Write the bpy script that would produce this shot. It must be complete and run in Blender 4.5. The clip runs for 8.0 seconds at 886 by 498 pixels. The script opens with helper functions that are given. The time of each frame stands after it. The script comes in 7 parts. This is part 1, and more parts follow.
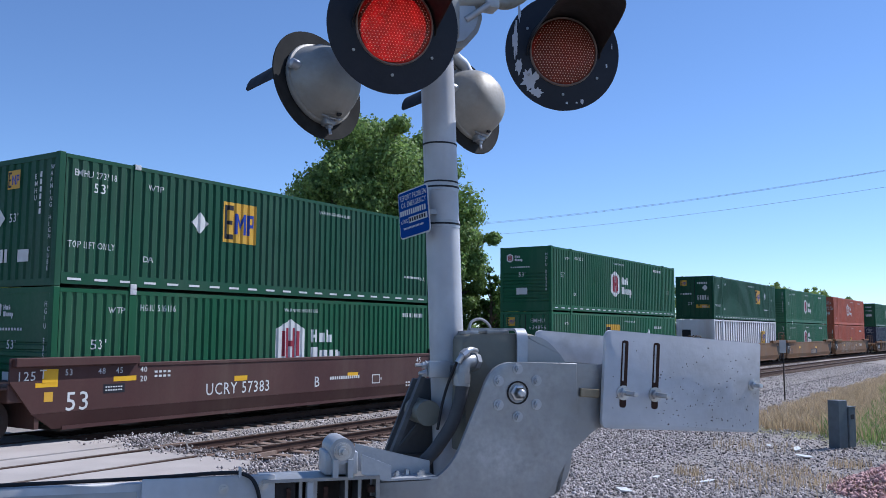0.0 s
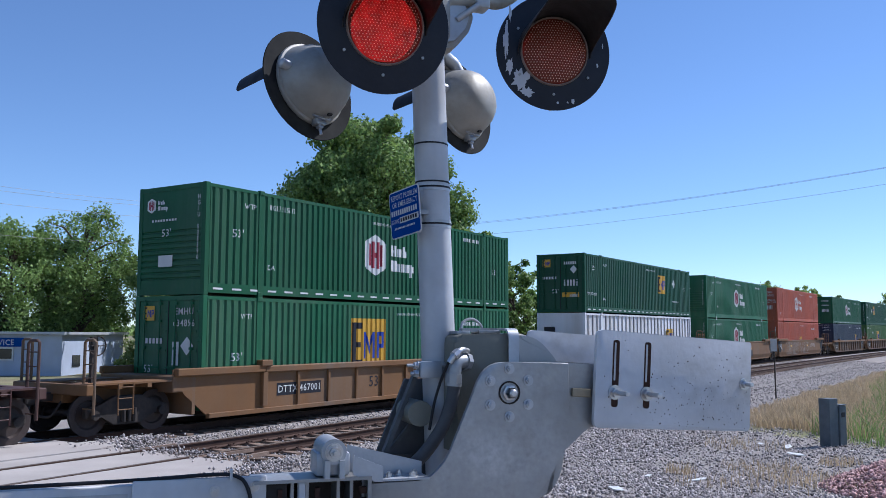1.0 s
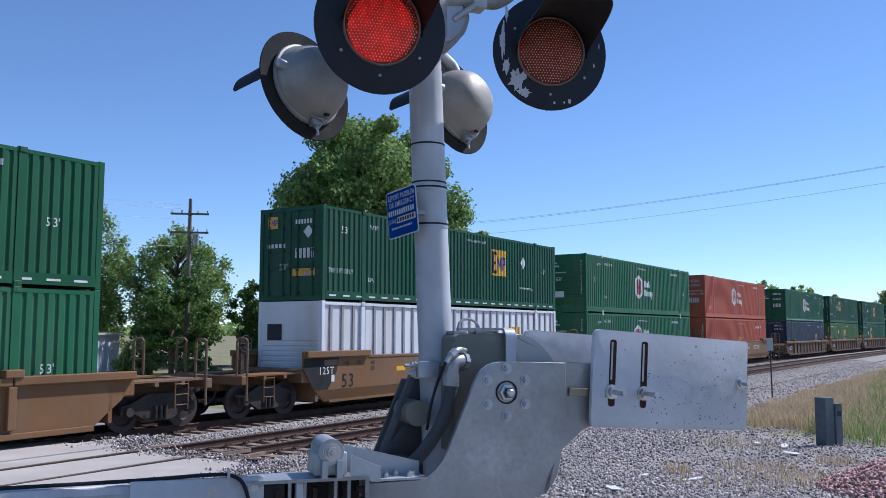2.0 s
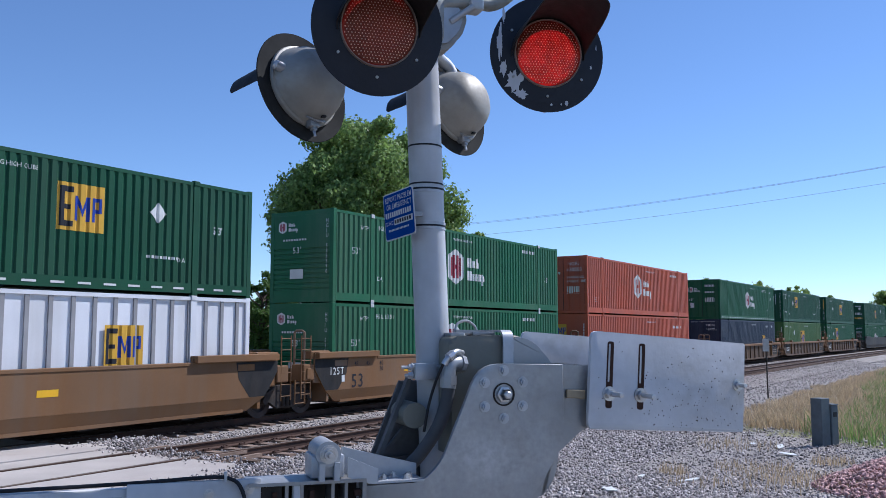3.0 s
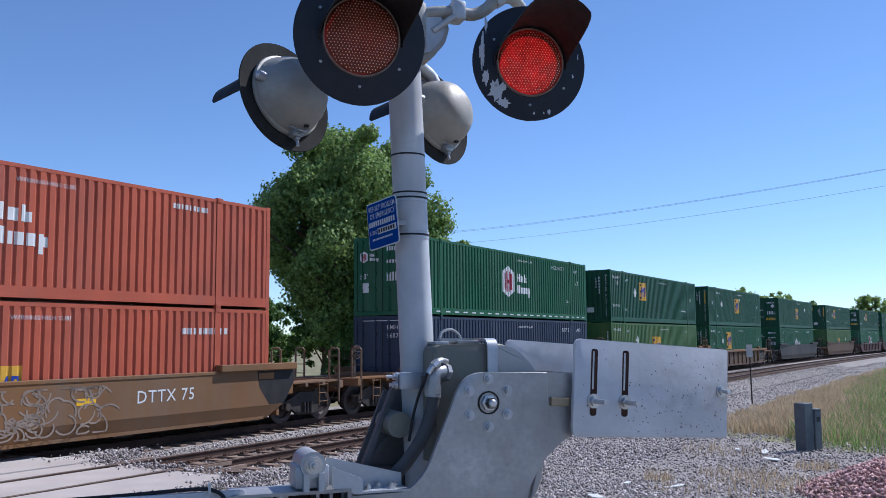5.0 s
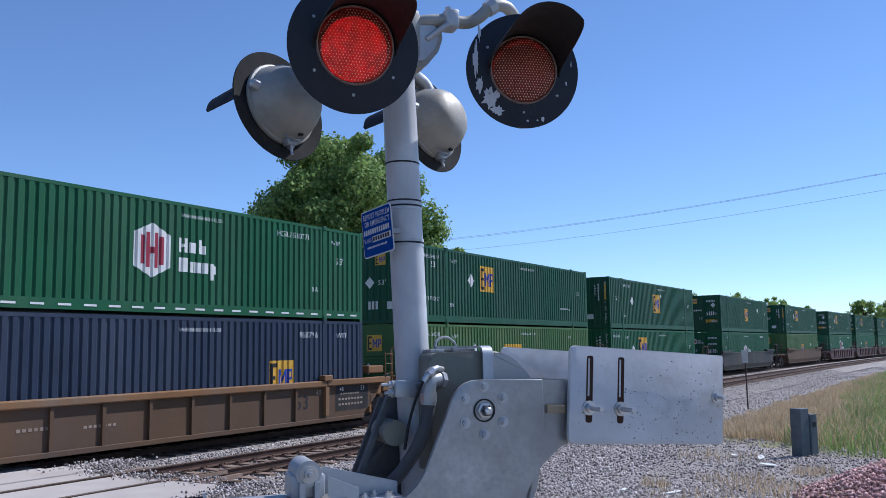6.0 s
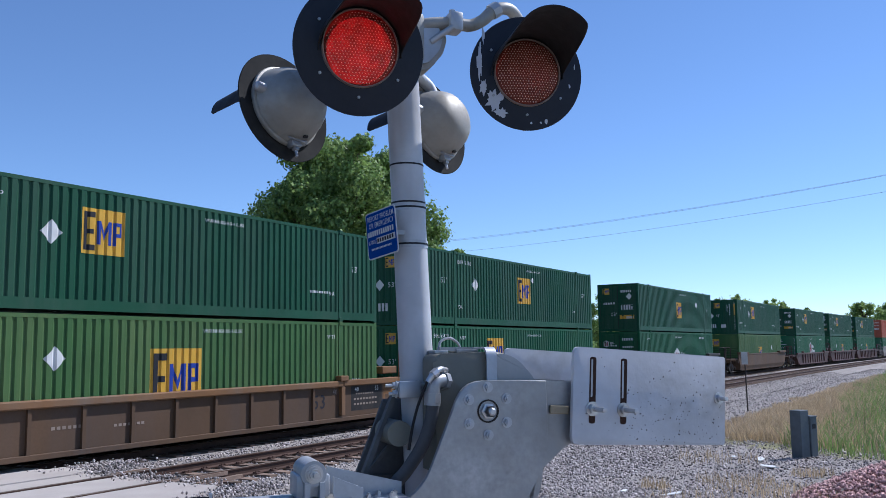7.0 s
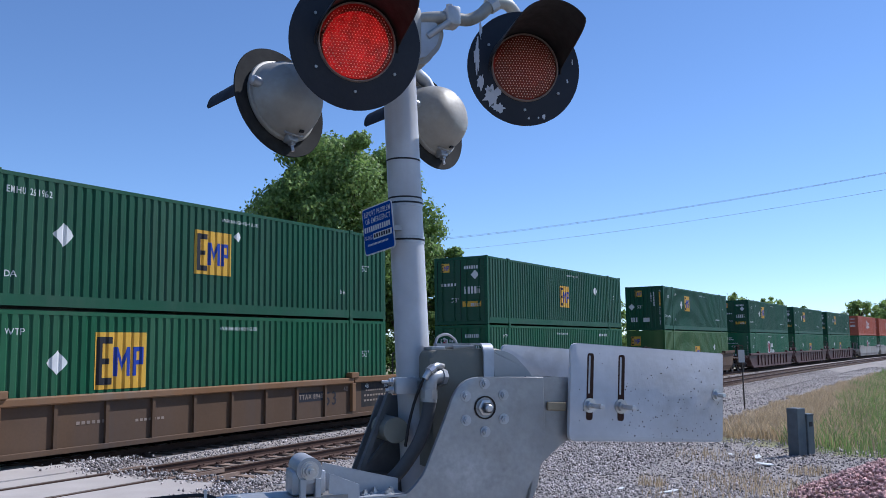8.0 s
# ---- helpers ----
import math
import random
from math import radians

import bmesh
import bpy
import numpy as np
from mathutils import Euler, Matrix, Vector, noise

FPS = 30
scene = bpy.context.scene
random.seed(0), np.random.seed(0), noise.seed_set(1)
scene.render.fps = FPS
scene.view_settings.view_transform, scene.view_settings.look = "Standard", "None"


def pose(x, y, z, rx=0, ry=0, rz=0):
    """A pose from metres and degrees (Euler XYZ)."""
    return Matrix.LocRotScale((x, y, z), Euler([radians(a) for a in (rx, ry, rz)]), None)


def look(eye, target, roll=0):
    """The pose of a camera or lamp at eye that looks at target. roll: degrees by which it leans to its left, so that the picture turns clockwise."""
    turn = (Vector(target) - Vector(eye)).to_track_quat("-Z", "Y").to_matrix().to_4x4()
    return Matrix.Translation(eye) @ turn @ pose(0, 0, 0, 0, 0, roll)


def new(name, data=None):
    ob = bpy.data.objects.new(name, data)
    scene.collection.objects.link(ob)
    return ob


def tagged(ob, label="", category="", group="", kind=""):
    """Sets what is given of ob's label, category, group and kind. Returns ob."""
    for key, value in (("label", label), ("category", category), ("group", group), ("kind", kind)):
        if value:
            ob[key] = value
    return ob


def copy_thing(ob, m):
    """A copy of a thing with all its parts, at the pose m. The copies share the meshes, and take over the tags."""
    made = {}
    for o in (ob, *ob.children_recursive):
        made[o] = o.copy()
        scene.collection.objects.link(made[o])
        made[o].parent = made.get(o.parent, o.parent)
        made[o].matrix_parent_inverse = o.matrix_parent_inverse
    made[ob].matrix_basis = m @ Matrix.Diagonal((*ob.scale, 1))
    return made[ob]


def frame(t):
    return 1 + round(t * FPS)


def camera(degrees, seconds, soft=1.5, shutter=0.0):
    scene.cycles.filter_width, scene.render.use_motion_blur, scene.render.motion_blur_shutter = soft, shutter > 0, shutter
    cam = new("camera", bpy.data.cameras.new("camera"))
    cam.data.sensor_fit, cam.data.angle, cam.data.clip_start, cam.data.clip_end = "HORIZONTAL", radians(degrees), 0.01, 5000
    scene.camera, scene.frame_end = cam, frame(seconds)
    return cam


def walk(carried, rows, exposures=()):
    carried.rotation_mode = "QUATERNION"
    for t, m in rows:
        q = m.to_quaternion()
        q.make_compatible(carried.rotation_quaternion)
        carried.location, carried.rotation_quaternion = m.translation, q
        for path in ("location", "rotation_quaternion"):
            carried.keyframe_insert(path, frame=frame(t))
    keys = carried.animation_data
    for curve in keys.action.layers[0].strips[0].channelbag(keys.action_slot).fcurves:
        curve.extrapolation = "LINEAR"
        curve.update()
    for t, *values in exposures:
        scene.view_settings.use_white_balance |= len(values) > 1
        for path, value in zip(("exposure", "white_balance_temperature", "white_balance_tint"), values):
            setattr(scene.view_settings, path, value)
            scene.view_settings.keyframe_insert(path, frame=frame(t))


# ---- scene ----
EYE_Z = 2.37


def cam_pose(x, y, z, yaw, pitch, roll):
    """Yaw from +x towards +y, pitch upwards, roll in degrees."""
    a, b, r = radians(yaw), radians(pitch), radians(roll)
    fw = Vector((math.cos(b) * math.cos(a), math.cos(b) * math.sin(a), math.sin(b)))
    rt = Vector((math.sin(a), -math.cos(a), 0))
    up = rt.cross(fw)
    r2, u2 = math.cos(r) * rt + math.sin(r) * up, -math.sin(r) * rt + math.cos(r) * up
    m = Matrix((r2, u2, -fw)).transposed().to_4x4()
    m.translation = (x, y, z)
    return m


PATH_ROWS = [
    (0, 0.0, 0.0, 2.3700, 32.84, 5.63, 0.57),
    (0.5, 0.0034, -0.0002, 2.3706, 32.55, 5.63, 0.43),
    (1, 0.0047, -0.0002, 2.3718, 32.31, 5.62, 0.35),
    (1.5, 0.0006, -0.0024, 2.3704, 32.16, 5.62, 0.27),
    (3, -0.0005, 0.0039, 2.3763, 31.83, 5.67, 0.21),
    (3.5, 0.0027, 0.0032, 2.3742, 31.56, 5.84, 0.07),
    (4, 0.0029, -0.0020, 2.3750, 31.39, 5.89, -0.04),
    (4.5, -0.0006, -0.0001, 2.3765, 31.11, 6.00, -0.11),
    (6, -0.0007, -0.0026, 2.3791, 30.49, 6.70, -0.65),
    (6.5, -0.0109, -0.0000, 2.3781, 30.49, 6.79, -0.63),
    (7, -0.0264, 0.0039, 2.3777, 30.46, 6.79, -0.57),
    (7.5, -0.0252, 0.0075, 2.3745, 30.44, 6.85, -0.60),
    (8, -0.0067, 0.0131, 2.3707, 30.29, 6.65, -0.51),
]
cam = camera(53.98, 8.0, soft=0.7)
walk(cam, [(r[0], cam_pose(*r[1:])) for r in PATH_ROWS], [(0.0, 0.10, 5650, 14), (8.0, 0.10, 5650, 14)])

# ---- world and sun ----
SUN_DIR = Vector((0.74, -0.43, 1.0)).normalized()
world = bpy.data.worlds.new("sky")
scene.world = world
world.use_nodes = True
wn = world.node_tree.nodes
sky = wn.new("ShaderNodeTexSky")
sky.sky_type = "NISHITA"
sky.sun_disc = False
sky.sun_elevation = math.asin(SUN_DIR.z)
sky.sun_rotation = math.atan2(SUN_DIR.x, SUN_DIR.y)
sky.air_density, sky.dust_density, sky.ozone_density = 1.0, 0.0, 4.5
sky.altitude = 1800.0
wn["Background"].inputs["Strength"].default_value = 0.129
world.node_tree.links.new(sky.outputs["Color"], wn["Background"].inputs["Color"])
sun = new("sun", bpy.data.lights.new("sun", "SUN"))
sun.data.energy, sun.data.angle, sun.data.color = 5.0, radians(0.5), (1.0, 0.96, 0.9)
sun.matrix_world = look(SUN_DIR * 50, (0, 0, 0))

# ---- materials ----
def material(name, color, rough=0.6, metal=0.0, vary=0.12, scale=3.0, fine=60.0, bump=0.15, dirt=None, dirt_amount=0.0,
             streak=False, spec=0.25, island=0.0, rand=0.0, dist=0.01):
    """Base colour varied at two scales, with optional dirt in patches or in upright streaks."""
    m = bpy.data.materials.new(name)
    m.use_nodes = True
    nt = m.node_tree
    b = nt.nodes["Principled BSDF"]
    b.inputs["Roughness"].default_value, b.inputs["Metallic"].default_value = rough, metal
    b.inputs["Specular IOR Level"].default_value = spec
    tc = nt.nodes.new("ShaderNodeTexCoord")

    def noise_tex(s, detail, stretch=None):
        n = nt.nodes.new("ShaderNodeTexNoise")
        n.inputs["Scale"].default_value, n.inputs["Detail"].default_value = s, detail
        src = tc.outputs["Object"]
        if stretch:
            mp = nt.nodes.new("ShaderNodeMapping")
            mp.inputs["Scale"].default_value = stretch
            nt.links.new(src, mp.inputs["Vector"])
            src = mp.outputs["Vector"]
        nt.links.new(src, n.inputs["Vector"])
        return n.outputs["Fac"]

    def mix(fac, a, c, mode="MIX"):
        x = nt.nodes.new("ShaderNodeMix")
        x.data_type, x.blend_type = "RGBA", mode
        for sock, val in ((x.inputs[0], fac), (x.inputs[6], a), (x.inputs[7], c)):
            if hasattr(val, "is_linked"):
                nt.links.new(val, sock)
            else:
                sock.default_value = val if not isinstance(val, tuple) else (*val, 1.0)[:4]
        return x.outputs[2]

    def ramp(src, lo, hi, out_lo=0.0, out_hi=1.0):
        r = nt.nodes.new("ShaderNodeMapRange")
        nt.links.new(src, r.inputs[0])
        for i, v in enumerate((lo, hi, out_lo, out_hi)):
            r.inputs[i + 1].default_value = v
        return r.outputs[0]

    dark = tuple(c * (1 - vary) for c in color)
    light = tuple(min(1.0, c * (1 + vary)) for c in color)
    col = mix(ramp(noise_tex(scale, 5), 0.3, 0.7), dark, light)
    col = mix(ramp(noise_tex(fine, 3), 0.25, 0.75, 0.0, min(1, vary * 2.5)), col, tuple(c * 0.8 for c in color))
    if dirt:
        f = noise_tex(scale * 0.6, 6, (1.0, 1.0, 0.12) if streak else None)
        f2 = noise_tex(scale * 4, 6, (1.4, 1.4, 0.10) if streak else None)
        mul = nt.nodes.new("ShaderNodeMath")
        mul.operation = "MULTIPLY"
        nt.links.new(ramp(f, 0.42, 0.66), mul.inputs[0])
        nt.links.new(ramp(f2, 0.3, 0.65, 0.25, 1.0), mul.inputs[1])
        mul2 = nt.nodes.new("ShaderNodeMath")
        mul2.operation = "MULTIPLY"
        nt.links.new(mul.outputs[0], mul2.inputs[0])
        mul2.inputs[1].default_value = dirt_amount
        col = mix(mul2.outputs[0], col, dirt)
    if island or rand:
        if island:
            g = nt.nodes.new("ShaderNodeNewGeometry").outputs["Random Per Island"]
        else:
            g = nt.nodes.new("ShaderNodeObjectInfo").outputs["Random"]
        amt = island or rand
        k = ramp(g, 0.0, 1.0, 1 - amt, 1 + amt)
        hsv = nt.nodes.new("ShaderNodeHueSaturation")
        nt.links.new(col, hsv.inputs["Color"])
        nt.links.new(k, hsv.inputs["Value"])
        col = hsv.outputs["Color"]
    nt.links.new(col, b.inputs["Base Color"])
    rr = ramp(noise_tex(fine * 0.4, 4), 0.2, 0.8, max(0.02, rough - 0.1), min(1.0, rough + 0.1))
    nt.links.new(rr, b.inputs["Roughness"])
    if bump:
        bp = nt.nodes.new("ShaderNodeBump")
        bp.inputs["Strength"].default_value, bp.inputs["Distance"].default_value = bump, dist
        nt.links.new(noise_tex(fine, 4), bp.inputs["Height"])
        nt.links.new(bp.outputs["Normal"], b.inputs["Normal"])
    return m


def leaf_material(name, color, trans=0.35, island=0.35):
    m = material(name, color, rough=0.55, vary=0.2, scale=0.6, fine=8, bump=0, island=island, spec=0.25)
    nt = m.node_tree
    b, out = nt.nodes["Principled BSDF"], nt.nodes["Material Output"]
    tr = nt.nodes.new("ShaderNodeBsdfTranslucent")
    src = b.inputs["Base Color"].links[0].from_socket
    nt.links.new(src, tr.inputs["Color"])
    mx = nt.nodes.new("ShaderNodeMixShader")
    mx.inputs[0].default_value = trans
    nt.links.new(b.outputs[0], mx.inputs[1])
    nt.links.new(tr.outputs[0], mx.inputs[2])
    nt.links.new(mx.outputs[0], out.inputs["Surface"])
    return m


DUST = (0.16, 0.13, 0.10)
M = {
    "green_emp": material("green_paint_dark", (0.006, 0.068, 0.031), 0.55, vary=0.18, scale=0.7, fine=25, bump=0.06, dirt=(0.05, 0.09, 0.06), dirt_amount=0.5, streak=True),
    "green_hub": material("green_paint", (0.006, 0.086, 0.033), 0.55, vary=0.16, scale=0.7, fine=25, bump=0.06, dirt=(0.06, 0.12, 0.07), dirt_amount=0.5, streak=True),
    "green_mid": material("green_paint_faded", (0.015, 0.118, 0.050), 0.55, vary=0.16, scale=0.7, fine=25, bump=0.06, dirt=(0.09, 0.15, 0.09), dirt_amount=0.6, streak=True),
    "green_light": material("green_paint_bleached", (0.050, 0.125, 0.036), 0.55, vary=0.2, scale=0.7, fine=25, bump=0.06, dirt=(0.12, 0.17, 0.06), dirt_amount=0.7, streak=True),
    "red_box": material("red_paint_faded", (0.44, 0.095, 0.046), 0.55, vary=0.16, scale=0.7, fine=25, bump=0.06, dirt=(0.30, 0.10, 0.07), dirt_amount=0.7, streak=True),
    "navy_box": material("navy_paint", (0.020, 0.031, 0.058), 0.5, vary=0.2, scale=0.7, fine=25, bump=0.06, dirt=(0.06, 0.07, 0.1), dirt_amount=0.6, streak=True),
    "white_box": material("white_sheet_paint", (0.72, 0.72, 0.74), 0.5, vary=0.08, scale=0.7, fine=25, bump=0.06, dirt=(0.4, 0.36, 0.3), dirt_amount=0.6, streak=True),
    "tan_car": material("ochre_car_paint", (0.20, 0.098, 0.038), 0.65, vary=0.18, scale=0.5, fine=20, bump=0.1, dirt=DUST, dirt_amount=0.75, streak=True),
    # grimy ochre, darkened further for the shade below the ribbed cars' top chords
    "tan_dull": material("ochre_car_paint_grimy_shaded", (0.102, 0.058, 0.030), 0.7, vary=0.2, scale=0.5, fine=20, bump=0.1, dirt=(0.08, 0.06, 0.05), dirt_amount=0.8, streak=True),
    "maroon_car": material("maroon_car_paint", (0.075, 0.032, 0.028), 0.55, vary=0.2, scale=0.5, fine=20, bump=0.1, dirt=(0.12, 0.08, 0.06), dirt_amount=0.6, streak=True),
    "dark_car": material("black_car_paint", (0.03, 0.028, 0.028), 0.6, vary=0.25, scale=0.5, fine=20, bump=0.1, dirt=(0.1, 0.08, 0.06), dirt_amount=0.6, streak=True),
    "truck_steel": material("sooty_cast_steel", (0.035, 0.030, 0.027), 0.75, vary=0.3, scale=3, fine=40, bump=0.3, dirt=(0.10, 0.07, 0.05), dirt_amount=0.5),
    "wheel_steel": material("wheel_steel", (0.06, 0.045, 0.04), 0.6, metal=0.3, vary=0.25, scale=3, fine=40, bump=0.2),
    "white_mark": material("white_lettering", (0.64, 0.64, 0.62), 0.55, vary=0.12, scale=2, fine=30, bump=0),
    "black_mark": material("black_lettering", (0.02, 0.02, 0.025), 0.55, vary=0.1, scale=2, fine=30, bump=0),
    "gold_mark": material("gold_panel_paint", (0.62, 0.35, 0.04), 0.5, vary=0.12, scale=2, fine=30, bump=0),
    "blue_mark": material("blue_panel_paint", (0.02, 0.05, 0.30), 0.5, vary=0.1, scale=2, fine=30, bump=0),
    "red_mark": material("crimson_panel_paint", (0.28, 0.03, 0.05), 0.5, vary=0.1, scale=2, fine=30, bump=0),
    "grey_mark": material("grey_graffiti_paint", (0.27, 0.21, 0.165), 0.6, vary=0.2, scale=2, fine=30, bump=0),
    "reflector_mark": material("yellow_reflector", (0.75, 0.42, 0.02), 0.4, vary=0.08, scale=2, fine=30, bump=0),
    "rail_side": material("rusted_rail_web", (0.075, 0.042, 0.030), 0.85, vary=0.3, scale=2, fine=60, bump=0.4),
    "rail_head": material("worn_rail_head", (0.10, 0.075, 0.06), 0.5, metal=0.3, vary=0.15, scale=2, fine=80, bump=0.05),
    "tie_wood": material("weathered_tie_wood", (0.20, 0.14, 0.105), 0.9, vary=0.35, scale=4, fine=50, bump=0.6, rand=0.3),
    "ballast": material("crushed_grey_ballast", (0.37, 0.33, 0.31), 0.9, vary=0.3, scale=6, fine=60, bump=0.3, island=0.8),
    "pink_stone": material("pink_crushed_granite", (0.52, 0.33, 0.305), 0.9, vary=0.25, scale=6, fine=60, bump=0.3, island=0.5),
    "gravel_ground": material("dusty_gravel_soil", (0.31, 0.275, 0.25), 0.95, vary=0.3, scale=1.2, fine=35, bump=0.9, dirt=(0.30, 0.27, 0.22), dirt_amount=0.5, dist=0.03),
    "field_soil": material("dry_grass_soil", (0.24, 0.21, 0.12), 0.95, vary=0.35, scale=0.4, fine=12, bump=0.6, dirt=(0.15, 0.18, 0.07), dirt_amount=0.7, dist=0.05),
    "concrete": material("bleached_concrete", (0.43, 0.385, 0.35), 0.85, vary=0.14, scale=0.8, fine=40, bump=0.25, dirt=(0.33, 0.28, 0.25), dirt_amount=0.6),
    "asphalt": material("worn_asphalt", (0.09, 0.088, 0.085), 0.9, vary=0.2, scale=0.8, fine=70, bump=0.4),
    "mast_paint": material("aluminium_mast_paint", (0.54, 0.54, 0.55), 0.5, metal=0.15, vary=0.17, scale=5.0, fine=40, bump=0.10, dirt=(0.33, 0.31, 0.29), dirt_amount=0.7, streak=True),
    "lamp_alu": material("cast_aluminium", (0.40, 0.385, 0.35), 0.55, metal=0.3, vary=0.16, scale=7, fine=60, bump=0.08, dirt=(0.24, 0.21, 0.16), dirt_amount=0.75),
    "galv": material("galvanised_steel", (0.50, 0.51, 0.525), 0.48, metal=0.5, vary=0.14, scale=5, fine=50, bump=0.08, dirt=(0.30, 0.29, 0.28), dirt_amount=0.5),
    "galv_dark": material("weathered_galvanised_plate", (0.43, 0.43, 0.43), 0.42, metal=0.55, vary=0.32, scale=3.0, fine=45, bump=0.10, dirt=(0.20, 0.19, 0.175), dirt_amount=0.75),
    "bolt_steel": material("zinc_bolt_steel", (0.62, 0.62, 0.62), 0.35, metal=0.8, vary=0.12, scale=10, fine=90, bump=0.1, dirt=(0.30, 0.2, 0.12), dirt_amount=0.4),
    "black_disc": material("flaking_black_enamel", (0.019, 0.021, 0.030), 0.42, vary=0.2, scale=5, fine=60, bump=0.08),
    "disc_back": material("chalky_black_disc_back", (0.028, 0.028, 0.028), 0.85, vary=0.25, scale=6, fine=60, bump=0.03, spec=0.08, dirt=(0.07, 0.068, 0.062), dirt_amount=0.6),
    "cover_paint": material("pale_case_cover_paint", (0.42, 0.42, 0.41), 0.45, metal=0.2, vary=0.12, scale=4, fine=40, bump=0.06, dirt=(0.25, 0.24, 0.21), dirt_amount=0.5),
    "bracket_steel": material("weathered_bracket_steel", (0.13, 0.13, 0.13), 0.6, metal=0.2, vary=0.25, scale=5, fine=50, bump=0.15, dirt=(0.07, 0.065, 0.06), dirt_amount=0.6),
    "visor_paint": material("dull_black_visor_paint", (0.030, 0.026, 0.025), 0.6, vary=0.25, scale=5, fine=60, bump=0.1),
    "bare_paint": material("bare_primer", (0.55, 0.56, 0.60), 0.6, vary=0.1, scale=5, fine=60, bump=0.05),
    "box_paint": material("mechanism_case_paint", (0.205, 0.195, 0.155), 0.5, metal=0.15, vary=0.12, scale=4, fine=40, bump=0.08, dirt=(0.2, 0.19, 0.16), dirt_amount=0.5, streak=True),
    "white_plate": material("weathered_white_plate", (0.62, 0.61, 0.61), 0.55, vary=0.12, scale=4, fine=40, bump=0.08, dirt=(0.38, 0.36, 0.33), dirt_amount=0.8),
    "rust": material("rust_stain", (0.055, 0.028, 0.02), 0.9, vary=0.4, scale=20, fine=90, bump=0.2),
    "rubber": material("black_rubber_hose", (0.02, 0.02, 0.022), 0.55, vary=0.2, scale=6, fine=60, bump=0.1),
    "blue_sign": material("blue_sign_sheeting", (0.004, 0.055, 0.27), 0.7, spec=0.1, vary=0.08, scale=3, fine=30, bump=0.02),
    "trunk": material("furrowed_bark", (0.13, 0.095, 0.07), 0.95, vary=0.3, scale=2, fine=20, bump=0.8),
    "leaf_a": leaf_material("cottonwood_leaves", (0.235, 0.335, 0.10), 0.40),
    "leaf_b": leaf_material("dark_foliage", (0.10, 0.175, 0.042), 0.33),
    "leaf_c": leaf_material("pale_shrub_leaves", (0.21, 0.26, 0.075)),
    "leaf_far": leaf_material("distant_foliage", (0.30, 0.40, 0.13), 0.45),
    "grass_green": leaf_material("green_grass_blades", (0.22, 0.31, 0.10)),
    "grass_dry": leaf_material("dry_grass_blades", (0.52, 0.40, 0.25)),
    "wood_pole": material("utility_pole_wood", (0.20, 0.16, 0.13), 0.9, vary=0.25, scale=2, fine=20, bump=0.4),
    "wire": material("line_wire", (0.30, 0.30, 0.31), 0.5, metal=0.5, vary=0.05, bump=0),
    "blue_wall": material("pale_blue_siding", (0.40, 0.45, 0.55), 0.7, vary=0.08, scale=1, fine=15, bump=0.05),
    "roof_sheet": material("grey_roof_sheet", (0.45, 0.46, 0.48), 0.5, metal=0.3, vary=0.1, scale=1, fine=15, bump=0.05),
    "dark_glass": material("dark_window_glass", (0.02, 0.025, 0.03), 0.08, vary=0.1, bump=0, spec=0.6),
    "post_paint": material("grey_green_pedestal", (0.11, 0.13, 0.14), 0.6, vary=0.15, scale=6, fine=50, bump=0.1),
}

# ---- mesh helpers ----
def part(name, bm, mat, parent=None, label="", smooth=False, m=None):
    """Links a bmesh as one mesh object under a thing."""
    me = bpy.data.meshes.new(name)
    bmesh.ops.recalc_face_normals(bm, faces=bm.faces)
    bm.to_mesh(me)
    bm.free()
    return mesh_part(name, me, mat, parent, label, smooth, m)


def mesh_part(name, me, mat, parent=None, label="", smooth=False, m=None):
    if not me.materials:
        me.materials.append(M[mat])
    if smooth:
        me.polygons.foreach_set("use_smooth", [True] * len(me.polygons))
        me.set_sharp_from_angle(angle=radians(38))
    ob = new(name, me)
    ob.parent = parent
    if m is not None:
        ob.matrix_basis = m
    if label:
        tagged(ob, label)
    return ob


def thing(name, label, category, group="", m=None, kind=""):
    ob = tagged(new(name), label, category, group, kind)
    ob.empty_display_size = 0.2
    if m is not None:
        ob.matrix_basis = m
    return ob


def box(bm, x0, x1, y0, y1, z0, z1, m=None, bevel=0.0):
    vs = [bm.verts.new((x, y, z)) for x in (x0, x1) for y in (y0, y1) for z in (z0, z1)]
    fs = [bm.faces.new([vs[i] for i in q]) for q in ((0, 1, 3, 2), (4, 6, 7, 5), (0, 4, 5, 1), (2, 3, 7, 6), (0, 2, 6, 4), (1, 5, 7, 3))]
    if bevel:
        es = list({e for f in fs for e in f.edges})
        r = bmesh.ops.bevel(bm, geom=es, offset=bevel, segments=2, affect="EDGES", profile=0.5)
        vs = list({v for f in r["faces"] for v in f.verts} | {v for v in vs if v.is_valid})
    if m is not None:
        bmesh.ops.transform(bm, matrix=m, verts=vs)
    return vs


def tube(bm, p0, p1, r0, r1=None, seg=12, caps=True):
    p0, p1 = Vector(p0), Vector(p1)
    r1 = r0 if r1 is None else r1
    q = (p1 - p0).to_track_quat("Z", "Y").to_matrix()
    rings = []
    for p, r in ((p0, r0), (p1, r1)):
        rings.append([bm.verts.new(p + q @ Vector((r * math.cos(2 * math.pi * i / seg), r * math.sin(2 * math.pi * i / seg), 0))) for i in range(seg)])
    for i in range(seg):
        j = (i + 1) % seg
        bm.faces.new((rings[0][i], rings[0][j], rings[1][j], rings[1][i]))
    if caps:
        bm.faces.new(rings[0][::-1])
        bm.faces.new(rings[1])
    return rings[0] + rings[1]


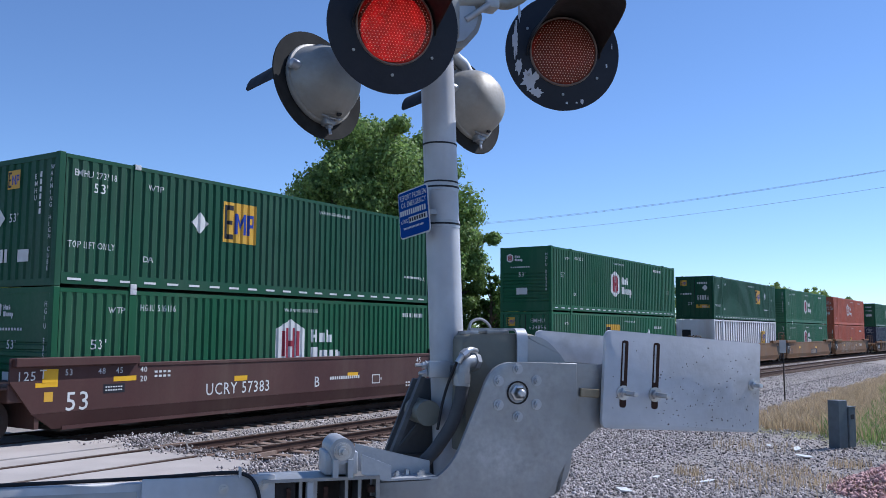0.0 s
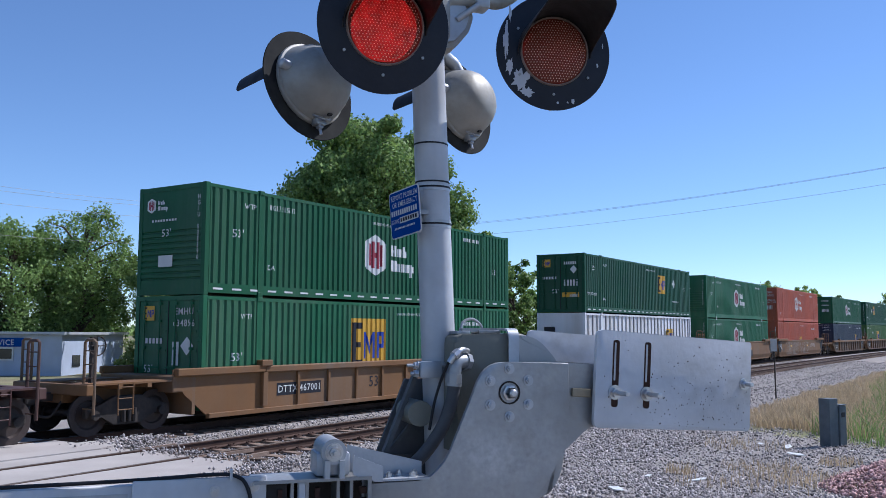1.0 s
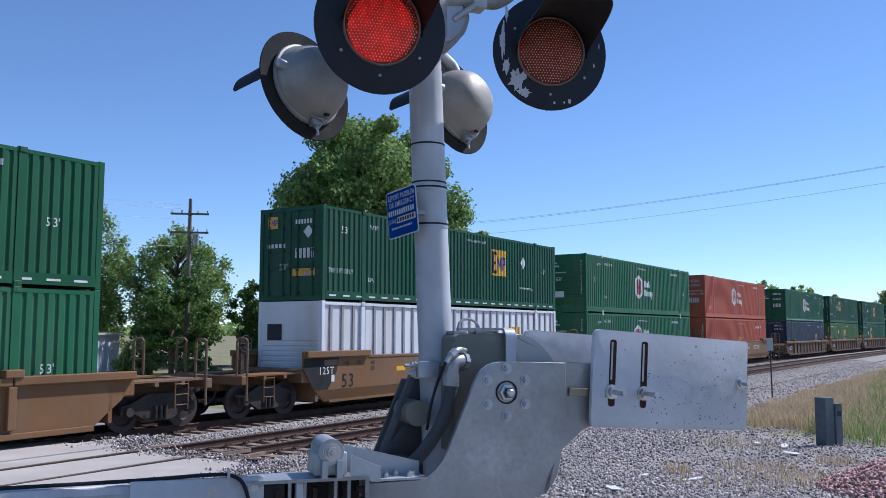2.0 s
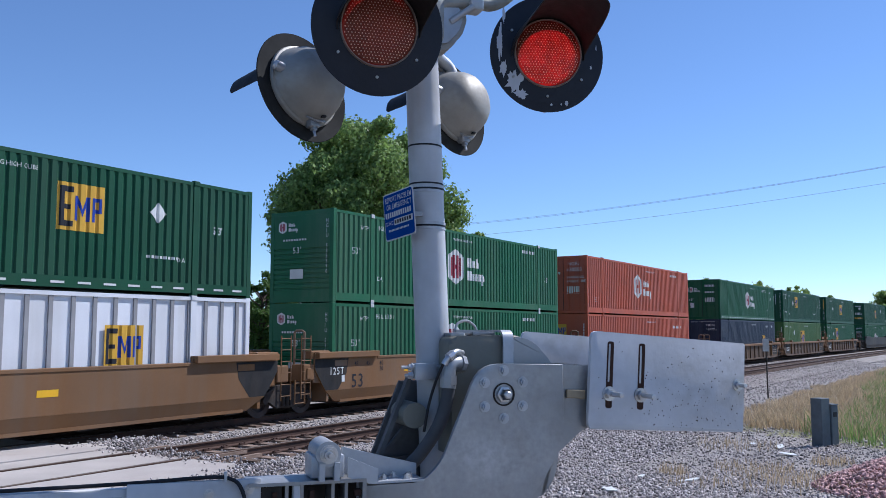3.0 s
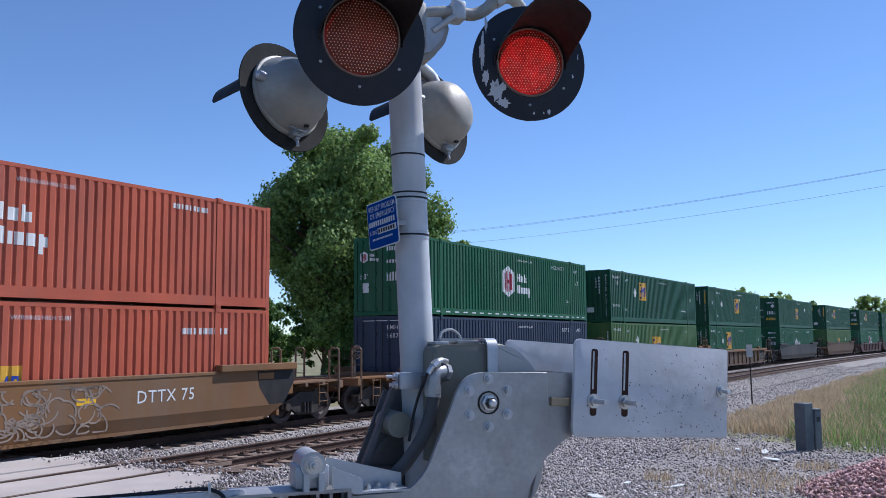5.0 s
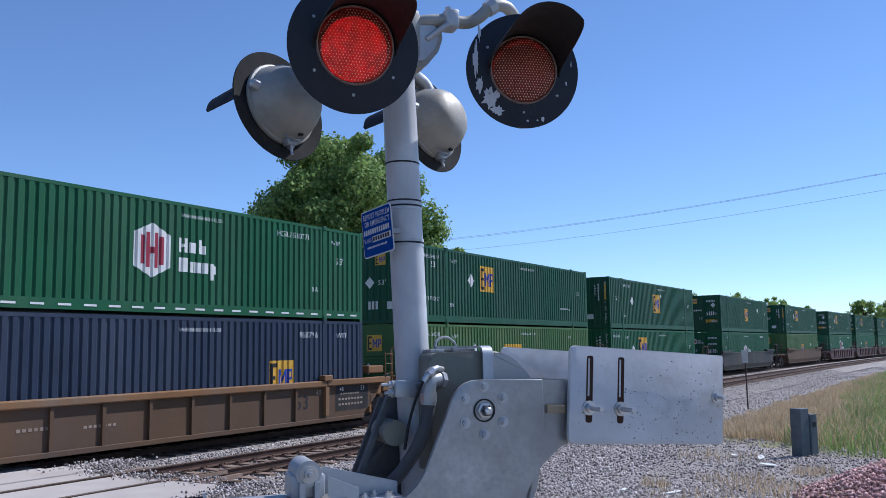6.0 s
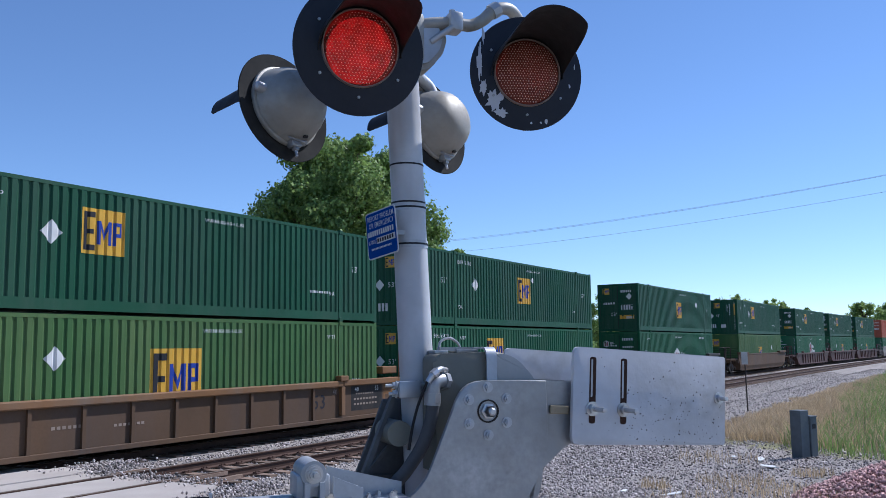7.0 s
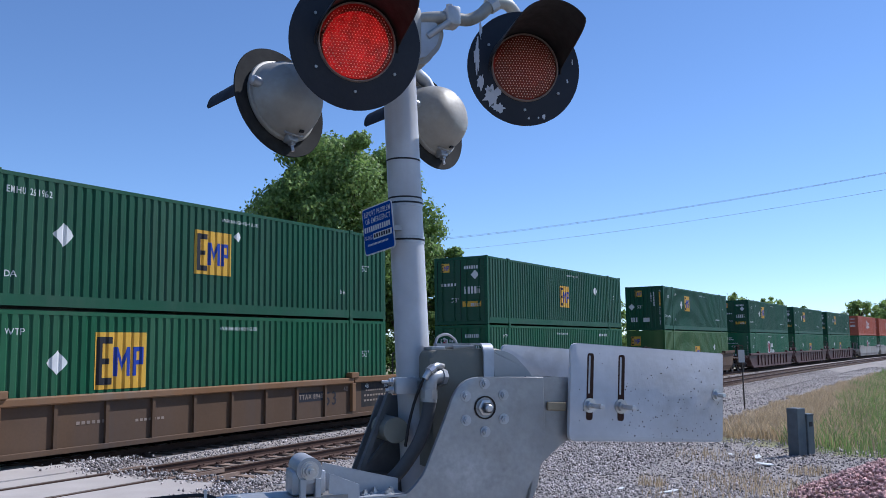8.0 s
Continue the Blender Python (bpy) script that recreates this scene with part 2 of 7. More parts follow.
def pipe(bm, pts, r, seg=10):
    """A bent pipe through points with smooth joints."""
    pts = [Vector(p) for p in pts]
    rings = []
    for i, p in enumerate(pts):
        d = (pts[min(i + 1, len(pts) - 1)] - pts[max(i - 1, 0)]).normalized()
        q = d.to_track_quat("Z", "Y").to_matrix()
        rr = r[i] if isinstance(r, (list, tuple)) else r
        rings.append([bm.verts.new(p + q @ Vector((rr * math.cos(2 * math.pi * k / seg), rr * math.sin(2 * math.pi * k / seg), 0))) for k in range(seg)])
    for a, b in zip(rings, rings[1:]):
        for i in range(seg):
            j = (i + 1) % seg
            bm.faces.new((a[i], a[j], b[j], b[i]))
    bm.faces.new(rings[0][::-1])
    bm.faces.new(rings[-1])


def arc_points(pts, n=6):
    """Catmull-Rom points along a polyline."""
    p = [Vector(a) for a in pts]
    p = [2 * p[0] - p[1]] + p + [2 * p[-1] - p[-2]]
    out = []
    for i in range(1, len(p) - 2):
        for k in range(n):
            t = k / n
            a, b, c, d = p[i - 1], p[i], p[i + 1], p[i + 2]
            out.append(0.5 * ((2 * b) + (c - a) * t + (2 * a - 5 * b + 4 * c - d) * t * t + (3 * b - a - 3 * c + d) * t ** 3))
    out.append(p[-2])
    return out


def slab(bm, outline, y0, y1, plane="xz", bevel=0.0):
    """A plate with a given outline in the xz (or xy, yz) plane, between two depths."""
    def at(a, b, d):
        return {"xz": (a, d, b), "xy": (a, b, d), "yz": (d, a, b)}[plane]
    f = [bm.verts.new(at(a, b, y0)) for a, b in outline]
    g = [bm.verts.new(at(a, b, y1)) for a, b in outline]
    n = len(f)
    faces = [bm.faces.new(f), bm.faces.new(g[::-1])]
    for i in range(n):
        j = (i + 1) % n
        bm.faces.new((f[j], f[i], g[i], g[j]))
    if bevel:
        es = list({e for q in faces for e in q.edges})
        bmesh.ops.bevel(bm, geom=es, offset=bevel, segments=2, affect="EDGES", profile=0.5)


def lathe(bm, profile, m, seg=40):
    """Turns (radius, height) pairs about z, then places the result by m."""
    rings = []
    for r, z in profile:
        if r < 1e-5:
            rings.append([bm.verts.new(m @ Vector((0, 0, z)))])
        else:
            rings.append([bm.verts.new(m @ Vector((r * math.cos(2 * math.pi * i / seg), r * math.sin(2 * math.pi * i / seg), z))) for i in range(seg)])
    for a, b in zip(rings, rings[1:]):
        for i in range(seg):
            j = (i + 1) % seg
            q = [a[i % len(a)], a[j % len(a)], b[j % len(b)], b[i % len(b)]]
            q = list(dict.fromkeys(q))
            if len(q) > 2:
                bm.faces.new(q)


def bolt(bm, p, axis, r=0.014, h=0.012):
    """A hexagon head with a washer and a short thread."""
    p, axis = Vector(p), Vector(axis).normalized()
    tube(bm, p, p + axis * 0.003, r * 1.5, seg=14)
    tube(bm, p + axis * 0.003, p + axis * (0.003 + h), r, seg=6)
    tube(bm, p + axis * (0.003 + h), p + axis * (0.009 + h), r * 0.55, seg=8)


def raw_mesh(name, verts, faces):
    me = bpy.data.meshes.new(name)
    me.from_pydata(verts, [], faces)
    me.update()
    return me


# ---- the line of the railway: straight, then a wide right-hand curve on a slight rise ----
LINE_Y, NEAR_OFF, BEND_X, BEND_K, RISE = 18.14, -4.47, 10.0, 0.00052, 0.0055


def line(s, off=0.0, z=0.0):
    """A point s metres along the far track's centre line, off metres to its left."""
    zz = z + RISE * max(-40.0, s)
    if s <= BEND_X:
        return Vector((s, LINE_Y + off, zz))
    th = (s - BEND_X) * BEND_K
    r = 1 / BEND_K
    return Vector((BEND_X + (r + off) * math.sin(th), LINE_Y - r + (r + off) * math.cos(th), zz))


def on_line(s, length, z=0.0):
    a, b = line(s), line(s + length)
    d = (b - a).normalized()
    side = Vector((0, 0, 1)).cross(d).normalized()
    m = Matrix((d, side, d.cross(side))).transposed().to_4x4()
    m.translation = a + m.col[2].to_3d() * z
    return m


def smooth(a, b, v):
    t = min(1.0, max(0.0, (v - a) / (b - a)))
    return t * t * (3 - 2 * t)


def ground_z(x, y):
    base = RISE * min(400.0, max(-40.0, x))
    yc = line(min(400.0, max(-40.0, x))).y
    d = y - yc
    z = base - 0.06 - 0.34 * smooth(-9.5, -8.0, d)
    z += 0.80 * (1 - smooth(4.0, 10.5, y)) * (1 - smooth(5.0, 17.0, x)) * smooth(-60, -20, x)
    z += 0.05 * noise.noise((x * 0.35, y * 0.35, 0.0)) * (1 - smooth(-9.5, -8.5, d))
    return z


def build_ground():
    def steps(lo, hi, fine_lo, fine_hi, step):
        v = list(np.arange(fine_lo, fine_hi + 1e-6, step))
        a, s = fine_hi, step
        while a < hi:
            s *= 1.35
            a += s
            v.append(a)
        a, s = fine_lo, step
        while a > lo:
            s *= 1.35
            a -= s
            v.insert(0, a)
        return v
    xs, ys = steps(-2500, 2500, -6, 60, 0.6), steps(-2500, 2500, -6, 24, 0.5)
    verts = [(x, y, ground_z(x, y)) for x in xs for y in ys]
    ny = len(ys)
    faces = [(i * ny + j, (i + 1) * ny + j, (i + 1) * ny + j + 1, i * ny + j + 1) for i in range(len(xs) - 1) for j in range(ny - 1)]
    ob = mesh_part("ground", raw_mesh("ground", verts, faces), "field_soil", smooth=True)
    ob.data.materials.append(M["gravel_ground"])
    for q in ob.data.polygons:
        cx, cy = q.center.x, q.center.y
        if -30 < cx < 22.5 - 0.6 * max(0.0, 5.4 - cy) and -30 < cy < 30 or (cx < 160 and line(max(-40, cx)).y - 12.6 < cy < line(max(-40, cx)).y + 5):
            q.material_index = 1
    tagged(ob, "dusty gravelly ground with dry weeds beside the railway", "ground", kind="structure")


def sweep(profile, s0, s1, step, off=0.0, closed=True):
    """Sweeps an (offset, z) profile along the line."""
    n = max(1, int(round((s1 - s0) / step)))
    verts, faces = [], []
    for i in range(n + 1):
        s = s0 + (s1 - s0) * i / n
        verts += [tuple(line(s, off + o, z)) for o, z in profile]
    k = len(profile)
    for i in range(n):
        for j in range(k if closed else k - 1):
            a, b = i * k + j, i * k + (j + 1) % k
            faces.append((a, b, b + k, a + k))
    if closed:
        faces += [tuple(range(k))[::-1], tuple(range(n * k, n * k + k))]
    return verts, faces


RAIL = [(-0.07, -0.17), (-0.07, -0.155), (-0.012, -0.13), (-0.012, -0.04), (-0.036, -0.028), (-0.036, -0.002), (-0.028, 0.004),
        (0.028, 0.004), (0.036, -0.002), (0.036, -0.028), (0.012, -0.04), (0.012, -0.13), (0.07, -0.155), (0.07, -0.17)]


def build_track():
    bed = [(-8.6, -0.50), (-6.9, -0.25), (-6.2, -0.22), (-2.8, -0.22), (-2.2, -0.26), (-1.7, -0.22), (1.7, -0.22), (3.6, -0.55)]
    v, f = sweep(bed, -60, 420, 2.5)
    tagged(mesh_part("ballast_bed", raw_mesh("ballast_bed", v, f), "gravel_ground"), "grey crushed-stone bed under both tracks", "railway bed", kind="structure")
    for name, off in (("near_track", NEAR_OFF), ("far_track", 0.0)):
        trk = thing(name, "steel rails on weathered timber ties in grey ballast", "railway track", kind="structure")
        for side in (-0.7535, 0.7535):
            v, f = sweep(RAIL, -60, 420, 2.0, off + side)
            ob = mesh_part("rail", raw_mesh("rail", v, f), "rail_side", trk, "rusty steel rail with a worn bright head")
            ob.data.materials.append(M["rail_head"])
            k = len(RAIL)
            for p in ob.data.polygons:
                if p.index < len(f) - 2 and p.index % k in (5, 6, 7):
                    p.material_index = 1
        rng = random.Random(5)
        bm = bmesh.new()
        box(bm, -0.115, 0.115, -1.3, 1.3, -0.19, 0.0)
        tie = bpy.data.meshes.new("tie")
        bm.to_mesh(tie)
        bm.free()
        bm = bmesh.new()
        box(bm, -0.09, 0.09, -0.17, 0.17, 0, 0.018)
        for sx in (-0.05, 0.05):
            for sy in (-0.10, 0.10):
                tube(bm, (sx, sy, 0.018), (sx, sy, 0.05), 0.014, seg=6)
        box(bm, -0.09, 0.09, -0.10, -0.065, 0.018, 0.04)
        box(bm, -0.09, 0.09, 0.065, 0.10, 0.018, 0.04)
        plate = bpy.data.meshes.new("tie_plate")
        bm.to_mesh(plate)
        bm.free()
        n_near = 170 if off else 120
        rest_v, rest_f = [], []
        for i in range(700 if off else 420):
            s = 11.9 + i * 0.53
            a, b = line(s, off, -0.172), line(s + 0.1, off, -0.172)
            rz = math.degrees(math.atan2(b.y - a.y, b.x - a.x))
            m = pose(a.x, a.y, a.z + rng.uniform(-0.008, 0.004), 0, 0, rz + rng.uniform(-1.2, 1.2))
            if i < n_near:
                mesh_part("tie", tie, "tie_wood", trk, m=m)
                if i < 90:
                    for side in (-0.7535, 0.7535):
                        mesh_part("tie_plate", plate, "rail_side", trk, m=m @ pose(0, side, 0.002))
            else:
                o = len(rest_v)
                rest_v += [tuple(m @ v.co) for v in tie.vertices]
                rest_f += [tuple(o + q for q in p.vertices) for p in tie.polygons]
        ob = mesh_part("far_ties", raw_mesh("far_ties", rest_v, rest_f), "tie_wood", trk)
        tagged(ob, kind="stuff")


def rocks(name, mat, spots, label, category, seed=1):
    """Many small angular stones in one mesh: spots are (x, y, z, size)."""
    rng = np.random.RandomState(seed)
    base = np.array([(1, 0, 0), (-1, 0, 0), (0, 1, 0), (0, -1, 0), (0, 0, 1), (0, 0, -1), (0.6, 0.6, 0.5), (-0.6, -0.55, 0.5)])
    tri = np.array([(6, 0, 2), (6, 2, 4), (6, 4, 0), (4, 2, 1), (7, 4, 1), (7, 1, 3), (7, 3, 4), (4, 3, 0), (0, 5, 2), (2, 5, 1), (1, 5, 3), (3, 5, 0)])
    sp = np.array(spots)
    n = len(sp)
    v = base[None] * rng.uniform(0.6, 1.3, (n, 8, 1)) * rng.uniform(0.55, 1.2, (n, 1, 3))
    ang = rng.uniform(0, 6.283, n)
    tilt = rng.uniform(-0.7, 0.7, n)
    c, s = np.cos(tilt)[:, None], np.sin(tilt)[:, None]
    y, z = v[..., 1] * c - v[..., 2] * s, v[..., 1] * s + v[..., 2] * c
    c, s = np.cos(ang)[:, None], np.sin(ang)[:, None]
    x, y = v[..., 0] * c - y * s, v[..., 0] * s + y * c
    v = np.stack((x, y, z), -1) * sp[:, None, 3:4] * 0.5 + sp[:, None, :3]
    f = (tri[None] + 8 * np.arange(n)[:, None, None]).reshape(-1, 3)
    me = bpy.data.meshes.new(name)
    me.vertices.add(n * 8)
    me.vertices.foreach_set("co", v.reshape(-1))
    me.loops.add(len(f) * 3)
    me.loops.foreach_set("vertex_index", f.reshape(-1))
    me.polygons.add(len(f))
    me.polygons.foreach_set("loop_start", np.arange(len(f)) * 3)
    me.update()
    me.validate()
    ob = mesh_part(name, me, mat)
    return tagged(ob, label, category, kind="stuff")


build_ground()
build_track()

# ---- the train ----
BOX_L, BOX_W, BOX_H, POST = 16.154, 2.59, 2.896, 1.98
FLOOR_Z, UPPER_Z = 0.36, 3.262
PERIOD, DEPTH = 0.24, 0.036


def travel(t):
    return 19.2 * t - 0.03 * t * t + 0.5 * t * math.exp(-t)


def wave_breaks(x0, x1, period=PERIOD):
    """Breakpoints (x, depth) of a trapezoid corrugation between two posts."""
    n = max(1, round((x1 - x0) / period))
    p = (x1 - x0) / n
    pts = [(x0, 0.0)]
    for i in range(n):
        a = x0 + i * p
        pts += [(a + 0.12 * p, 0.0), (a + 0.28 * p, DEPTH), (a + 0.45 * p, DEPTH), (a + 0.60 * p, 0.0)]
    pts.append((x1, 0.0))
    return pts


BAYS = [(0.16, POST - 0.08), (POST + 0.10, BOX_L - POST - 0.10), (BOX_L - POST + 0.08, BOX_L - 0.16)]
WAVES = [wave_breaks(a, b) for a, b in BAYS]
FLAT = [(0.0, 0.0)] + [q for w in WAVES for q in w] + [(BOX_L, 0.0)]


def clip_x(poly, lo, hi):
    for keep, x0 in ((1, lo), (-1, hi)):
        out = []
        for i, a in enumerate(poly):
            b = poly[(i + 1) % len(poly)]
            ia, ib = keep * (a[0] - x0) >= 0, keep * (b[0] - x0) >= 0
            if ia:
                out.append(a)
            if ia != ib:
                t = (x0 - a[0]) / (b[0] - a[0])
                out.append((x0, a[1] + t * (b[1] - a[1])))
        poly = out
        if len(poly) < 3:
            return []
    return poly


def side_paint(name, polys, mat, parent, lift=0.005, relief=FLAT, y=-BOX_W / 2, label=""):
    """Paint on the corrugated side: flat shapes in (x, z), laid over every rib and groove."""
    verts, faces = [], []
    for poly in polys:
        lo, hi = min(p[0] for p in poly), max(p[0] for p in poly)
        for (xa, da), (xb, db) in zip(relief, relief[1:]):
            if xb <= lo or xa >= hi or xb - xa < 1e-6:
                continue
            q = clip_x(poly, xa, xb)
            if len(q) < 3:
                continue
            o = len(verts)
            for px, pz in q:
                dd = da + (db - da) * (px - xa) / (xb - xa)
                verts.append((px, y + dd - lift, pz))
            faces.append(tuple(range(o, o + len(q))))
    if faces:
        return mesh_part(name, raw_mesh(name, verts, faces), mat, parent, label)


GLYPHS = {}


def letters(text, size, x, z, squeeze=1.0):
    """Triangles of a line of text in (x, z), lower left corner at x, z."""
    if text not in GLYPHS:
        cu = bpy.data.curves.new("lettering", "FONT")
        cu.body = text
        cu.resolution_u = 2
        cu.offset = 0.004
        cu.space_character = 1.12
        ob = bpy.data.objects.new("lettering", cu)
        me = bpy.data.meshes.new_from_object(ob)
        me.calc_loop_triangles()
        co = [(v.co.x, v.co.y) for v in me.vertices]
        GLYPHS[text] = [[co[i] for i in t.vertices] for t in me.loop_triangles]
        bpy.data.objects.remove(ob)
        bpy.data.curves.remove(cu)
        bpy.data.meshes.remove(me)
    k = size / 0.72
    return [[(x + px * k * squeeze, z + pz * k) for px, pz in t] for t in GLYPHS[text]]


def rect(x0, x1, z0, z1):
    return [(x0, z0), (x1, z0), (x1, z1), (x0, z1)]


def bars(x, z, w, h, n, gap=0.35, rng=None):
    """A line of unreadable writing as n bars."""
    step = w / n
    return [rect(x + i * step, x + (i + 1 - gap) * step, z, z + h) for i in range(n)]


def diamond(x, z, r):
    return [(x - r, z), (x, z - r), (x + r, z), (x, z + r)]


def gold_logo(name, box_ob, x, z, s, lay):
    """A gold square with dark and blue block shapes."""
    lay(name, [rect(x, x + s * 1.12, z, z + s)], "gold_mark", 0.006)
    lay(name, [rect(x + 0.05 * s, x + 0.36 * s, z + 0.08 * s, z + 0.20 * s), rect(x + 0.05 * s, x + 0.15 * s, z + 0.2 * s, z + 0.8 * s),
               rect(x + 0.15 * s, x + 0.30 * s, z + 0.44 * s, z + 0.54 * s), rect(x + 0.05 * s, x + 0.36 * s, z + 0.8 * s, z + 0.92 * s)], "black_mark", 0.010)
    b = 0.22 * s
    lay(name, [rect(x + 0.40 * s, x + 0.48 * s, z + b, z + 0.74 * s), [(x + 0.48 * s, z + 0.74 * s), (x + 0.48 * s, z + 0.58 * s), (x + 0.58 * s, z + 0.30 * s), (x + 0.58 * s, z + 0.46 * s)],
               [(x + 0.58 * s, z + 0.46 * s), (x + 0.58 * s, z + 0.30 * s), (x + 0.68 * s, z + 0.58 * s), (x + 0.68 * s, z + 0.74 * s)], rect(x + 0.68 * s, x + 0.76 * s, z + b, z + 0.74 * s),
               rect(x + 0.82 * s, x + 0.89 * s, z + b, z + 0.74 * s), rect(x + 0.89 * s, x + 1.05 * s, z + 0.66 * s, z + 0.74 * s),
               rect(x + 0.98 * s, x + 1.05 * s, z + 0.5 * s, z + 0.66 * s), rect(x + 0.89 * s, x + 1.05 * s, z + 0.42 * s, z + 0.5 * s)], "blue_mark", 0.010)


def hex_logo(name, box_ob, x, z, h, lay, inner="red_mark", words=True):
    """A white six-sided badge with upright bars, and two lines of blocks beside it."""
    w = h * 0.84
    lay(name, [[(x, z + h * 0.2), (x + w / 2, z), (x + w, z + h * 0.2), (x + w, z + h * 0.8), (x + w / 2, z + h), (x, z + h * 0.8)]], "white_mark", 0.006)
    lay(name, [rect(x + 0.19 * w, x + 0.30 * w, z + h * 0.24, z + h * 0.76), rect(x + 0.33 * w, x + 0.44 * w, z + h * 0.18, z + h * 0.82),
               rect(x + 0.56 * w, x + 0.67 * w, z + h * 0.18, z + h * 0.82), rect(x + 0.70 * w, x + 0.81 * w, z + h * 0.24, z + h * 0.76),
               rect(x + 0.44 * w, x + 0.56 * w, z + h * 0.44, z + h * 0.56)], inner, 0.010)
    if words:
        a, t = x + w * 1.24, h * 0.27
        n1 = [rect(a, a + t * 0.3, z + 0.52 * h, z + 0.52 * h + t), rect(a + t * 0.3, a + t * 0.5, z + 0.62 * h, z + 0.68 * h), rect(a + t * 0.5, a + t * 0.8, z + 0.52 * h, z + 0.52 * h + t),
              rect(a + t * 1.0, a + t * 1.65, z + 0.52 * h, z + 0.52 * h + t * 0.75), rect(a + t * 1.85, a + t * 2.15, z + 0.52 * h, z + 0.52 * h + t), rect(a + t * 2.15, a + t * 2.5, z + 0.52 * h, z + 0.52 * h + t * 0.6)]
        n2 = [rect(a, a + t * 0.9, z + 0.15 * h, z + 0.15 * h + t), rect(a + t * 1.05, a + t * 1.35, z + 0.15 * h, z + 0.15 * h + t * 0.75), rect(a + t * 1.5, a + t * 2.1, z + 0.15 * h, z + 0.15 * h + t * 0.75),
              rect(a + t * 2.25, a + t * 2.85, z + 0.15 * h, z + 0.15 * h + t * 0.75), rect(a + t * 3.0, a + t * 3.3, z + 0.03 * h, z + 0.15 * h + t * 0.75), rect(a + t * 3.3, a + t * 3.6, z + 0.15 * h, z + 0.15 * h + t * 0.6)]
        lay(name, n1 + n2, "white_mark", 0.006)


SHARED = {}


def shared(key, make):
    if key not in SHARED:
        bm = bmesh.new()
        make(bm)
        bmesh.ops.recalc_face_normals(bm, faces=bm.faces)
        me = bpy.data.meshes.new(key)
        bm.to_mesh(me)
        bm.free()
        SHARED[key] = me
    return SHARED[key]


def side_sheet(bm, y, inward, white=False):
    z0, z1 = 0.30, BOX_H - 0.11
    for w in WAVES:
        lo = [bm.verts.new((x, y + inward * d, z0)) for x, d in w]
        hi = [bm.verts.new((x, y + inward * d, z1)) for x, d in w]
        for i in range(len(w) - 1):
            bm.faces.new((lo[i], lo[i + 1], hi[i + 1], hi[i]))


def end_sheet_v(bm):
    pts = wave_breaks(-BOX_W / 2 + 0.13, BOX_W / 2 - 0.13, 0.30)
    lo = [bm.verts.new((0.012 + d, y, 0.16)) for y, d in pts]
    hi = [bm.verts.new((0.012 + d, y, BOX_H - 0.13)) for y, d in pts]
    for i in range(len(pts) - 1):
        bm.faces.new((lo[i], lo[i + 1], hi[i + 1], hi[i]))


def end_sheet_h(bm):
    a, b = -BOX_W / 2 + 0.13, BOX_W / 2 - 0.13
    v = [(0.16, 0.0), (0.35, 0.0)]
    for i in range(9):
        z = 0.40 + i * 0.155
        v += [(z, 0.0), (z + 0.02, 0.03), (z + 0.05, 0.03), (z + 0.07, 0.0)]
    v += [(BOX_H - 0.13, 0.0)]
    lo = [bm.verts.new((0.012 + d, a, z)) for z, d in v]
    hi = [bm.verts.new((0.012 + d, b, z)) for z, d in v]
    for i in range(len(v) - 1):
        bm.faces.new((lo[i], lo[i + 1], hi[i + 1], hi[i]))


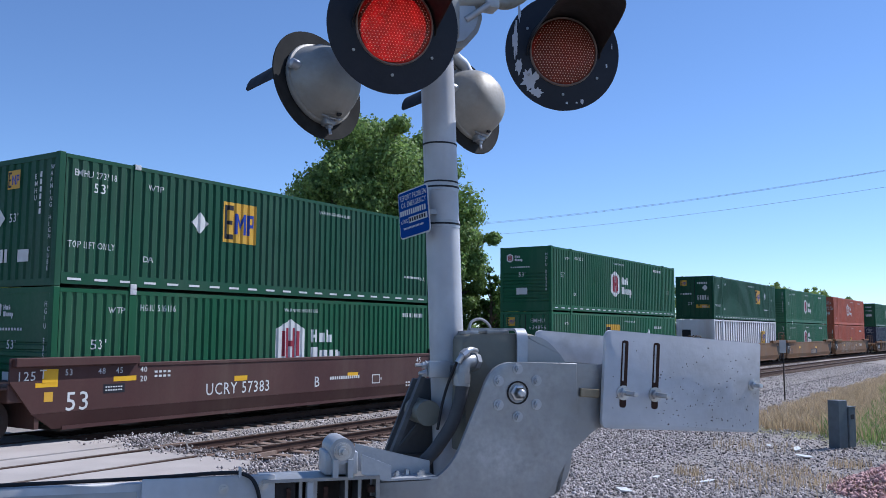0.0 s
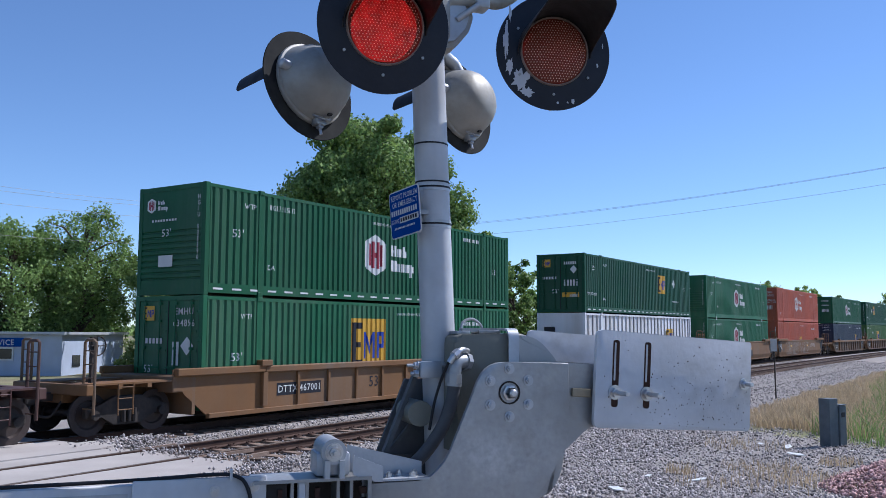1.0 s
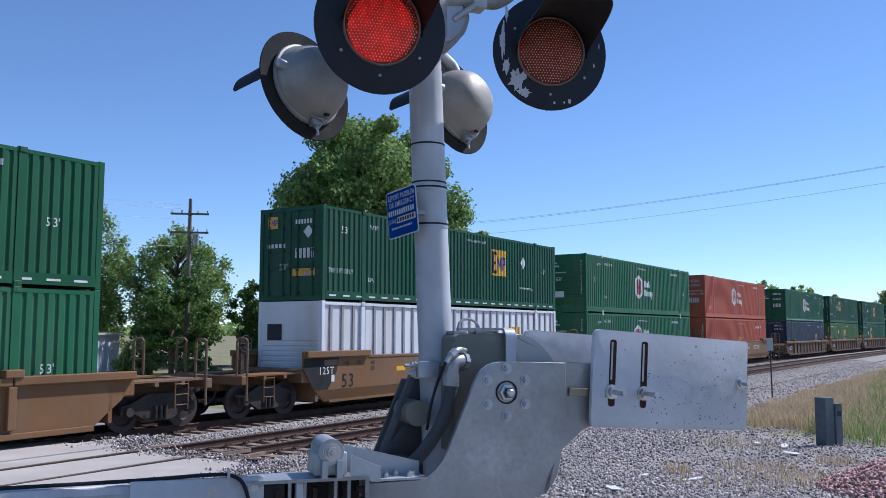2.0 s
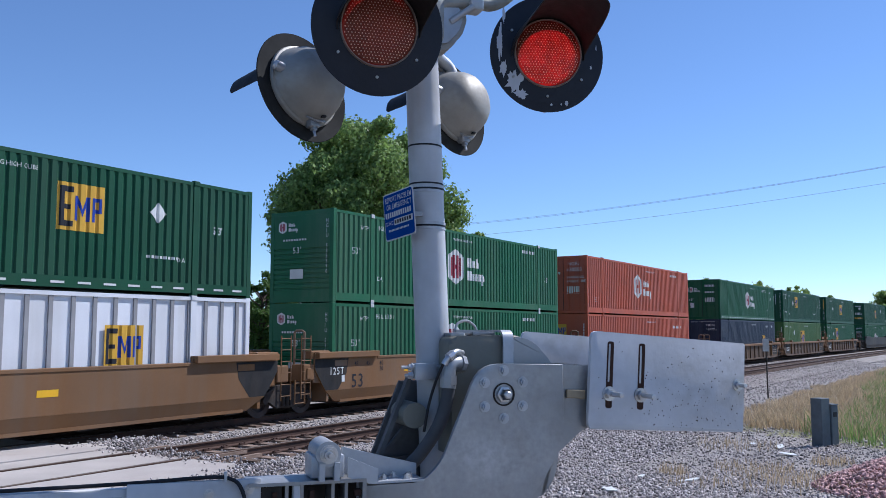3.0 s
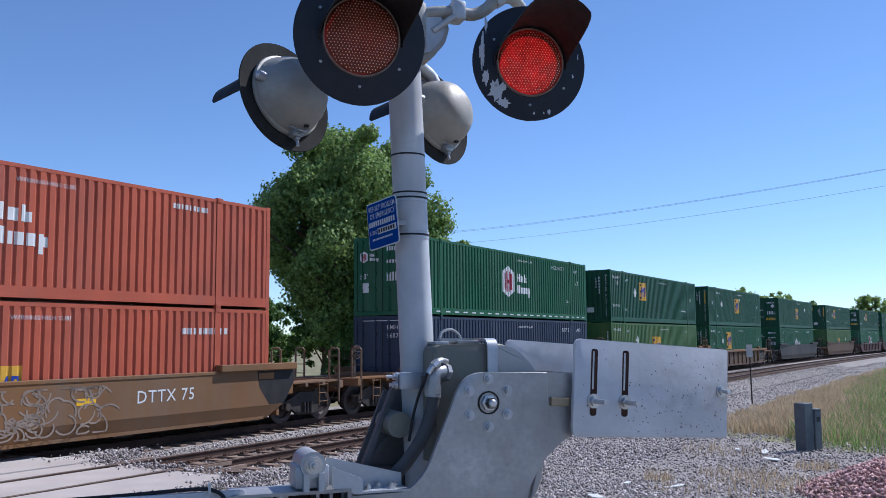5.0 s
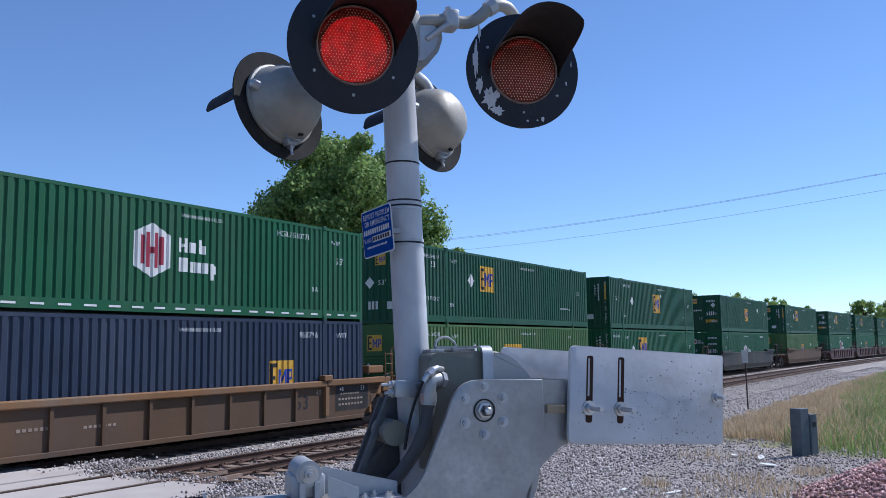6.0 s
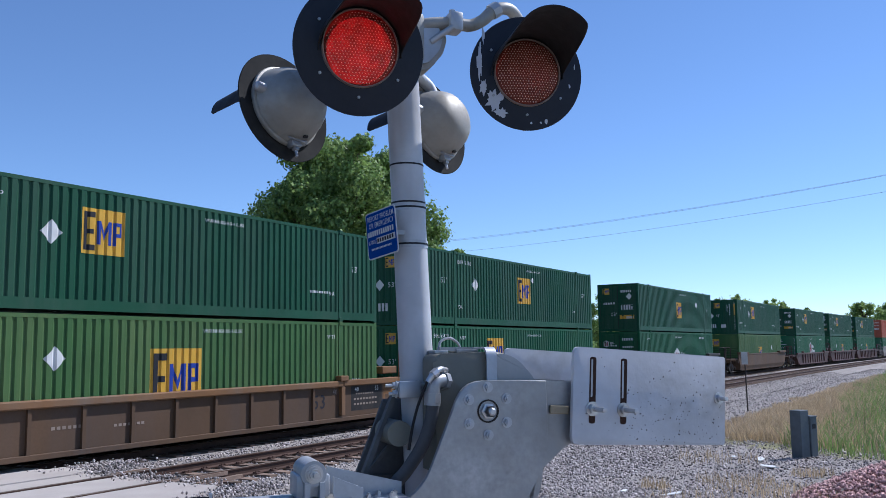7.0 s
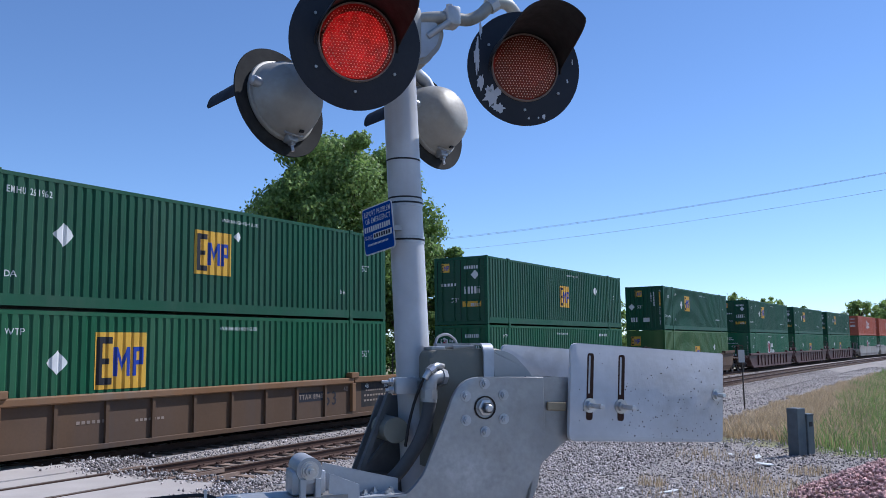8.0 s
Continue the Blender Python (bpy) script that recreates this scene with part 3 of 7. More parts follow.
def make_container(spec):
    """A corrugated 53-foot container with posts, rails, roof, end wall or doors, castings and its paint marks."""
    mat, end = spec["mat"], spec["end"]
    c = thing("container", spec["label"], "container", "containers on the train")
    w2 = BOX_W / 2
    if spec.get("white"):
        me = shared("ribbed_sheet", lambda bm: box(bm, 0.16, BOX_L - 0.16, -w2 + 0.05, -w2 + 0.07, 0.3, BOX_H - 0.11))
        mesh_part("side_wall", me, mat, c)
        ribs = shared("upright_rib", lambda bm: box(bm, -0.05, 0.05, -w2 + 0.01, -w2 + 0.049, 0.3, BOX_H - 0.11))
        for i in range(29):
            mesh_part("rib", ribs, "rib_grey", c, m=pose(0.45 + i * (BOX_L - 0.9) / 28, 0, 0))
    else:
        mesh_part("side_wall", shared("side_" + mat, lambda bm: side_sheet(bm, -w2, 1)), mat, c)
    mesh_part("side_wall", shared("side_b_" + mat, lambda bm: side_sheet(bm, w2, -1)), mat, c)
    mesh_part("roof", shared("roof_" + mat, lambda bm: box(bm, 0.05, BOX_L - 0.05, -w2 + 0.04, w2 - 0.04, BOX_H - 0.05, BOX_H - 0.02)), mat, c)
    mesh_part("floor", shared("floor_" + mat, lambda bm: box(bm, 0.05, BOX_L - 0.05, -w2 + 0.06, w2 - 0.06, 0.10, 0.16)), mat, c)
    mesh_part("rear_wall", shared("rear_" + mat, lambda bm: box(bm, BOX_L - 0.06, BOX_L - 0.012, -w2 + 0.13, w2 - 0.13, 0.16, BOX_H - 0.13)), mat, c)

    top = shared("top_rail_" + mat, lambda bm: box(bm, 0.15, BOX_L - 0.15, -0.037, 0.037, BOX_H - 0.115, BOX_H - 0.03))
    low = shared("bottom_rail_" + mat, lambda bm: box(bm, 0.15, BOX_L - 0.15, -0.037, 0.037, 0.055, 0.30))
    for y in (-w2 + 0.033, w2 - 0.033):
        mesh_part("top_rail", top, mat, c, m=pose(0, y, 0))
        mesh_part("bottom_rail", low, mat, c, m=pose(0, y, 0))
    sill = shared("end_sill_" + mat, lambda bm: box(bm, -0.05, 0.05, -w2 + 0.13, w2 - 0.13, 0.015, 0.165))
    head = shared("end_header_" + mat, lambda bm: box(bm, -0.05, 0.05, -w2 + 0.13, w2 - 0.13, BOX_H - 0.135, BOX_H - 0.012))
    for x in (0.05, BOX_L - 0.05):
        mesh_part("end_sill", sill, mat, c, m=pose(x, 0, 0))
        mesh_part("end_header", head, mat, c, m=pose(x, 0, 0))
    post = shared("post_" + mat, lambda bm: box(bm, -0.075, 0.075, -0.075, 0.075, 0.0, BOX_H, bevel=0.012))
    lift = shared("lift_" + mat, lambda bm: box(bm, -0.09, 0.09, -0.045, 0.045, 0.0, BOX_H + 0.006))
    cast = shared("casting_" + ("pale" if spec.get("bright") else mat), lambda bm: (box(bm, -0.085, 0.085, -0.06, 0.06, 0.0, 0.12, bevel=0.01), box(bm, -0.025, 0.03, -0.064, -0.055, 0.03, 0.09)))
    for x in (0.075, BOX_L - 0.075):
        for y in (-w2 + 0.073, w2 - 0.073):
            mesh_part("corner_post", post, mat, c, m=pose(x, y, 0))
    for x in (POST, BOX_L - POST):
        for y, r in ((-w2 + 0.028, 0), (w2 - 0.028, 180)):
            mesh_part("lift_post", lift, mat, c, m=pose(x, y, 0, 0, 0, r))
            for z in (0.0, BOX_H - 0.115):
                mesh_part("corner_casting", cast, "casting_paint" if spec.get("bright") else mat, c, m=pose(x, y + (-0.002 if r == 0 else 0.002), z, 0, 0, r))
    if end == "door":
        leaf = shared("door_" + mat, lambda bm: (box(bm, 0.02, 0.06, -1.14, -0.01, 0.17, BOX_H - 0.14), [box(bm, 0.0, 0.02, -1.08, -0.07, z, z + 0.05) for z in (0.45, 0.95, 1.45, 1.95, 2.45)]))
        bar = shared("lock_bar_" + mat, lambda bm: (tube(bm, (-0.02, 0, 0.12), (-0.02, 0, BOX_H - 0.1), 0.018, seg=8), [box(bm, -0.035, 0.02, -0.05, 0.05, z, z + 0.07) for z in (0.2, 0.9, 1.5, 2.2, 2.65)], box(bm, -0.045, -0.02, 0.0, 0.32, 1.02, 1.06)))
        for y in (0, 1.15):
            mesh_part("door", leaf, mat, c, m=pose(0, y, 0))
        seal = shared("door_seal", lambda bm: box(bm, 0.004, 0.03, -0.012, 0.012, 0.17, BOX_H - 0.14))
        for y in (-1.152, 0.0, 1.152):
            mesh_part("door_seal", seal, "rubber", c, m=pose(0, y, 0))
        hinge = shared("door_hinge_" + mat, lambda bm: box(bm, -0.02, 0.02, -0.06, 0.06, -0.04, 0.04, bevel=0.008))
        for y in (-1.2, 1.2):
            for z in (0.4, 1.05, 1.75, 2.45):
                mesh_part("hinge", hinge, mat, c, m=pose(0, y, z))
        for y in (-0.9, -0.3, 0.3, 0.9):
            mesh_part("lock_bar", bar, mat, c, m=pose(0, y, 0))
    else:
        mesh_part("end_wall", shared("end_" + end + mat, end_sheet_v if end == "v" else end_sheet_h), mat, c)

    def lay(name, polys, material_key, lift=0.006):
        return side_paint(name, polys, material_key, c, lift)

    def lay_end(name, polys, material_key, lift=0.006):
        verts, faces = [], []
        for q in polys:
            o = len(verts)
            verts += [(0.0 - lift - (0.0 if end != "door" else 0.003), -a, b) for a, b in q]
            faces.append(tuple(range(o, o + len(q))))
        return mesh_part(name, raw_mesh(name, verts, faces), material_key, c)

    for kind, *a in spec["marks"]:
        if kind == "gold":
            gold_logo("painted_panel", c, *a, lay)
        elif kind == "hex":
            hex_logo("painted_badge", c, *a, lay)
        elif kind == "hexred":
            hex_logo("painted_badge", c, *a, lay, inner="red_box")
        elif kind == "t":
            lay("lettering", letters(a[0], a[1] * 0.84, *a[2:]), "white_mark")
        elif kind == "d":
            lay("placard", [diamond(*a)], "white_mark")
        elif kind == "r":
            lay("painted_patch", [rect(*a[:4])], a[4])
        elif kind == "bars":
            lay("painted_marks", bars(*a), "white_mark")
        elif kind == "dash":
            for x in np.arange(0.3, BOX_L - 0.5, 0.66):
                side_paint("reflector_strip", [rect(x, x + 0.33, 0.14, 0.19)], "white_mark", c, 0.012, [(0, 0), (BOX_L, 0)])
        elif kind == "egold":
            gold_logo("painted_panel", c, *a, lay_end)
        elif kind == "ehex":
            hex_logo("painted_badge", c, *a, lay_end)
        elif kind == "et":
            lay_end("lettering", letters(*a), "white_mark")
        elif kind == "ed":
            lay_end("placard", [diamond(*a)], "white_mark")
        elif kind == "er":
            lay_end("painted_patch", [rect(*a[:4])], a[4])
        elif kind == "ebars":
            lay_end("painted_marks", bars(*a), "white_mark")
        elif kind == "evert":
            text, x, z, size = a
            for i, ch in enumerate(text):
                if ch != " ":
                    lay_end("lettering", letters(ch, size, x, z - (i + 1) * size * 1.3, 0.9), "white_mark")
        elif kind == "ecol":
            x, z, n, size = a
            lay_end("painted_marks", [rect(x, x + size * 0.6, z - i * size * 1.35 - size, z - i * size * 1.35) for i in range(n)], "white_mark")
    return c

SIDE_Y = 1.42
OUTLINE = [(-0.95, 1.28), (-0.95, 1.74), (2.06, 1.74), (2.10, 1.57), (14.05, 1.57), (14.09, 1.74), (17.10, 1.74), (17.10, 1.28), (16.75, 0.80), (16.05, 0.27), (0.10, 0.27), (-0.60, 0.80)]


UPPER_SIDE = OUTLINE[:8] + [(16.60, 0.62), (-0.45, 0.62)]


def tuck(bm):
    """The lower strake of a smooth side, leaning inwards."""
    a, b = [(-0.45, 0.618), (16.60, 0.618), (16.05, 0.27), (0.10, 0.27)], (0, 0, 0.11, 0.11)
    f = [bm.verts.new((x, -0.03 + d, z)) for (x, z), d in zip(a, b)]
    g = [bm.verts.new((x, 0.03 + d, z)) for (x, z), d in zip(a, b)]
    bm.faces.new(f)
    bm.faces.new(g[::-1])
    for i in range(4):
        j = (i + 1) % 4
        bm.faces.new((f[j], f[i], g[i], g[j]))


WHEELS = []


def make_truck(parent, x):
    """A two-axle truck: side frames, bolster, springs and two wheelsets."""
    t = mesh_part("truck", shared("truck_bolster", lambda bm: (box(bm, -0.22, 0.22, -1.05, 1.05, 0.42, 0.72, bevel=0.04), tube(bm, (0, 0, 0.7), (0, 0, 0.86), 0.3, seg=16))), "truck_steel", parent, m=pose(x, 0, 0))

    def frame_bm(bm):
        o = [(-1.12, 0.40), (-1.12, 0.60), (-0.75, 0.66), (-0.35, 0.86), (0.35, 0.86), (0.75, 0.66), (1.12, 0.60), (1.12, 0.40), (0.7, 0.42), (0.38, 0.20), (-0.38, 0.20), (-0.7, 0.42)]
        slab(bm, o, -0.07, 0.07, bevel=0.02)
        for q in (-0.15, 0, 0.15):
            tube(bm, (q, -0.09, 0.26), (q, -0.09, 0.56), 0.055, seg=10)
        for q in (-0.92, 0.92):
            tube(bm, (q, -0.16, 0.46), (q, 0.08, 0.46), 0.11, seg=14)
    fr = shared("truck_frame", frame_bm)
    for y in (-1.0, 1.0):
        mesh_part("side_frame", fr, "truck_steel", t, m=pose(0, y, 0, 0, 0, 0 if y < 0 else 180))

    def wheel_bm(bm):
        for s in (-1, 1):
            prof = [(0.0, 0.02), (0.13, 0.02), (0.15, -0.02), (0.34, 0.0), (0.37, 0.03), (0.445, 0.03), (0.457, -0.07), (0.487, -0.10), (0.34, -0.10), (0.3, -0.05), (0.0, -0.05)]
            lathe(bm, prof, pose(0, s * 0.745, 0, 90 * s, 0, 0), seg=28)
        tube(bm, (0, -1.1, 0), (0, 1.1, 0), 0.08, seg=12)
    wh = shared("wheelset", wheel_bm)
    for q in (-0.89, 0.89):
        WHEELS.append((mesh_part("wheelset", wh, "wheel_steel", t, m=pose(q, 0, 0.457)), q))
    return t


def make_ladder(parent, x, y, z0, z1, mat, n=5):
    def ladder(bm):
        for q in (-0.2, 0.2):
            pipe(bm, [(q, 0, 0), (q, 0, z1 - z0)], 0.018, 8)
        for i in range(n):
            z = 0.12 + i * (z1 - z0 - 0.2) / (n - 1)
            pipe(bm, [(-0.2, 0, z), (0.2, 0, z)], 0.013, 6)
    mesh_part("ladder", shared("ladder%.2f%d%s" % (z1 - z0, n, mat), ladder), mat, parent, m=pose(x, y, z0))


def make_car(spec):
    """One well of a container car: two side sills, end frames, decks, trucks, ladders and markings."""
    mat, ribbed = spec["mat"], spec["ribbed"]
    c = thing("well_car", spec["label"], "rail car", "well cars of the train")
    y = SIDE_Y
    if not ribbed:
        side = shared("smooth_side_" + mat, lambda bm: (slab(bm, UPPER_SIDE, -0.03, 0.03), tuck(bm), box(bm, -0.9, 2.05, -0.16, 0.10, 1.58, 1.76, bevel=0.015), box(bm, 14.1, 17.05, -0.16, 0.10, 1.58, 1.76, bevel=0.015), box(bm, 2.1, 14.05, -0.05, 0.08, 1.51, 1.60, bevel=0.015), box(bm, 0.3, 15.9, 0.05, 0.19, 0.24, 0.32)))
        for s in (-1, 1):
            mesh_part("side_sill", side, mat, c, m=pose(0 if s < 0 else BOX_L, s * y, 0, 0, 0, 0 if s < 0 else 180))
    else:
        # a separate web colour has the top chord's shade painted into it
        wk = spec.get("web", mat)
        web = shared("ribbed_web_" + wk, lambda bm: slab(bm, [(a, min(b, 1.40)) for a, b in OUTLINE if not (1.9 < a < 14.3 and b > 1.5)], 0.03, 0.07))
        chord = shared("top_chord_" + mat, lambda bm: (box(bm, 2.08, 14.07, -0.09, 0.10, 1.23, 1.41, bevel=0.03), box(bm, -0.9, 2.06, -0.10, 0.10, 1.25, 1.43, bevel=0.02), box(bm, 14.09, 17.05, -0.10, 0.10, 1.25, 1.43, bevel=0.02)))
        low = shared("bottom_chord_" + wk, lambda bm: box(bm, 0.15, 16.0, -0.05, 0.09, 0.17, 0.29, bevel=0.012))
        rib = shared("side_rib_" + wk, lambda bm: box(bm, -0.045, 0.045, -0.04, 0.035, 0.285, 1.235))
        brk = shared("side_bracket_" + mat, lambda bm: (box(bm, -0.09, 0.09, -0.085, 0.035, 0.36, 1.235, bevel=0.015), box(bm, -0.2, 0.2, -0.14, 0.09, 1.405, 1.57, bevel=0.02)))
        for s in (-1, 1):
            mm = pose(0 if s < 0 else BOX_L, s * y, 0, 0, 0, 0 if s < 0 else 180)
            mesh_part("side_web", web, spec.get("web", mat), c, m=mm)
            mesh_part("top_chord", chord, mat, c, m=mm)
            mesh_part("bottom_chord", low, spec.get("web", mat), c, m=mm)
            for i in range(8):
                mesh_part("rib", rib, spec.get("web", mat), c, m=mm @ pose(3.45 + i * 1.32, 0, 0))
            for x in (POST + 0.1, BOX_L - POST - 0.1):
                mesh_part("bracket", brk, mat, c, m=mm @ pose(x, 0, 0))
    beam = shared("cross_beam", lambda bm: box(bm, 0, 0.5, -y + 0.10, y - 0.10, 0.20, 0.30))
    for x in (0.3, 1.75, 5.0, 8.0, 11.0, 13.9, 15.3):
        mesh_part("cross_beam", beam, "truck_steel", c, m=pose(x, 0, 0))
    bulk = shared("bulkhead_" + mat, lambda bm: (box(bm, -0.95, -0.25, -y + 0.03, y - 0.03, 0.86, 1.25, bevel=0.03), box(bm, -0.35, -0.25, -y + 0.03, y - 0.03, 0.30, 1.20)))
    mesh_part("end_frame", bulk, mat, c)
    mesh_part("end_frame", bulk, mat, c, m=pose(BOX_L, 0, 0, 0, 0, 180))

    def deck(bm):
        box(bm, -3.25, -0.9, -0.45, 0.45, 0.72, 1.10, bevel=0.03)
        box(bm, -3.30, -3.12, -1.40, 1.40, 0.92, 1.16, bevel=0.02)
        box(bm, -3.2, -0.95, -1.36, -0.5, 1.13, 1.17)
        box(bm, -3.2, -0.95, 0.5, 1.36, 1.13, 1.17)
        for q in (-2.4, -1.6):
            box(bm, q - 0.06, q + 0.06, -1.36, 1.36, 1.03, 1.13)
    def coupler(bm):
        box(bm, -3.62, -3.2, -0.11, 0.11, 0.76, 0.96, bevel=0.02)
        box(bm, -3.86, -3.6, -0.17, 0.17, 0.70, 1.02, bevel=0.05)
        pipe(bm, arc_points([(-3.2, -0.4, 0.8), (-3.5, -0.42, 0.45), (-3.8, -0.3, 0.5)], 5), 0.03, 8)
    def brake_wheel(bm):
        pipe(bm, [(0.22 * math.cos(a), 0, 0.22 * math.sin(a)) for a in np.linspace(0, 2 * math.pi, 17)], 0.016, 6)
        for a in (0, 1.57, 3.14, 4.71):
            pipe(bm, [(0, 0, 0), (0.22 * math.cos(a), 0, 0.22 * math.sin(a))], 0.012, 6)
        tube(bm, (0, 0, 0), (0, 0.2, 0), 0.04, seg=8)
        box(bm, -0.06, 0.06, 0.1, 0.2, -1.1, 0.2)

    def rail_frame(bm):
        pipe(bm, [(0, -1.38, 0.5), (0, -1.38, 2.10), (0, -1.30, 2.14), (0, -1.08, 2.14), (0, -1.0, 2.08), (0, -1.0, 1.1)], 0.034, 8)
        for z in (0.62, 0.95, 1.30, 1.60, 1.9):
            pipe(bm, [(0, -1.38, z), (0, -1.0, z)], 0.015, 6)
    rf = shared("grab_frame_" + mat, rail_frame)
    for end in (0, 1):
        free = spec["ends"][end]
        mm = pose(0, 0, 0) if end == 0 else pose(BOX_L, 0, 0, 0, 0, 180)
        if free:
            mesh_part("end_deck", shared("deck_" + mat, deck), mat, c, m=mm)
            mesh_part("coupler", shared("coupler", coupler), "truck_steel", c, m=mm)
            make_truck(c, -1.95 if end == 0 else BOX_L + 1.95)
            for s in (-1, 1):
                mesh_part("grab_frame", rf, mat, c, m=mm @ pose(-3.1, 0, 0, 0, 0, 0 if s < 0 else 180) @ pose(0, 0, 0) if s < 0 else mm @ pose(-3.1, 0, 0) @ Matrix.Diagonal((1, -1, 1, 1)))
                make_ladder(c, -2.3 if end == 0 else BOX_L + 2.3, s * 1.42, 0.45, 1.15, mat, 3)
            if end == 0:
                mesh_part("brake_wheel", shared("brake_wheel", brake_wheel), "truck_steel", c, m=pose(-2.75, -0.95, 2.0))
        else:
            mesh_part("grab_frame", rf, mat, c, m=mm @ pose(-1.35, 0.0, 0.25))
            mesh_part("articulation", shared("joint_" + mat, lambda bm: box(bm, -1.75, -0.9, -0.35, 0.35, 0.80, 1.12, bevel=0.05)), mat, c, m=mm)
            blk = shared("joint_block_" + mat, lambda bm: (box(bm, -1.42, -0.96, -0.24, 0.24, 0.95, 1.42, bevel=0.03), box(bm, -1.30, -1.12, -0.27, -0.23, 1.0, 1.30, bevel=0.01)))
            cap = shared("guide_block_" + mat, lambda bm: box(bm, -1.05, -0.2, -0.2, 0.2, 1.56, 1.80, bevel=0.03))
            mesh_part("step_post", shared("step_post_" + mat, lambda bm: (pipe(bm, [(0, 0, 0.3), (0, 0, 1.0)], 0.022, 8), pipe(bm, [(0.42, 0, 0.3), (0.42, 0, 1.0)], 0.022, 8), [pipe(bm, [(0, 0, z), (0.42, 0, z)], 0.016, 6) for z in (0.33, 0.62, 0.9)])), mat, c, m=mm @ pose(-1.75, -1.4, 0))
            for yy in (-1.2, 1.2):
                mesh_part("joint_block", blk, mat, c, m=mm @ pose(0, yy, 0))
                mesh_part("guide_block", cap, mat, c, m=mm @ pose(0, yy, 0))
            make_ladder(c, -1.32 if end == 0 else BOX_L + 1.32, -1.43, 0.45, 2.25, mat, 6)
            if end == 1:
                make_truck(c, BOX_L + 1.75)
    base = 0.03 if ribbed else -0.03
    flat = [(-2, base), (20, base)]
    for kind, *a in spec["marks"]:
        if kind == "t":
            side_paint("lettering", letters(*a), spec.get("ink", "white_mark"), c, 0.007, flat, -y)
        elif kind == "r":
            side_paint("painted_patch", [rect(*a[:4])], a[4], c, a[5] + base if len(a) > 5 and not ribbed else 0.004, flat, -y)
        elif kind == "tk":
            side_paint("lettering", letters(*a), "black_mark", c, 0.007, flat, -y)
        elif kind == "tw":
            side_paint("lettering", letters(*a), "white_mark", c, 0.007, flat, -y)
        elif kind == "poly":
            side_paint("sooty_panel", [a[0]], a[1], c, 0.003, flat, -y, "black panel at the car's end")
        elif kind == "wbars":
            side_paint("painted_marks", bars(*a), "grey_mark", c, 0.007, flat, -y)
        elif kind == "bars":
            side_paint("painted_marks", bars(*a), spec.get("ink", "white_mark"), c, 0.007, flat, -y)
        elif kind == "scrawl":
            x0, x1, z0, z1, n = a
            rng = random.Random(7)
            quads = []
            for i in range(n):
                px, pz = rng.uniform(x0, x1), rng.uniform(z0, z1)
                ang = rng.uniform(0, 6.28)
                turn = rng.choice((-1, 1)) * rng.uniform(0.25, 0.6)
                for k in range(rng.randint(5, 11)):
                    qx, qz = px + 0.11 * math.cos(ang), min(z1, max(z0, pz + 0.09 * math.sin(ang)))
                    nx, nz = -math.sin(ang) * 0.019, math.cos(ang) * 0.019
                    quads.append([(px - nx, pz - nz), (qx - nx, qz - nz), (qx + nx, qz + nz), (px + nx, pz + nz)])
                    px, pz, ang = qx, qz, ang + turn
            side_paint("graffiti", quads, "grey_mark", c, 0.037, [(-2, 0), (20, 0)], -y, "pale sprayed graffiti scrawl")
    return c


M["rib_grey"] = material("grey_rib_paint", (0.30, 0.29, 0.29), 0.6, vary=0.12, scale=2, fine=25, bump=0.05)
M["soot"] = material("sooty_black_panel", (0.022, 0.021, 0.021), 0.75, vary=0.35, scale=3, fine=30, bump=0.1, dirt=(0.07, 0.05, 0.035), dirt_amount=0.6, streak=True)
M["grey_car"] = material("pale_grey_car_paint", (0.33, 0.31, 0.28), 0.6, vary=0.15, scale=0.5, fine=20, bump=0.1, dirt=DUST, dirt_amount=0.6, streak=True)
M["casting_paint"] = material("pale_casting_paint", (0.55, 0.55, 0.55), 0.6, vary=0.12, scale=8, fine=40, bump=0.05)

# marks on the boxes: x along the side from the leading end, z above the box floor
HUB_SIDE = [("hex", 6.6, 0.85, 1.35), ("t", "53'", 0.26, 0.95, 1.55), ("t", "WTP", 0.17, 1.35, 2.35), ("t", "DA", 0.17, 2.25, 0.75), ("t", "WARNING HIGH CUBE", 0.12, 7.0, 2.5, 0.9), ("t", "53'", 0.24, 14.75, 1.3), ("bars", 12.6, 2.45, 1.2, 0.13, 9)]
HUB_END = [("ehex", -0.95, 2.2, 0.4), ("et", "53'", 0.2, -0.35, 1.55), ("er", -0.45, 0.1, 0.75, 1.05, "white_mark"), ("evert", "HGIU 535390", 1.0, 2.62, 0.12), ("ebars", -0.75, 1.95, 1.0, 0.06, 9)]
EMP_SIDE = [("gold", 4.65, 1.35, 1.05), ("d", 3.9, 1.75, 0.27), ("t", "53'", 0.26, 0.85, 2.1), ("t", "WTP", 0.17, 2.3, 2.35), ("t", "DA", 0.17, 2.22, 0.65), ("t", "TOP LIFT ONLY", 0.18, 0.28, 0.85, 0.72), ("t", "WARNING HIGH CUBE", 0.12, 8.4, 2.5, 0.9), ("t", "53'", 0.24, 14.75, 1.6), ("t", "DA", 0.15, 13.6, 0.8), ("bars", 12.7, 0.85, 1.0, 0.07, 8)]
EMP_END = [("egold", -0.62, 2.2, 0.42), ("ed", -0.88, 1.55, 0.22), ("et", "53'", 0.2, -0.5, 1.45), ("evert", "EMHU", 0.42, 2.5, 0.12), ("ecol", 0.62, 2.5, 6, 0.12), ("evert", "WARNING HIGH CUBE", 1.0, 2.65, 0.105), ("er", -0.1, 0.32, 0.55, 0.82, "white_mark"), ("ebars", -0.95, 0.55, 0.5, 0.3, 3)]
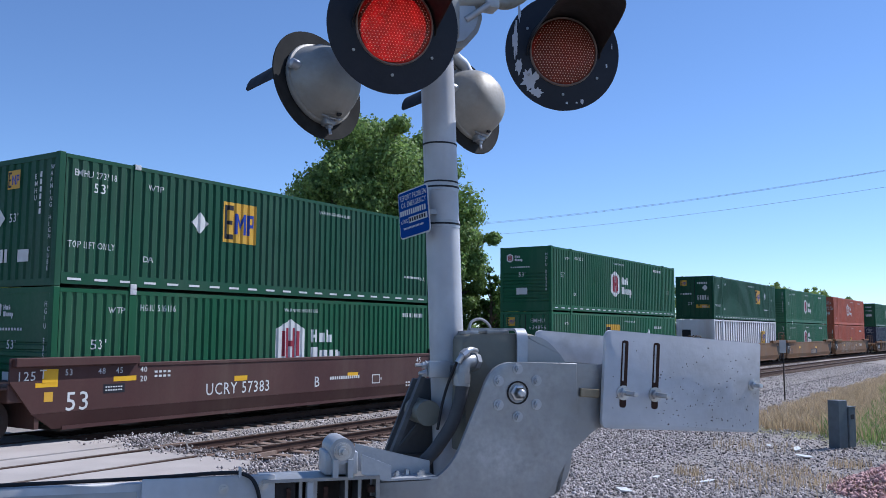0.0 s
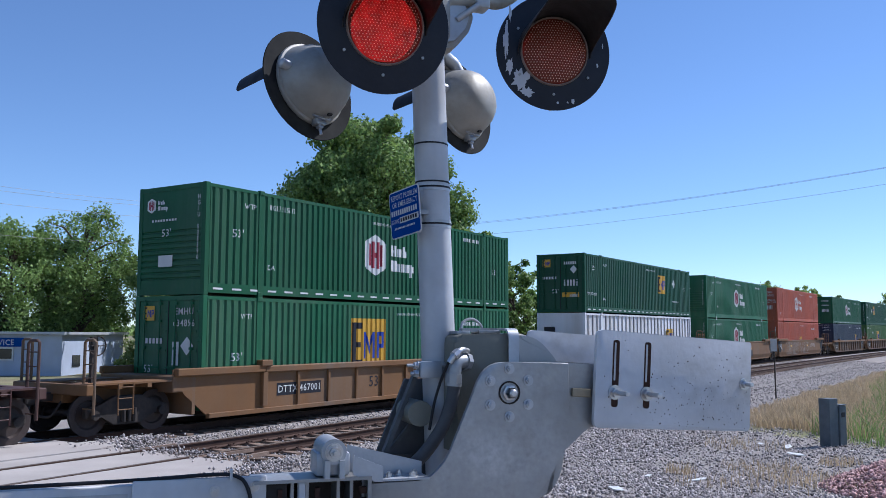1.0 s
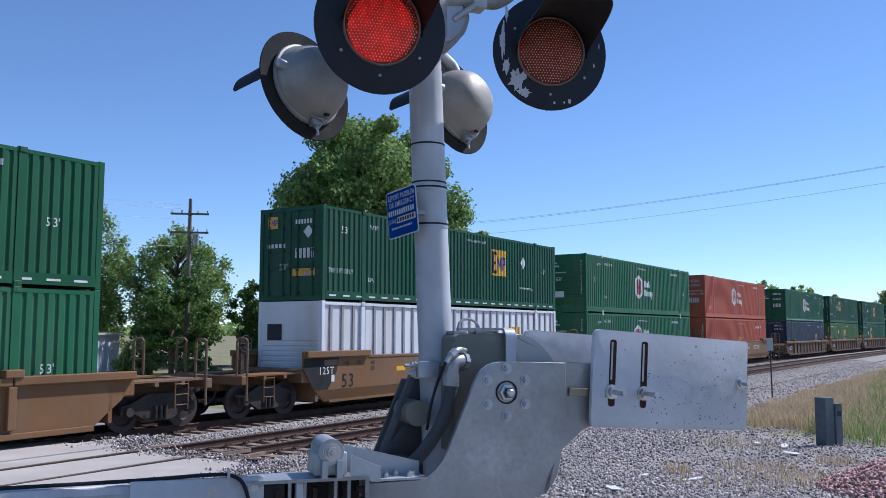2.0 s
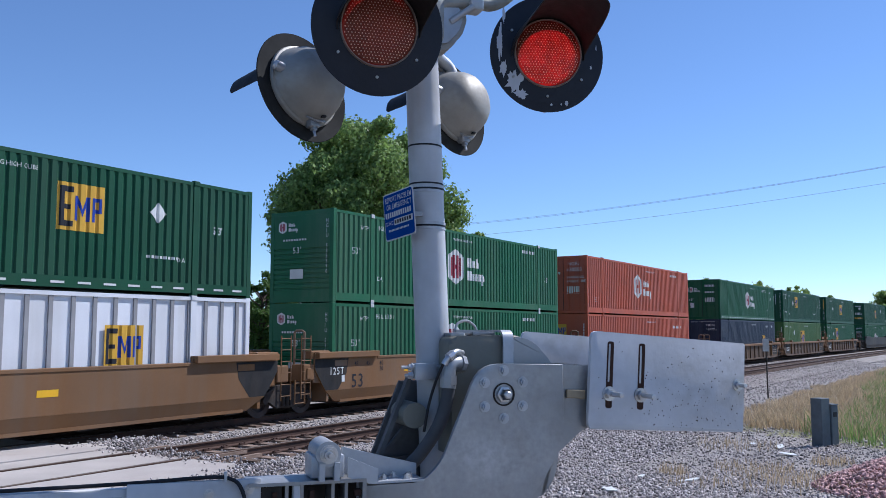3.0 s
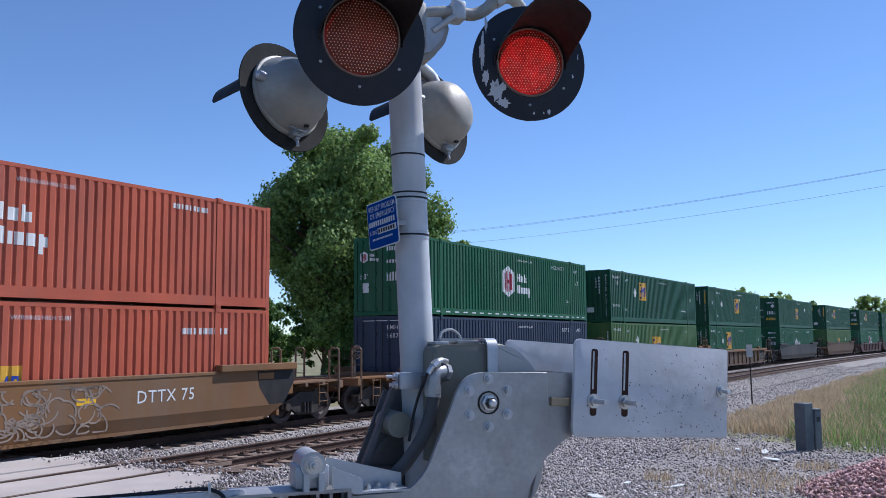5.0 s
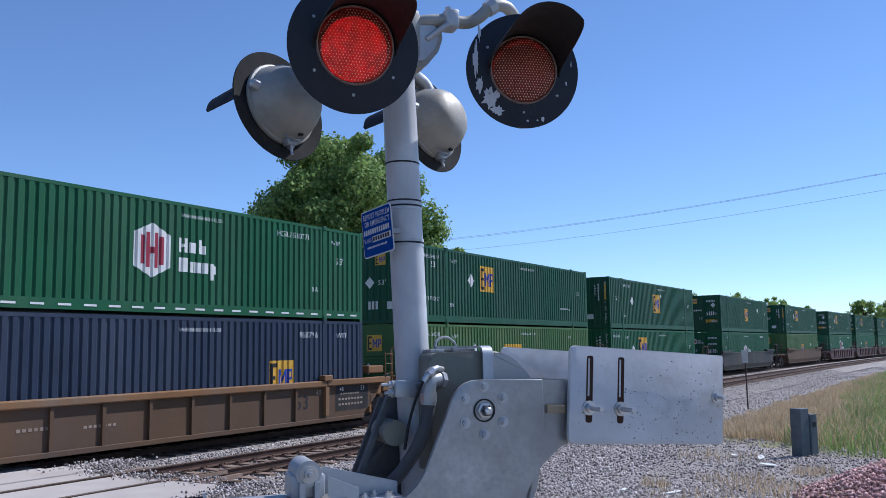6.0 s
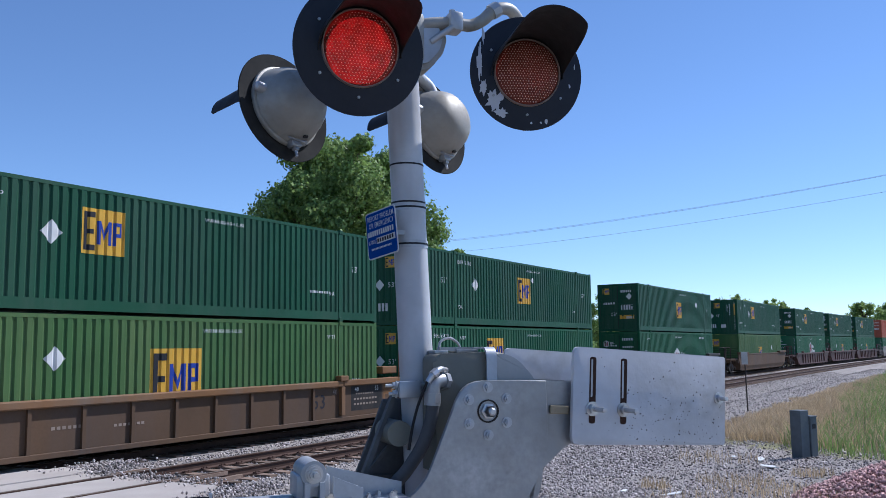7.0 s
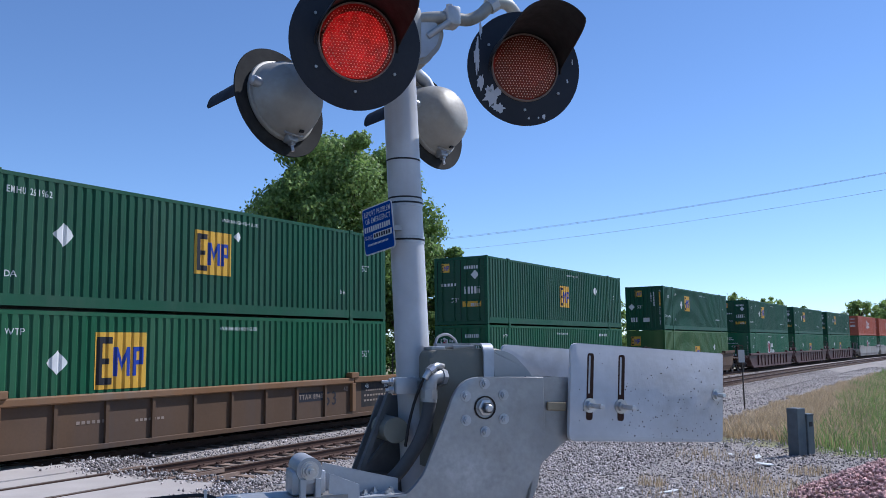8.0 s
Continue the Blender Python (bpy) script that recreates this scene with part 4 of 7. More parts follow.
DOOR_EMP = [("egold", -0.95, 2.25, 0.38), ("ed", 0.72, 2.1, 0.2), ("et", "53'", 0.2, -0.45, 0.95), ("ebars", 0.2, 2.35, 0.7, 0.14, 6), ("ebars", -0.95, 1.65, 0.8, 0.12, 5), ("er", 0.1, 1.0, 0.75, 0.98, "gold_mark"), ("er", 0.5, 0.95, 0.76, 0.9, "white_mark"), ("ebars", 0.2, 1.3, 0.8, 0.3, 5)]
DOOR_HUB = [("ehex", -1.0, 1.95, 0.42), ("ebars", 0.2, 2.35, 0.75, 0.15, 7), ("ebars", 0.2, 1.9, 0.75, 0.12, 6), ("et", "53'", 0.2, -1.0, 1.35), ("ebars", 0.2, 1.25, 0.75, 0.32, 6), ("er", -0.9, -0.6, 0.85, 1.2, "white_mark")]


def ident(txt, x=0.36, z=2.42, size=0.18):
    return [("t", txt, size, x, z, 0.78)]


def boxspec(mat, end, label, marks, **k):
    return dict(mat=mat, end=end, label=label, marks=marks, **k)


BOXES = {
    "A": (boxspec("green_hub", "h", "green corrugated container with a white badge in the maroon car", HUB_SIDE[1:] + [("hex", 6.7, 0.95, 1.35)] + ident("HGIU 516136", 2.2) + HUB_END, bright=1),
          boxspec("green_emp", "v", "dark green corrugated container with a gold square, stacked on top", EMP_SIDE + ident("EMHU 273718") + EMP_END + [("dash",)], bright=1)),
    "B": (boxspec("green_mid", "door", "green corrugated container with a low gold panel, doors leading", [("gold", 5.95, 0.78, 1.6), ("d", 11.8, 1.95, 0.25), ("t", "53'", 0.26, 1.0, 1.2), ("t", "WTP", 0.17, 1.3, 2.3), ("t", "WARNING HIGH CUBE", 0.12, 8.4, 2.5, 0.9), ("bars", 12.6, 2.2, 1.2, 0.13, 9), ("t", "53'", 0.24, 14.75, 1.1)] + DOOR_EMP[:1] + [("et", "EMHU", 0.18, 0.25, 2.4), ("et", "634896", 0.18, 0.2, 2.1), ("ed", 0.75, 1.6, 0.24), ("et", "53'", 0.2, -0.9, 0.9), ("ebars", -0.85, 1.65, 0.7, 0.14, 5), ("ebars", 0.2, 1.1, 0.3, 0.6, 2)]),
          boxspec("green_hub", "h", "green corrugated container with a red and white badge, stacked on top", HUB_SIDE + ident("HGIU 515512", 2.3) + HUB_END + [("dash",)])),
    "C": (boxspec("white_box", "h", "white sheet-sided container with grey upright ribs", [("gold", 11.6, 1.2, 0.95), ("d", 4.0, 1.4, 0.0001), ("er", -0.9, -0.3, 1.7, 2.2, "black_mark")], white=1),
          boxspec("green_emp", "door", "dark green corrugated container, doors leading, on a white one", [("gold", 10.3, 1.3, 1.05), ("d", 13.0, 1.95, 0.25)] + EMP_SIDE[2:] + DOOR_EMP + [("dash",)])),
    "D": (boxspec("green_mid", "h", "green corrugated container with a white badge, in an ochre well", HUB_SIDE[1:] + [("hex", 6.35, 1.0, 1.35)] + ident("HGIU 651391", 2.2) + HUB_END, bright=1),
          boxspec("green_mid", "h", "green corrugated container with a red and white badge, stacked on top", HUB_SIDE + ident("HGIU 535390", 2.3) + HUB_END, bright=1)),
    "E": (boxspec("red_box", "h", "faded red corrugated container with a small gold panel", [("gold", 7.8, 0.75, 0.8), ("t", "53'", 0.24, 0.9, 1.0), ("t", "WARNING HIGH CUBE", 0.12, 8.4, 2.5, 0.9), ("bars", 13.0, 2.2, 1.6, 0.16, 9), ("egold", -0.55, 1.75, 0.62), ("er", -1.02, -0.88, 0.9, 2.3, "white_mark"), ("ecol", 1.05, 2.4, 8, 0.1)]),
          boxspec("red_box", "door", "faded red corrugated container with a white badge, doors leading", [("hexred", 6.45, 0.95, 1.35), ("t", "53'", 0.26, 0.95, 0.6), ("t", "WARNING HIGH CUBE", 0.12, 8.4, 2.5, 0.9), ("bars", 12.6, 2.45, 1.2, 0.13, 9)] + DOOR_HUB[:1] + [("et", "HGIU", 0.18, 0.25, 2.4), ("et", "630005", 0.18, 0.2, 2.12), ("et", "WARNING", 0.13, 0.2, 1.75), ("et", "HIGH CUBE", 0.13, 0.2, 1.55), ("ebars", 0.2, 1.0, 0.75, 0.35, 6), ("et", "53'", 0.2, -1.0, 1.35)])),
    "F": (boxspec("navy_box", "door", "navy blue corrugated container with a gold panel low on its side", [("gold", 11.7, 0.75, 0.95), ("t", "WTP", 0.2, 14.8, 2.35), ("t", "968796", 0.22, 13.0, 2.35), ("t", "WARNING HIGH CUBE", 0.12, 8.4, 2.5, 0.9), ("t", "53'", 0.24, 0.9, 1.2), ("et", "EMHU", 0.17, 0.2, 2.4), ("et", "968796", 0.17, 0.2, 2.1), ("er", -0.9, 0.9, 2.7, 2.73, "white_mark")]),
          boxspec("green_hub", "door", "green corrugated container with a red and white badge, doors leading", [("hex", 6.9, 0.9, 1.35), ("t", "53'", 0.26, 14.75, 1.75), ("t", "WTP", 0.17, 14.5, 2.35), ("t", "DA", 0.17, 13.55, 0.85), ("t", "WARNING HIGH CUBE", 0.12, 8.4, 2.5, 0.9), ("t", "HGIU 510773", 0.2, 12.0, 2.4), ("dash",)] + DOOR_HUB)),
    "G": (boxspec("green_light", "h", "bleached light green corrugated container with a gold panel", [("gold", 6.7, 0.65, 1.45), ("d", 4.1, 1.9, 0.27), ("t", "53'", 0.26, 0.95, 0.9), ("t", "WTP", 0.17, 2.3, 2.35), ("t", "WARNING HIGH CUBE", 0.12, 8.4, 2.5, 0.9), ("t", "WTP", 0.16, 13.5, 2.35), ("t", "53'", 0.24, 14.8, 0.9), ("egold", -1.0, 1.9, 0.6), ("ed", -0.95, 1.25, 0.22), ("et", "53'", 0.2, -0.3, 0.85), ("ecol", 1.05, 2.4, 9, 0.1)] + ident("EMHU 642483")),
          boxspec("green_emp", "v", "dark green corrugated container with a gold square, stacked on top", EMP_SIDE + ident("EMHU 648617") + EMP_END)),
    "H": (boxspec("green_hub", "v", "green corrugated container with a gold square, in a grimy ochre well", [("gold", 4.5, 1.12, 1.3), ("d", 3.55, 1.75, 0.27), ("t", "53'", 0.24, 0.95, 1.45), ("t", "WTP", 0.17, 2.3, 2.35), ("t", "WARNING HIGH CUBE", 0.12, 8.4, 2.5, 0.9), ("t", "53'", 0.24, 14.8, 1.7)] + ident("EMHU 654735") + EMP_END),
          boxspec("green_emp", "v", "dark green corrugated container with a gold square, stacked on top", [("gold", 7.45, 1.05, 1.15), ("d", 3.6, 1.65, 0.27), ("d", 9.0, 2.15, 0.14), ("t", "DA", 0.17, 2.22, 0.65), ("t", "WARNING HIGH CUBE", 0.12, 8.4, 2.5, 0.9), ("t", "53'", 0.24, 14.8, 1.6), ("t", "DA", 0.15, 13.6, 0.8), ("t", "53'", 0.26, 0.95, 1.6)] + ident("EMHU 261962", 2.2) + EMP_END + [("er", 1.0, 1.1, 1.6, 2.5, "gold_mark")])),
    "I": (boxspec("green_hub", "door", "green corrugated container with a white badge, doors leading", HUB_SIDE[1:] + [("hex", 6.7, 0.5, 1.35)] + DOOR_HUB),
          boxspec("green_emp", "door", "dark green corrugated container with a gold square, doors leading", [("gold", 7.5, 0.95, 1.05), ("d", 12.2, 1.95, 0.26), ("t", "WARNING HIGH CUBE", 0.12, 8.4, 2.5, 0.9), ("t", "53'", 0.24, 14.75, 1.6)] + DOOR_EMP)),
    "J": (boxspec("green_light", "h", "bleached green corrugated container in an ochre well", [("d", 12.0, 1.7, 0.26), ("gold", 6.8, 0.7, 1.1), ("egold", -1.0, 1.9, 0.6)]),
          boxspec("green_emp", "v", "dark green corrugated container with a gold square, stacked on top", EMP_SIDE + EMP_END + [("er", 1.0, 1.1, 1.6, 2.5, "gold_mark")])),
    "K": (boxspec("green_mid", "h", "green corrugated container with a white badge", HUB_SIDE + HUB_END),
          boxspec("green_emp", "door", "dark green corrugated container, doors leading", EMP_SIDE + DOOR_EMP)),
    "L": (boxspec("green_mid", "h", "green corrugated container with a gold panel", [("gold", 7.5, 0.8, 1.1), ("d", 4, 1.7, 0.26)] + HUB_END),
          boxspec("green_emp", "door", "dark green corrugated container, stacked on top", EMP_SIDE + DOOR_EMP)),
    "N": (boxspec("green_mid", "h", "green corrugated container under a red one", HUB_SIDE + HUB_END),
          boxspec("red_box", "door", "faded red corrugated container with a white badge", [("hexred", 7.0, 0.95, 1.35)] + DOOR_HUB)),
}
for k, src in (("M", "L"), ("O", "N"), ("P", "A"), ("Q", "H")):
    BOXES[k] = BOXES[src]

END_PANEL = [(-0.95, 1.28), (-0.95, 1.56), (0.62, 1.56), (0.52, 1.12), (0.12, 0.63), (-0.45, 0.63), (-0.60, 0.80)]
END_PANELS = [("poly", END_PANEL, "soot"), ("poly", [(BOX_L - x, z) for x, z in END_PANEL[::-1]], "soot"), ("r", -0.05, 0.55, 1.33, 1.5, "tan_car", 0.04), ("r", BOX_L - 0.55, BOX_L + 0.05, 1.33, 1.5, "tan_car", 0.04), ("r", 0.28, 0.42, 0.85, 1.05, "white_mark", 0.04)]
TAN_MARKS = END_PANELS + [("t", "53", 0.42, 0.75, 0.66), ("tw", "125T", 0.22, -0.30, 1.08), ("r", 3.6, 4.1, 1.05, 1.2, "reflector_mark"), ("r", 9.9, 10.4, 1.0, 1.15, "reflector_mark"), ("t", "40", 0.14, 2.2, 1.30), ("t", "20", 0.14, 2.2, 1.12), ("t", "53", 0.13, 0.0, 1.30), ("t", "48", 0.13, 0.9, 1.32), ("t", "45", 0.13, 1.5, 1.32)]
RIB_MARKS = [("r", 14.6, 16.3, 0.45, 1.22, "soot", 0.01), ("tk", "53", 0.42, 12.7, 0.62), ("tw", "48", 0.14, 14.8, 1.05), ("tw", "53", 0.14, 15.9, 1.05), ("bars", 14.75, 0.62, 1.3, 0.06, 8), ("bars", 14.75, 0.78, 1.3, 0.06, 8), ("bars", 14.85, 0.95, 1.0, 0.05, 8),
             ("r", 0.15, 1.55, 0.45, 1.48, "soot", 0.01), ("tw", "125T", 0.36, 0.3, 0.62), ("t", "20", 0.16, 13.65, 1.22), ("t", "40", 0.16, 13.65, 1.0), ("bars", 0.4, 1.2, 0.9, 0.06, 6), ("bars", 4.0, 0.75, 0.8, 0.07, 6), ("bars", 5.6, 0.7, 0.9, 0.06, 7)]
MAROON_MARKS = [("t", "UCRY 57383", 0.30, 4.1, 0.74, 0.9), ("t", "53", 0.40, 0.28, 0.64), ("t", "125", 0.19, -0.82, 1.3), ("t", "T", 0.19, -0.32, 1.33), ("r", 1.2, 1.75, 0.95, 1.15, "black_mark", 0.034), ("bars", 1.25, 1.07, 0.45, 0.03, 7), ("bars", 1.25, 1.0, 0.45, 0.03, 7), ("r", -0.2, 0.0, 0.85, 1.05, "gold_mark"), ("r", -0.25, 0.1, 1.22, 1.52, "reflector_mark"), ("r", -0.4, 0.1, 1.15, 1.24, "reflector_mark"), ("r", 1.45, 2.05, 1.2, 1.31, "reflector_mark"), ("r", 5.05, 5.5, 1.05, 1.18, "reflector_mark"), ("r", 9.6, 10.1, 0.98, 1.1, "reflector_mark"), ("r", 14.1, 14.6, 1.0, 1.12, "reflector_mark"),
                ("t", "53", 0.13, 0.25, 1.38), ("t", "48", 0.13, 1.05, 1.38), ("t", "45", 0.13, 1.5, 1.38), ("t", "40", 0.13, 2.15, 1.38), ("t", "20", 0.13, 2.15, 1.17), ("bars", 2.55, 1.25, 0.5, 0.05, 4), ("bars", 2.55, 1.35, 0.5, 0.05, 4), ("t", "B", 0.3, 8.1, 0.75), ("bars", 8.8, 0.92, 1.4, 0.09, 14),
                ("r", 10.8, 11.2, 0.72, 1.0, "white_mark"), ("r", 10.83, 11.17, 0.75, 0.97, "maroon_car", 0.038), ("t", "PLATE H", 0.08, 10.84, 0.82), ("bars", 12.6, 0.55, 1.3, 0.05, 9), ("bars", 12.6, 0.65, 1.3, 0.05, 9), ("bars", 14.2, 0.5, 1.2, 0.05, 9), ("bars", 14.2, 0.62, 1.2, 0.05, 9), ("t", "53", 0.18, 15.6, 1.3), ("t", "45", 0.18, 13.2, 1.3), ("t", "48", 0.18, 14.2, 1.3), ("r", 17.05, 17.1, 1.3, 1.5, "reflector_mark")]


def carspec(mat, ribbed, ends, label, marks, **k):
    return dict(mat=mat, ribbed=ribbed, ends=ends, label=label, marks=marks, **k)


CARS = {
    "A": (10.99, carspec("maroon_car", 0, (1, 1), "maroon smooth-sided well car with white lettering", MAROON_MARKS)),
    "B": (34.71, carspec("tan_car", 1, (1, 1), "ochre ribbed well car with end decks and ladders", [("r", 2.62, 4.45, 0.58, 0.92, "black_mark", 0.05), ("t", "DTTX", 0.2, 2.66, 0.66), ("t", "467001", 0.2, 3.54, 0.66), ("tk", "53", 0.34, 6.75, 0.62), ("r", 10.7, 11.05, 0.66, 0.86, "black_mark", 0.034)], lift=0.056)),
    "C": (58.51, carspec("tan_car", 0, (1, 0), "ochre smooth-sided well of a three-part car", TAN_MARKS, ink="black_mark")),
    "D": (78.16, carspec("tan_car", 0, (0, 0), "ochre smooth-sided well with a faded black marking patch", TAN_MARKS + [("r", 8.1, 10.6, 0.50, 0.95, "black_mark", 0.0325), ("wbars", 8.3, 0.57, 2.0, 0.3, 4)], ink="black_mark")),
    "E": (97.74, carspec("tan_car", 0, (0, 1), "ochre well sprayed with pale graffiti", TAN_MARKS + [("scrawl", 2.3, 10.5, 0.4, 1.4, 150), ("tw", "DTTX 75", 0.3, 11.5, 0.95)], ink="black_mark")),
    "F": (121.27, carspec("tan_car", 1, (1, 0), "grimy ochre ribbed well of a three-part car, its web coloured darker as shade", RIB_MARKS, web="tan_dull", ink="grey_mark")),
    "G": (140.87, carspec("tan_car", 1, (0, 0), "grimy ochre ribbed middle well, its web coloured darker as shade", RIB_MARKS, web="tan_dull", ink="grey_mark")),
    "H": (160.32, carspec("tan_car", 1, (0, 1), "grimy ochre ribbed end well, its web coloured darker as shade", RIB_MARKS + [("r", 11.45, 12.62, 0.78, 1.05, "black_mark", 0.012), ("t", "TTAX 89487", 0.15, 11.5, 0.85)], web="tan_dull", ink="grey_mark")),
    "I": (183.95, carspec("dark_car", 0, (1, 1), "black smooth-sided well car", [])),
    "J": (208.11, carspec("tan_dull", 0, (1, 1), "dull ochre well car", [])),
    "K": (231.9, carspec("maroon_car", 1, (1, 0), "dark brown ribbed well of a three-part car", [])),
    "L": (251.5, carspec("maroon_car", 1, (0, 0), "dark brown ribbed middle well", [])),
    "M": (271.1, carspec("maroon_car", 1, (0, 1), "dark brown ribbed end well", [])),
    "N": (294.8, carspec("grey_car", 0, (1, 0), "pale grey smooth-sided well car", [])),
    "O": (314.4, carspec("grey_car", 0, (0, 1), "pale grey smooth-sided end well", [])),
    "P": (338.1, carspec("dark_car", 0, (1, 1), "plain black steel well car", [])),
    "Q": (361.8, carspec("dark_car", 0, (1, 1), "plain black steel well car", [])),
}
TRAIN = []
for key, (s0, spec) in CARS.items():
    lower, upper = BOXES[key]
    TRAIN.append((make_car(spec), s0, 0.0))
    TRAIN.append((make_container(lower), s0, FLOOR_Z))
    TRAIN.append((make_container(upper), s0, UPPER_Z))

# ---- crossing signal with its gate ----
def facing(x, y, z, az, pitch):
    """A pose whose z axis points to azimuth az and up by pitch, with y upwards."""
    a, b = radians(az), radians(pitch)
    f = Vector((math.cos(b) * math.cos(a), math.cos(b) * math.sin(a), math.sin(b)))
    r = Vector((0, 0, 1)).cross(f).normalized()
    m = Matrix((r, f.cross(r), f)).transposed().to_4x4()
    m.translation = (x, y, z)
    return m


def lens_material():
    m = bpy.data.materials.new("red_signal_glass")
    m.use_nodes = True
    nt = m.node_tree
    b = nt.nodes["Principled BSDF"]
    b.inputs["Base Color"].default_value = (0.42, 0.115, 0.075, 1)
    b.inputs["Roughness"].default_value = 0.3
    b.inputs["Specular IOR Level"].default_value = 0.2
    tr = nt.nodes.new("ShaderNodeBsdfTransparent")
    tr.inputs["Color"].default_value = (0.80, 0.022, 0.022, 1)
    mx = nt.nodes.new("ShaderNodeMixShader")
    mx.inputs[0].default_value = 0.42
    vo = nt.nodes.new("ShaderNodeTexVoronoi")
    vo.inputs["Scale"].default_value = 70
    tc = nt.nodes.new("ShaderNodeTexCoord")
    nt.links.new(tc.outputs["Object"], vo.inputs["Vector"])
    bp = nt.nodes.new("ShaderNodeBump")
    bp.inputs["Strength"].default_value, bp.inputs["Distance"].default_value = 0.5, 0.004
    nt.links.new(vo.outputs["Distance"], bp.inputs["Height"])
    nt.links.new(bp.outputs["Normal"], b.inputs["Normal"])
    nt.links.new(tr.outputs[0], mx.inputs[1])
    nt.links.new(b.outputs[0], mx.inputs[2])
    nt.links.new(mx.outputs[0], nt.nodes["Material Output"].inputs["Surface"])
    return m


def glow_material():
    m = bpy.data.materials.new("glowing_lamp_face")
    m.use_nodes = True
    b = m.node_tree.nodes["Principled BSDF"]
    b.inputs["Base Color"].default_value = (0.5, 0.1, 0.08, 1)
    b.inputs["Emission Color"].default_value = (1.0, 0.20, 0.22, 1)
    b.inputs["Emission Strength"].default_value = 1.0
    nt = m.node_tree
    n = nt.nodes.new('ShaderNodeTexNoise')
    n.inputs['Scale'].default_value, n.inputs['Detail'].default_value = 22, 4
    r = nt.nodes.new('ShaderNodeMapRange')
    for i, v in enumerate((0.3, 0.7, 0.22, 0.85)):
        r.inputs[i + 1].default_value = v
    tc = nt.nodes.new('ShaderNodeTexCoord')
    nt.links.new(tc.outputs['Object'], n.inputs['Vector'])
    nt.links.new(n.outputs['Fac'], r.inputs[0])
    nt.links.new(r.outputs[0], b.inputs['Emission Strength'])
    return m


M["lens"] = lens_material()
M["glow"] = glow_material()
M["hose_grey"] = material("weathered_hose", (0.085, 0.085, 0.088), 0.6, vary=0.2, scale=8, fine=60, bump=0.1)
M["brass_bar"] = material("tan_spacer_bar", (0.33, 0.27, 0.18), 0.5, metal=0.2, vary=0.2, scale=8, fine=60, bump=0.1)
# facet colour is pale to stand in for bright refracted spots
M["lens_dot"] = material("pale_lens_facet_glints", (0.95, 0.62, 0.48), 0.25, vary=0.15, scale=30, fine=80, bump=0)
M["silvered"] = material("tarnished_silvering", (0.34, 0.27, 0.24), 0.35, metal=0.2, vary=0.25, scale=14, fine=60, bump=0.05)
TURNERS = []
GLOBE_AIM = Vector((-0.36, -0.24, 1.0)).to_track_quat('Z', 'Y').to_matrix().to_4x4()
signal = thing("crossing_signal", "silver railway crossing signal with red flashers and a lowered gate", "crossing signal", m=pose(3.14, 2.05, 0.8, 0, 0, -39.6))
LEAN = 0.046


def mast_x(z):
    return 0.111 - LEAN * z


def build_mast():
    bm = bmesh.new()
    tube(bm, (mast_x(0), 0, 0.0), (mast_x(1.37), 0, 1.37), 0.0735, 0.0735, seg=40)
    tube(bm, (mast_x(1.37), 0, 1.37), (mast_x(3.5), 0, 3.5), 0.0735, 0.0735, seg=40)
    part("mast", bm, "mast_paint", signal, "silver-painted steel pipe mast, slightly leaning", smooth=True)
    band = shared("mast_band", lambda bm: lathe(bm, [(0.0738, -0.016), (0.0765, -0.016), (0.0765, 0.016), (0.0738, 0.016)], pose(0, 0, 0), 40))
    line_me = shared("mast_joint", lambda bm: lathe(bm, [(0.0737, -0.0035), (0.0755, -0.0035), (0.0755, 0.0035), (0.0737, 0.0035)], pose(0, 0, 0), 40))
    for z in (2.205, 2.045):
        mesh_part("strap", band, "galv", signal, "perforated steel strap", m=pose(mast_x(z), 0, z), smooth=True)
        hole = shared("strap_hole", lambda bm: box(bm, -0.006, 0.006, -0.0012, 0.0012, -0.004, 0.004))
        for i in range(26):
            a = 180 + i * 180 / 25
            mesh_part("strap_slot", hole, "black_mark", signal, m=pose(mast_x(z), 0, z, 0, 0, a) @ pose(0.0765, 0, 0, 0, 0, 90))
    for z in (2.395, 2.228):
        mesh_part("joint_ring", line_me, "rubber", signal, m=pose(mast_x(z), 0, z), smooth=True)
    bm = bmesh.new()
    lathe(bm, [(0.20, 0.0), (0.20, 0.05), (0.13, 0.08), (0.10, 0.30), (0.076, 0.32)], pose(mast_x(0.1), 0, 0), 24)
    part("mast_base", bm, "galv", signal, smooth=True)


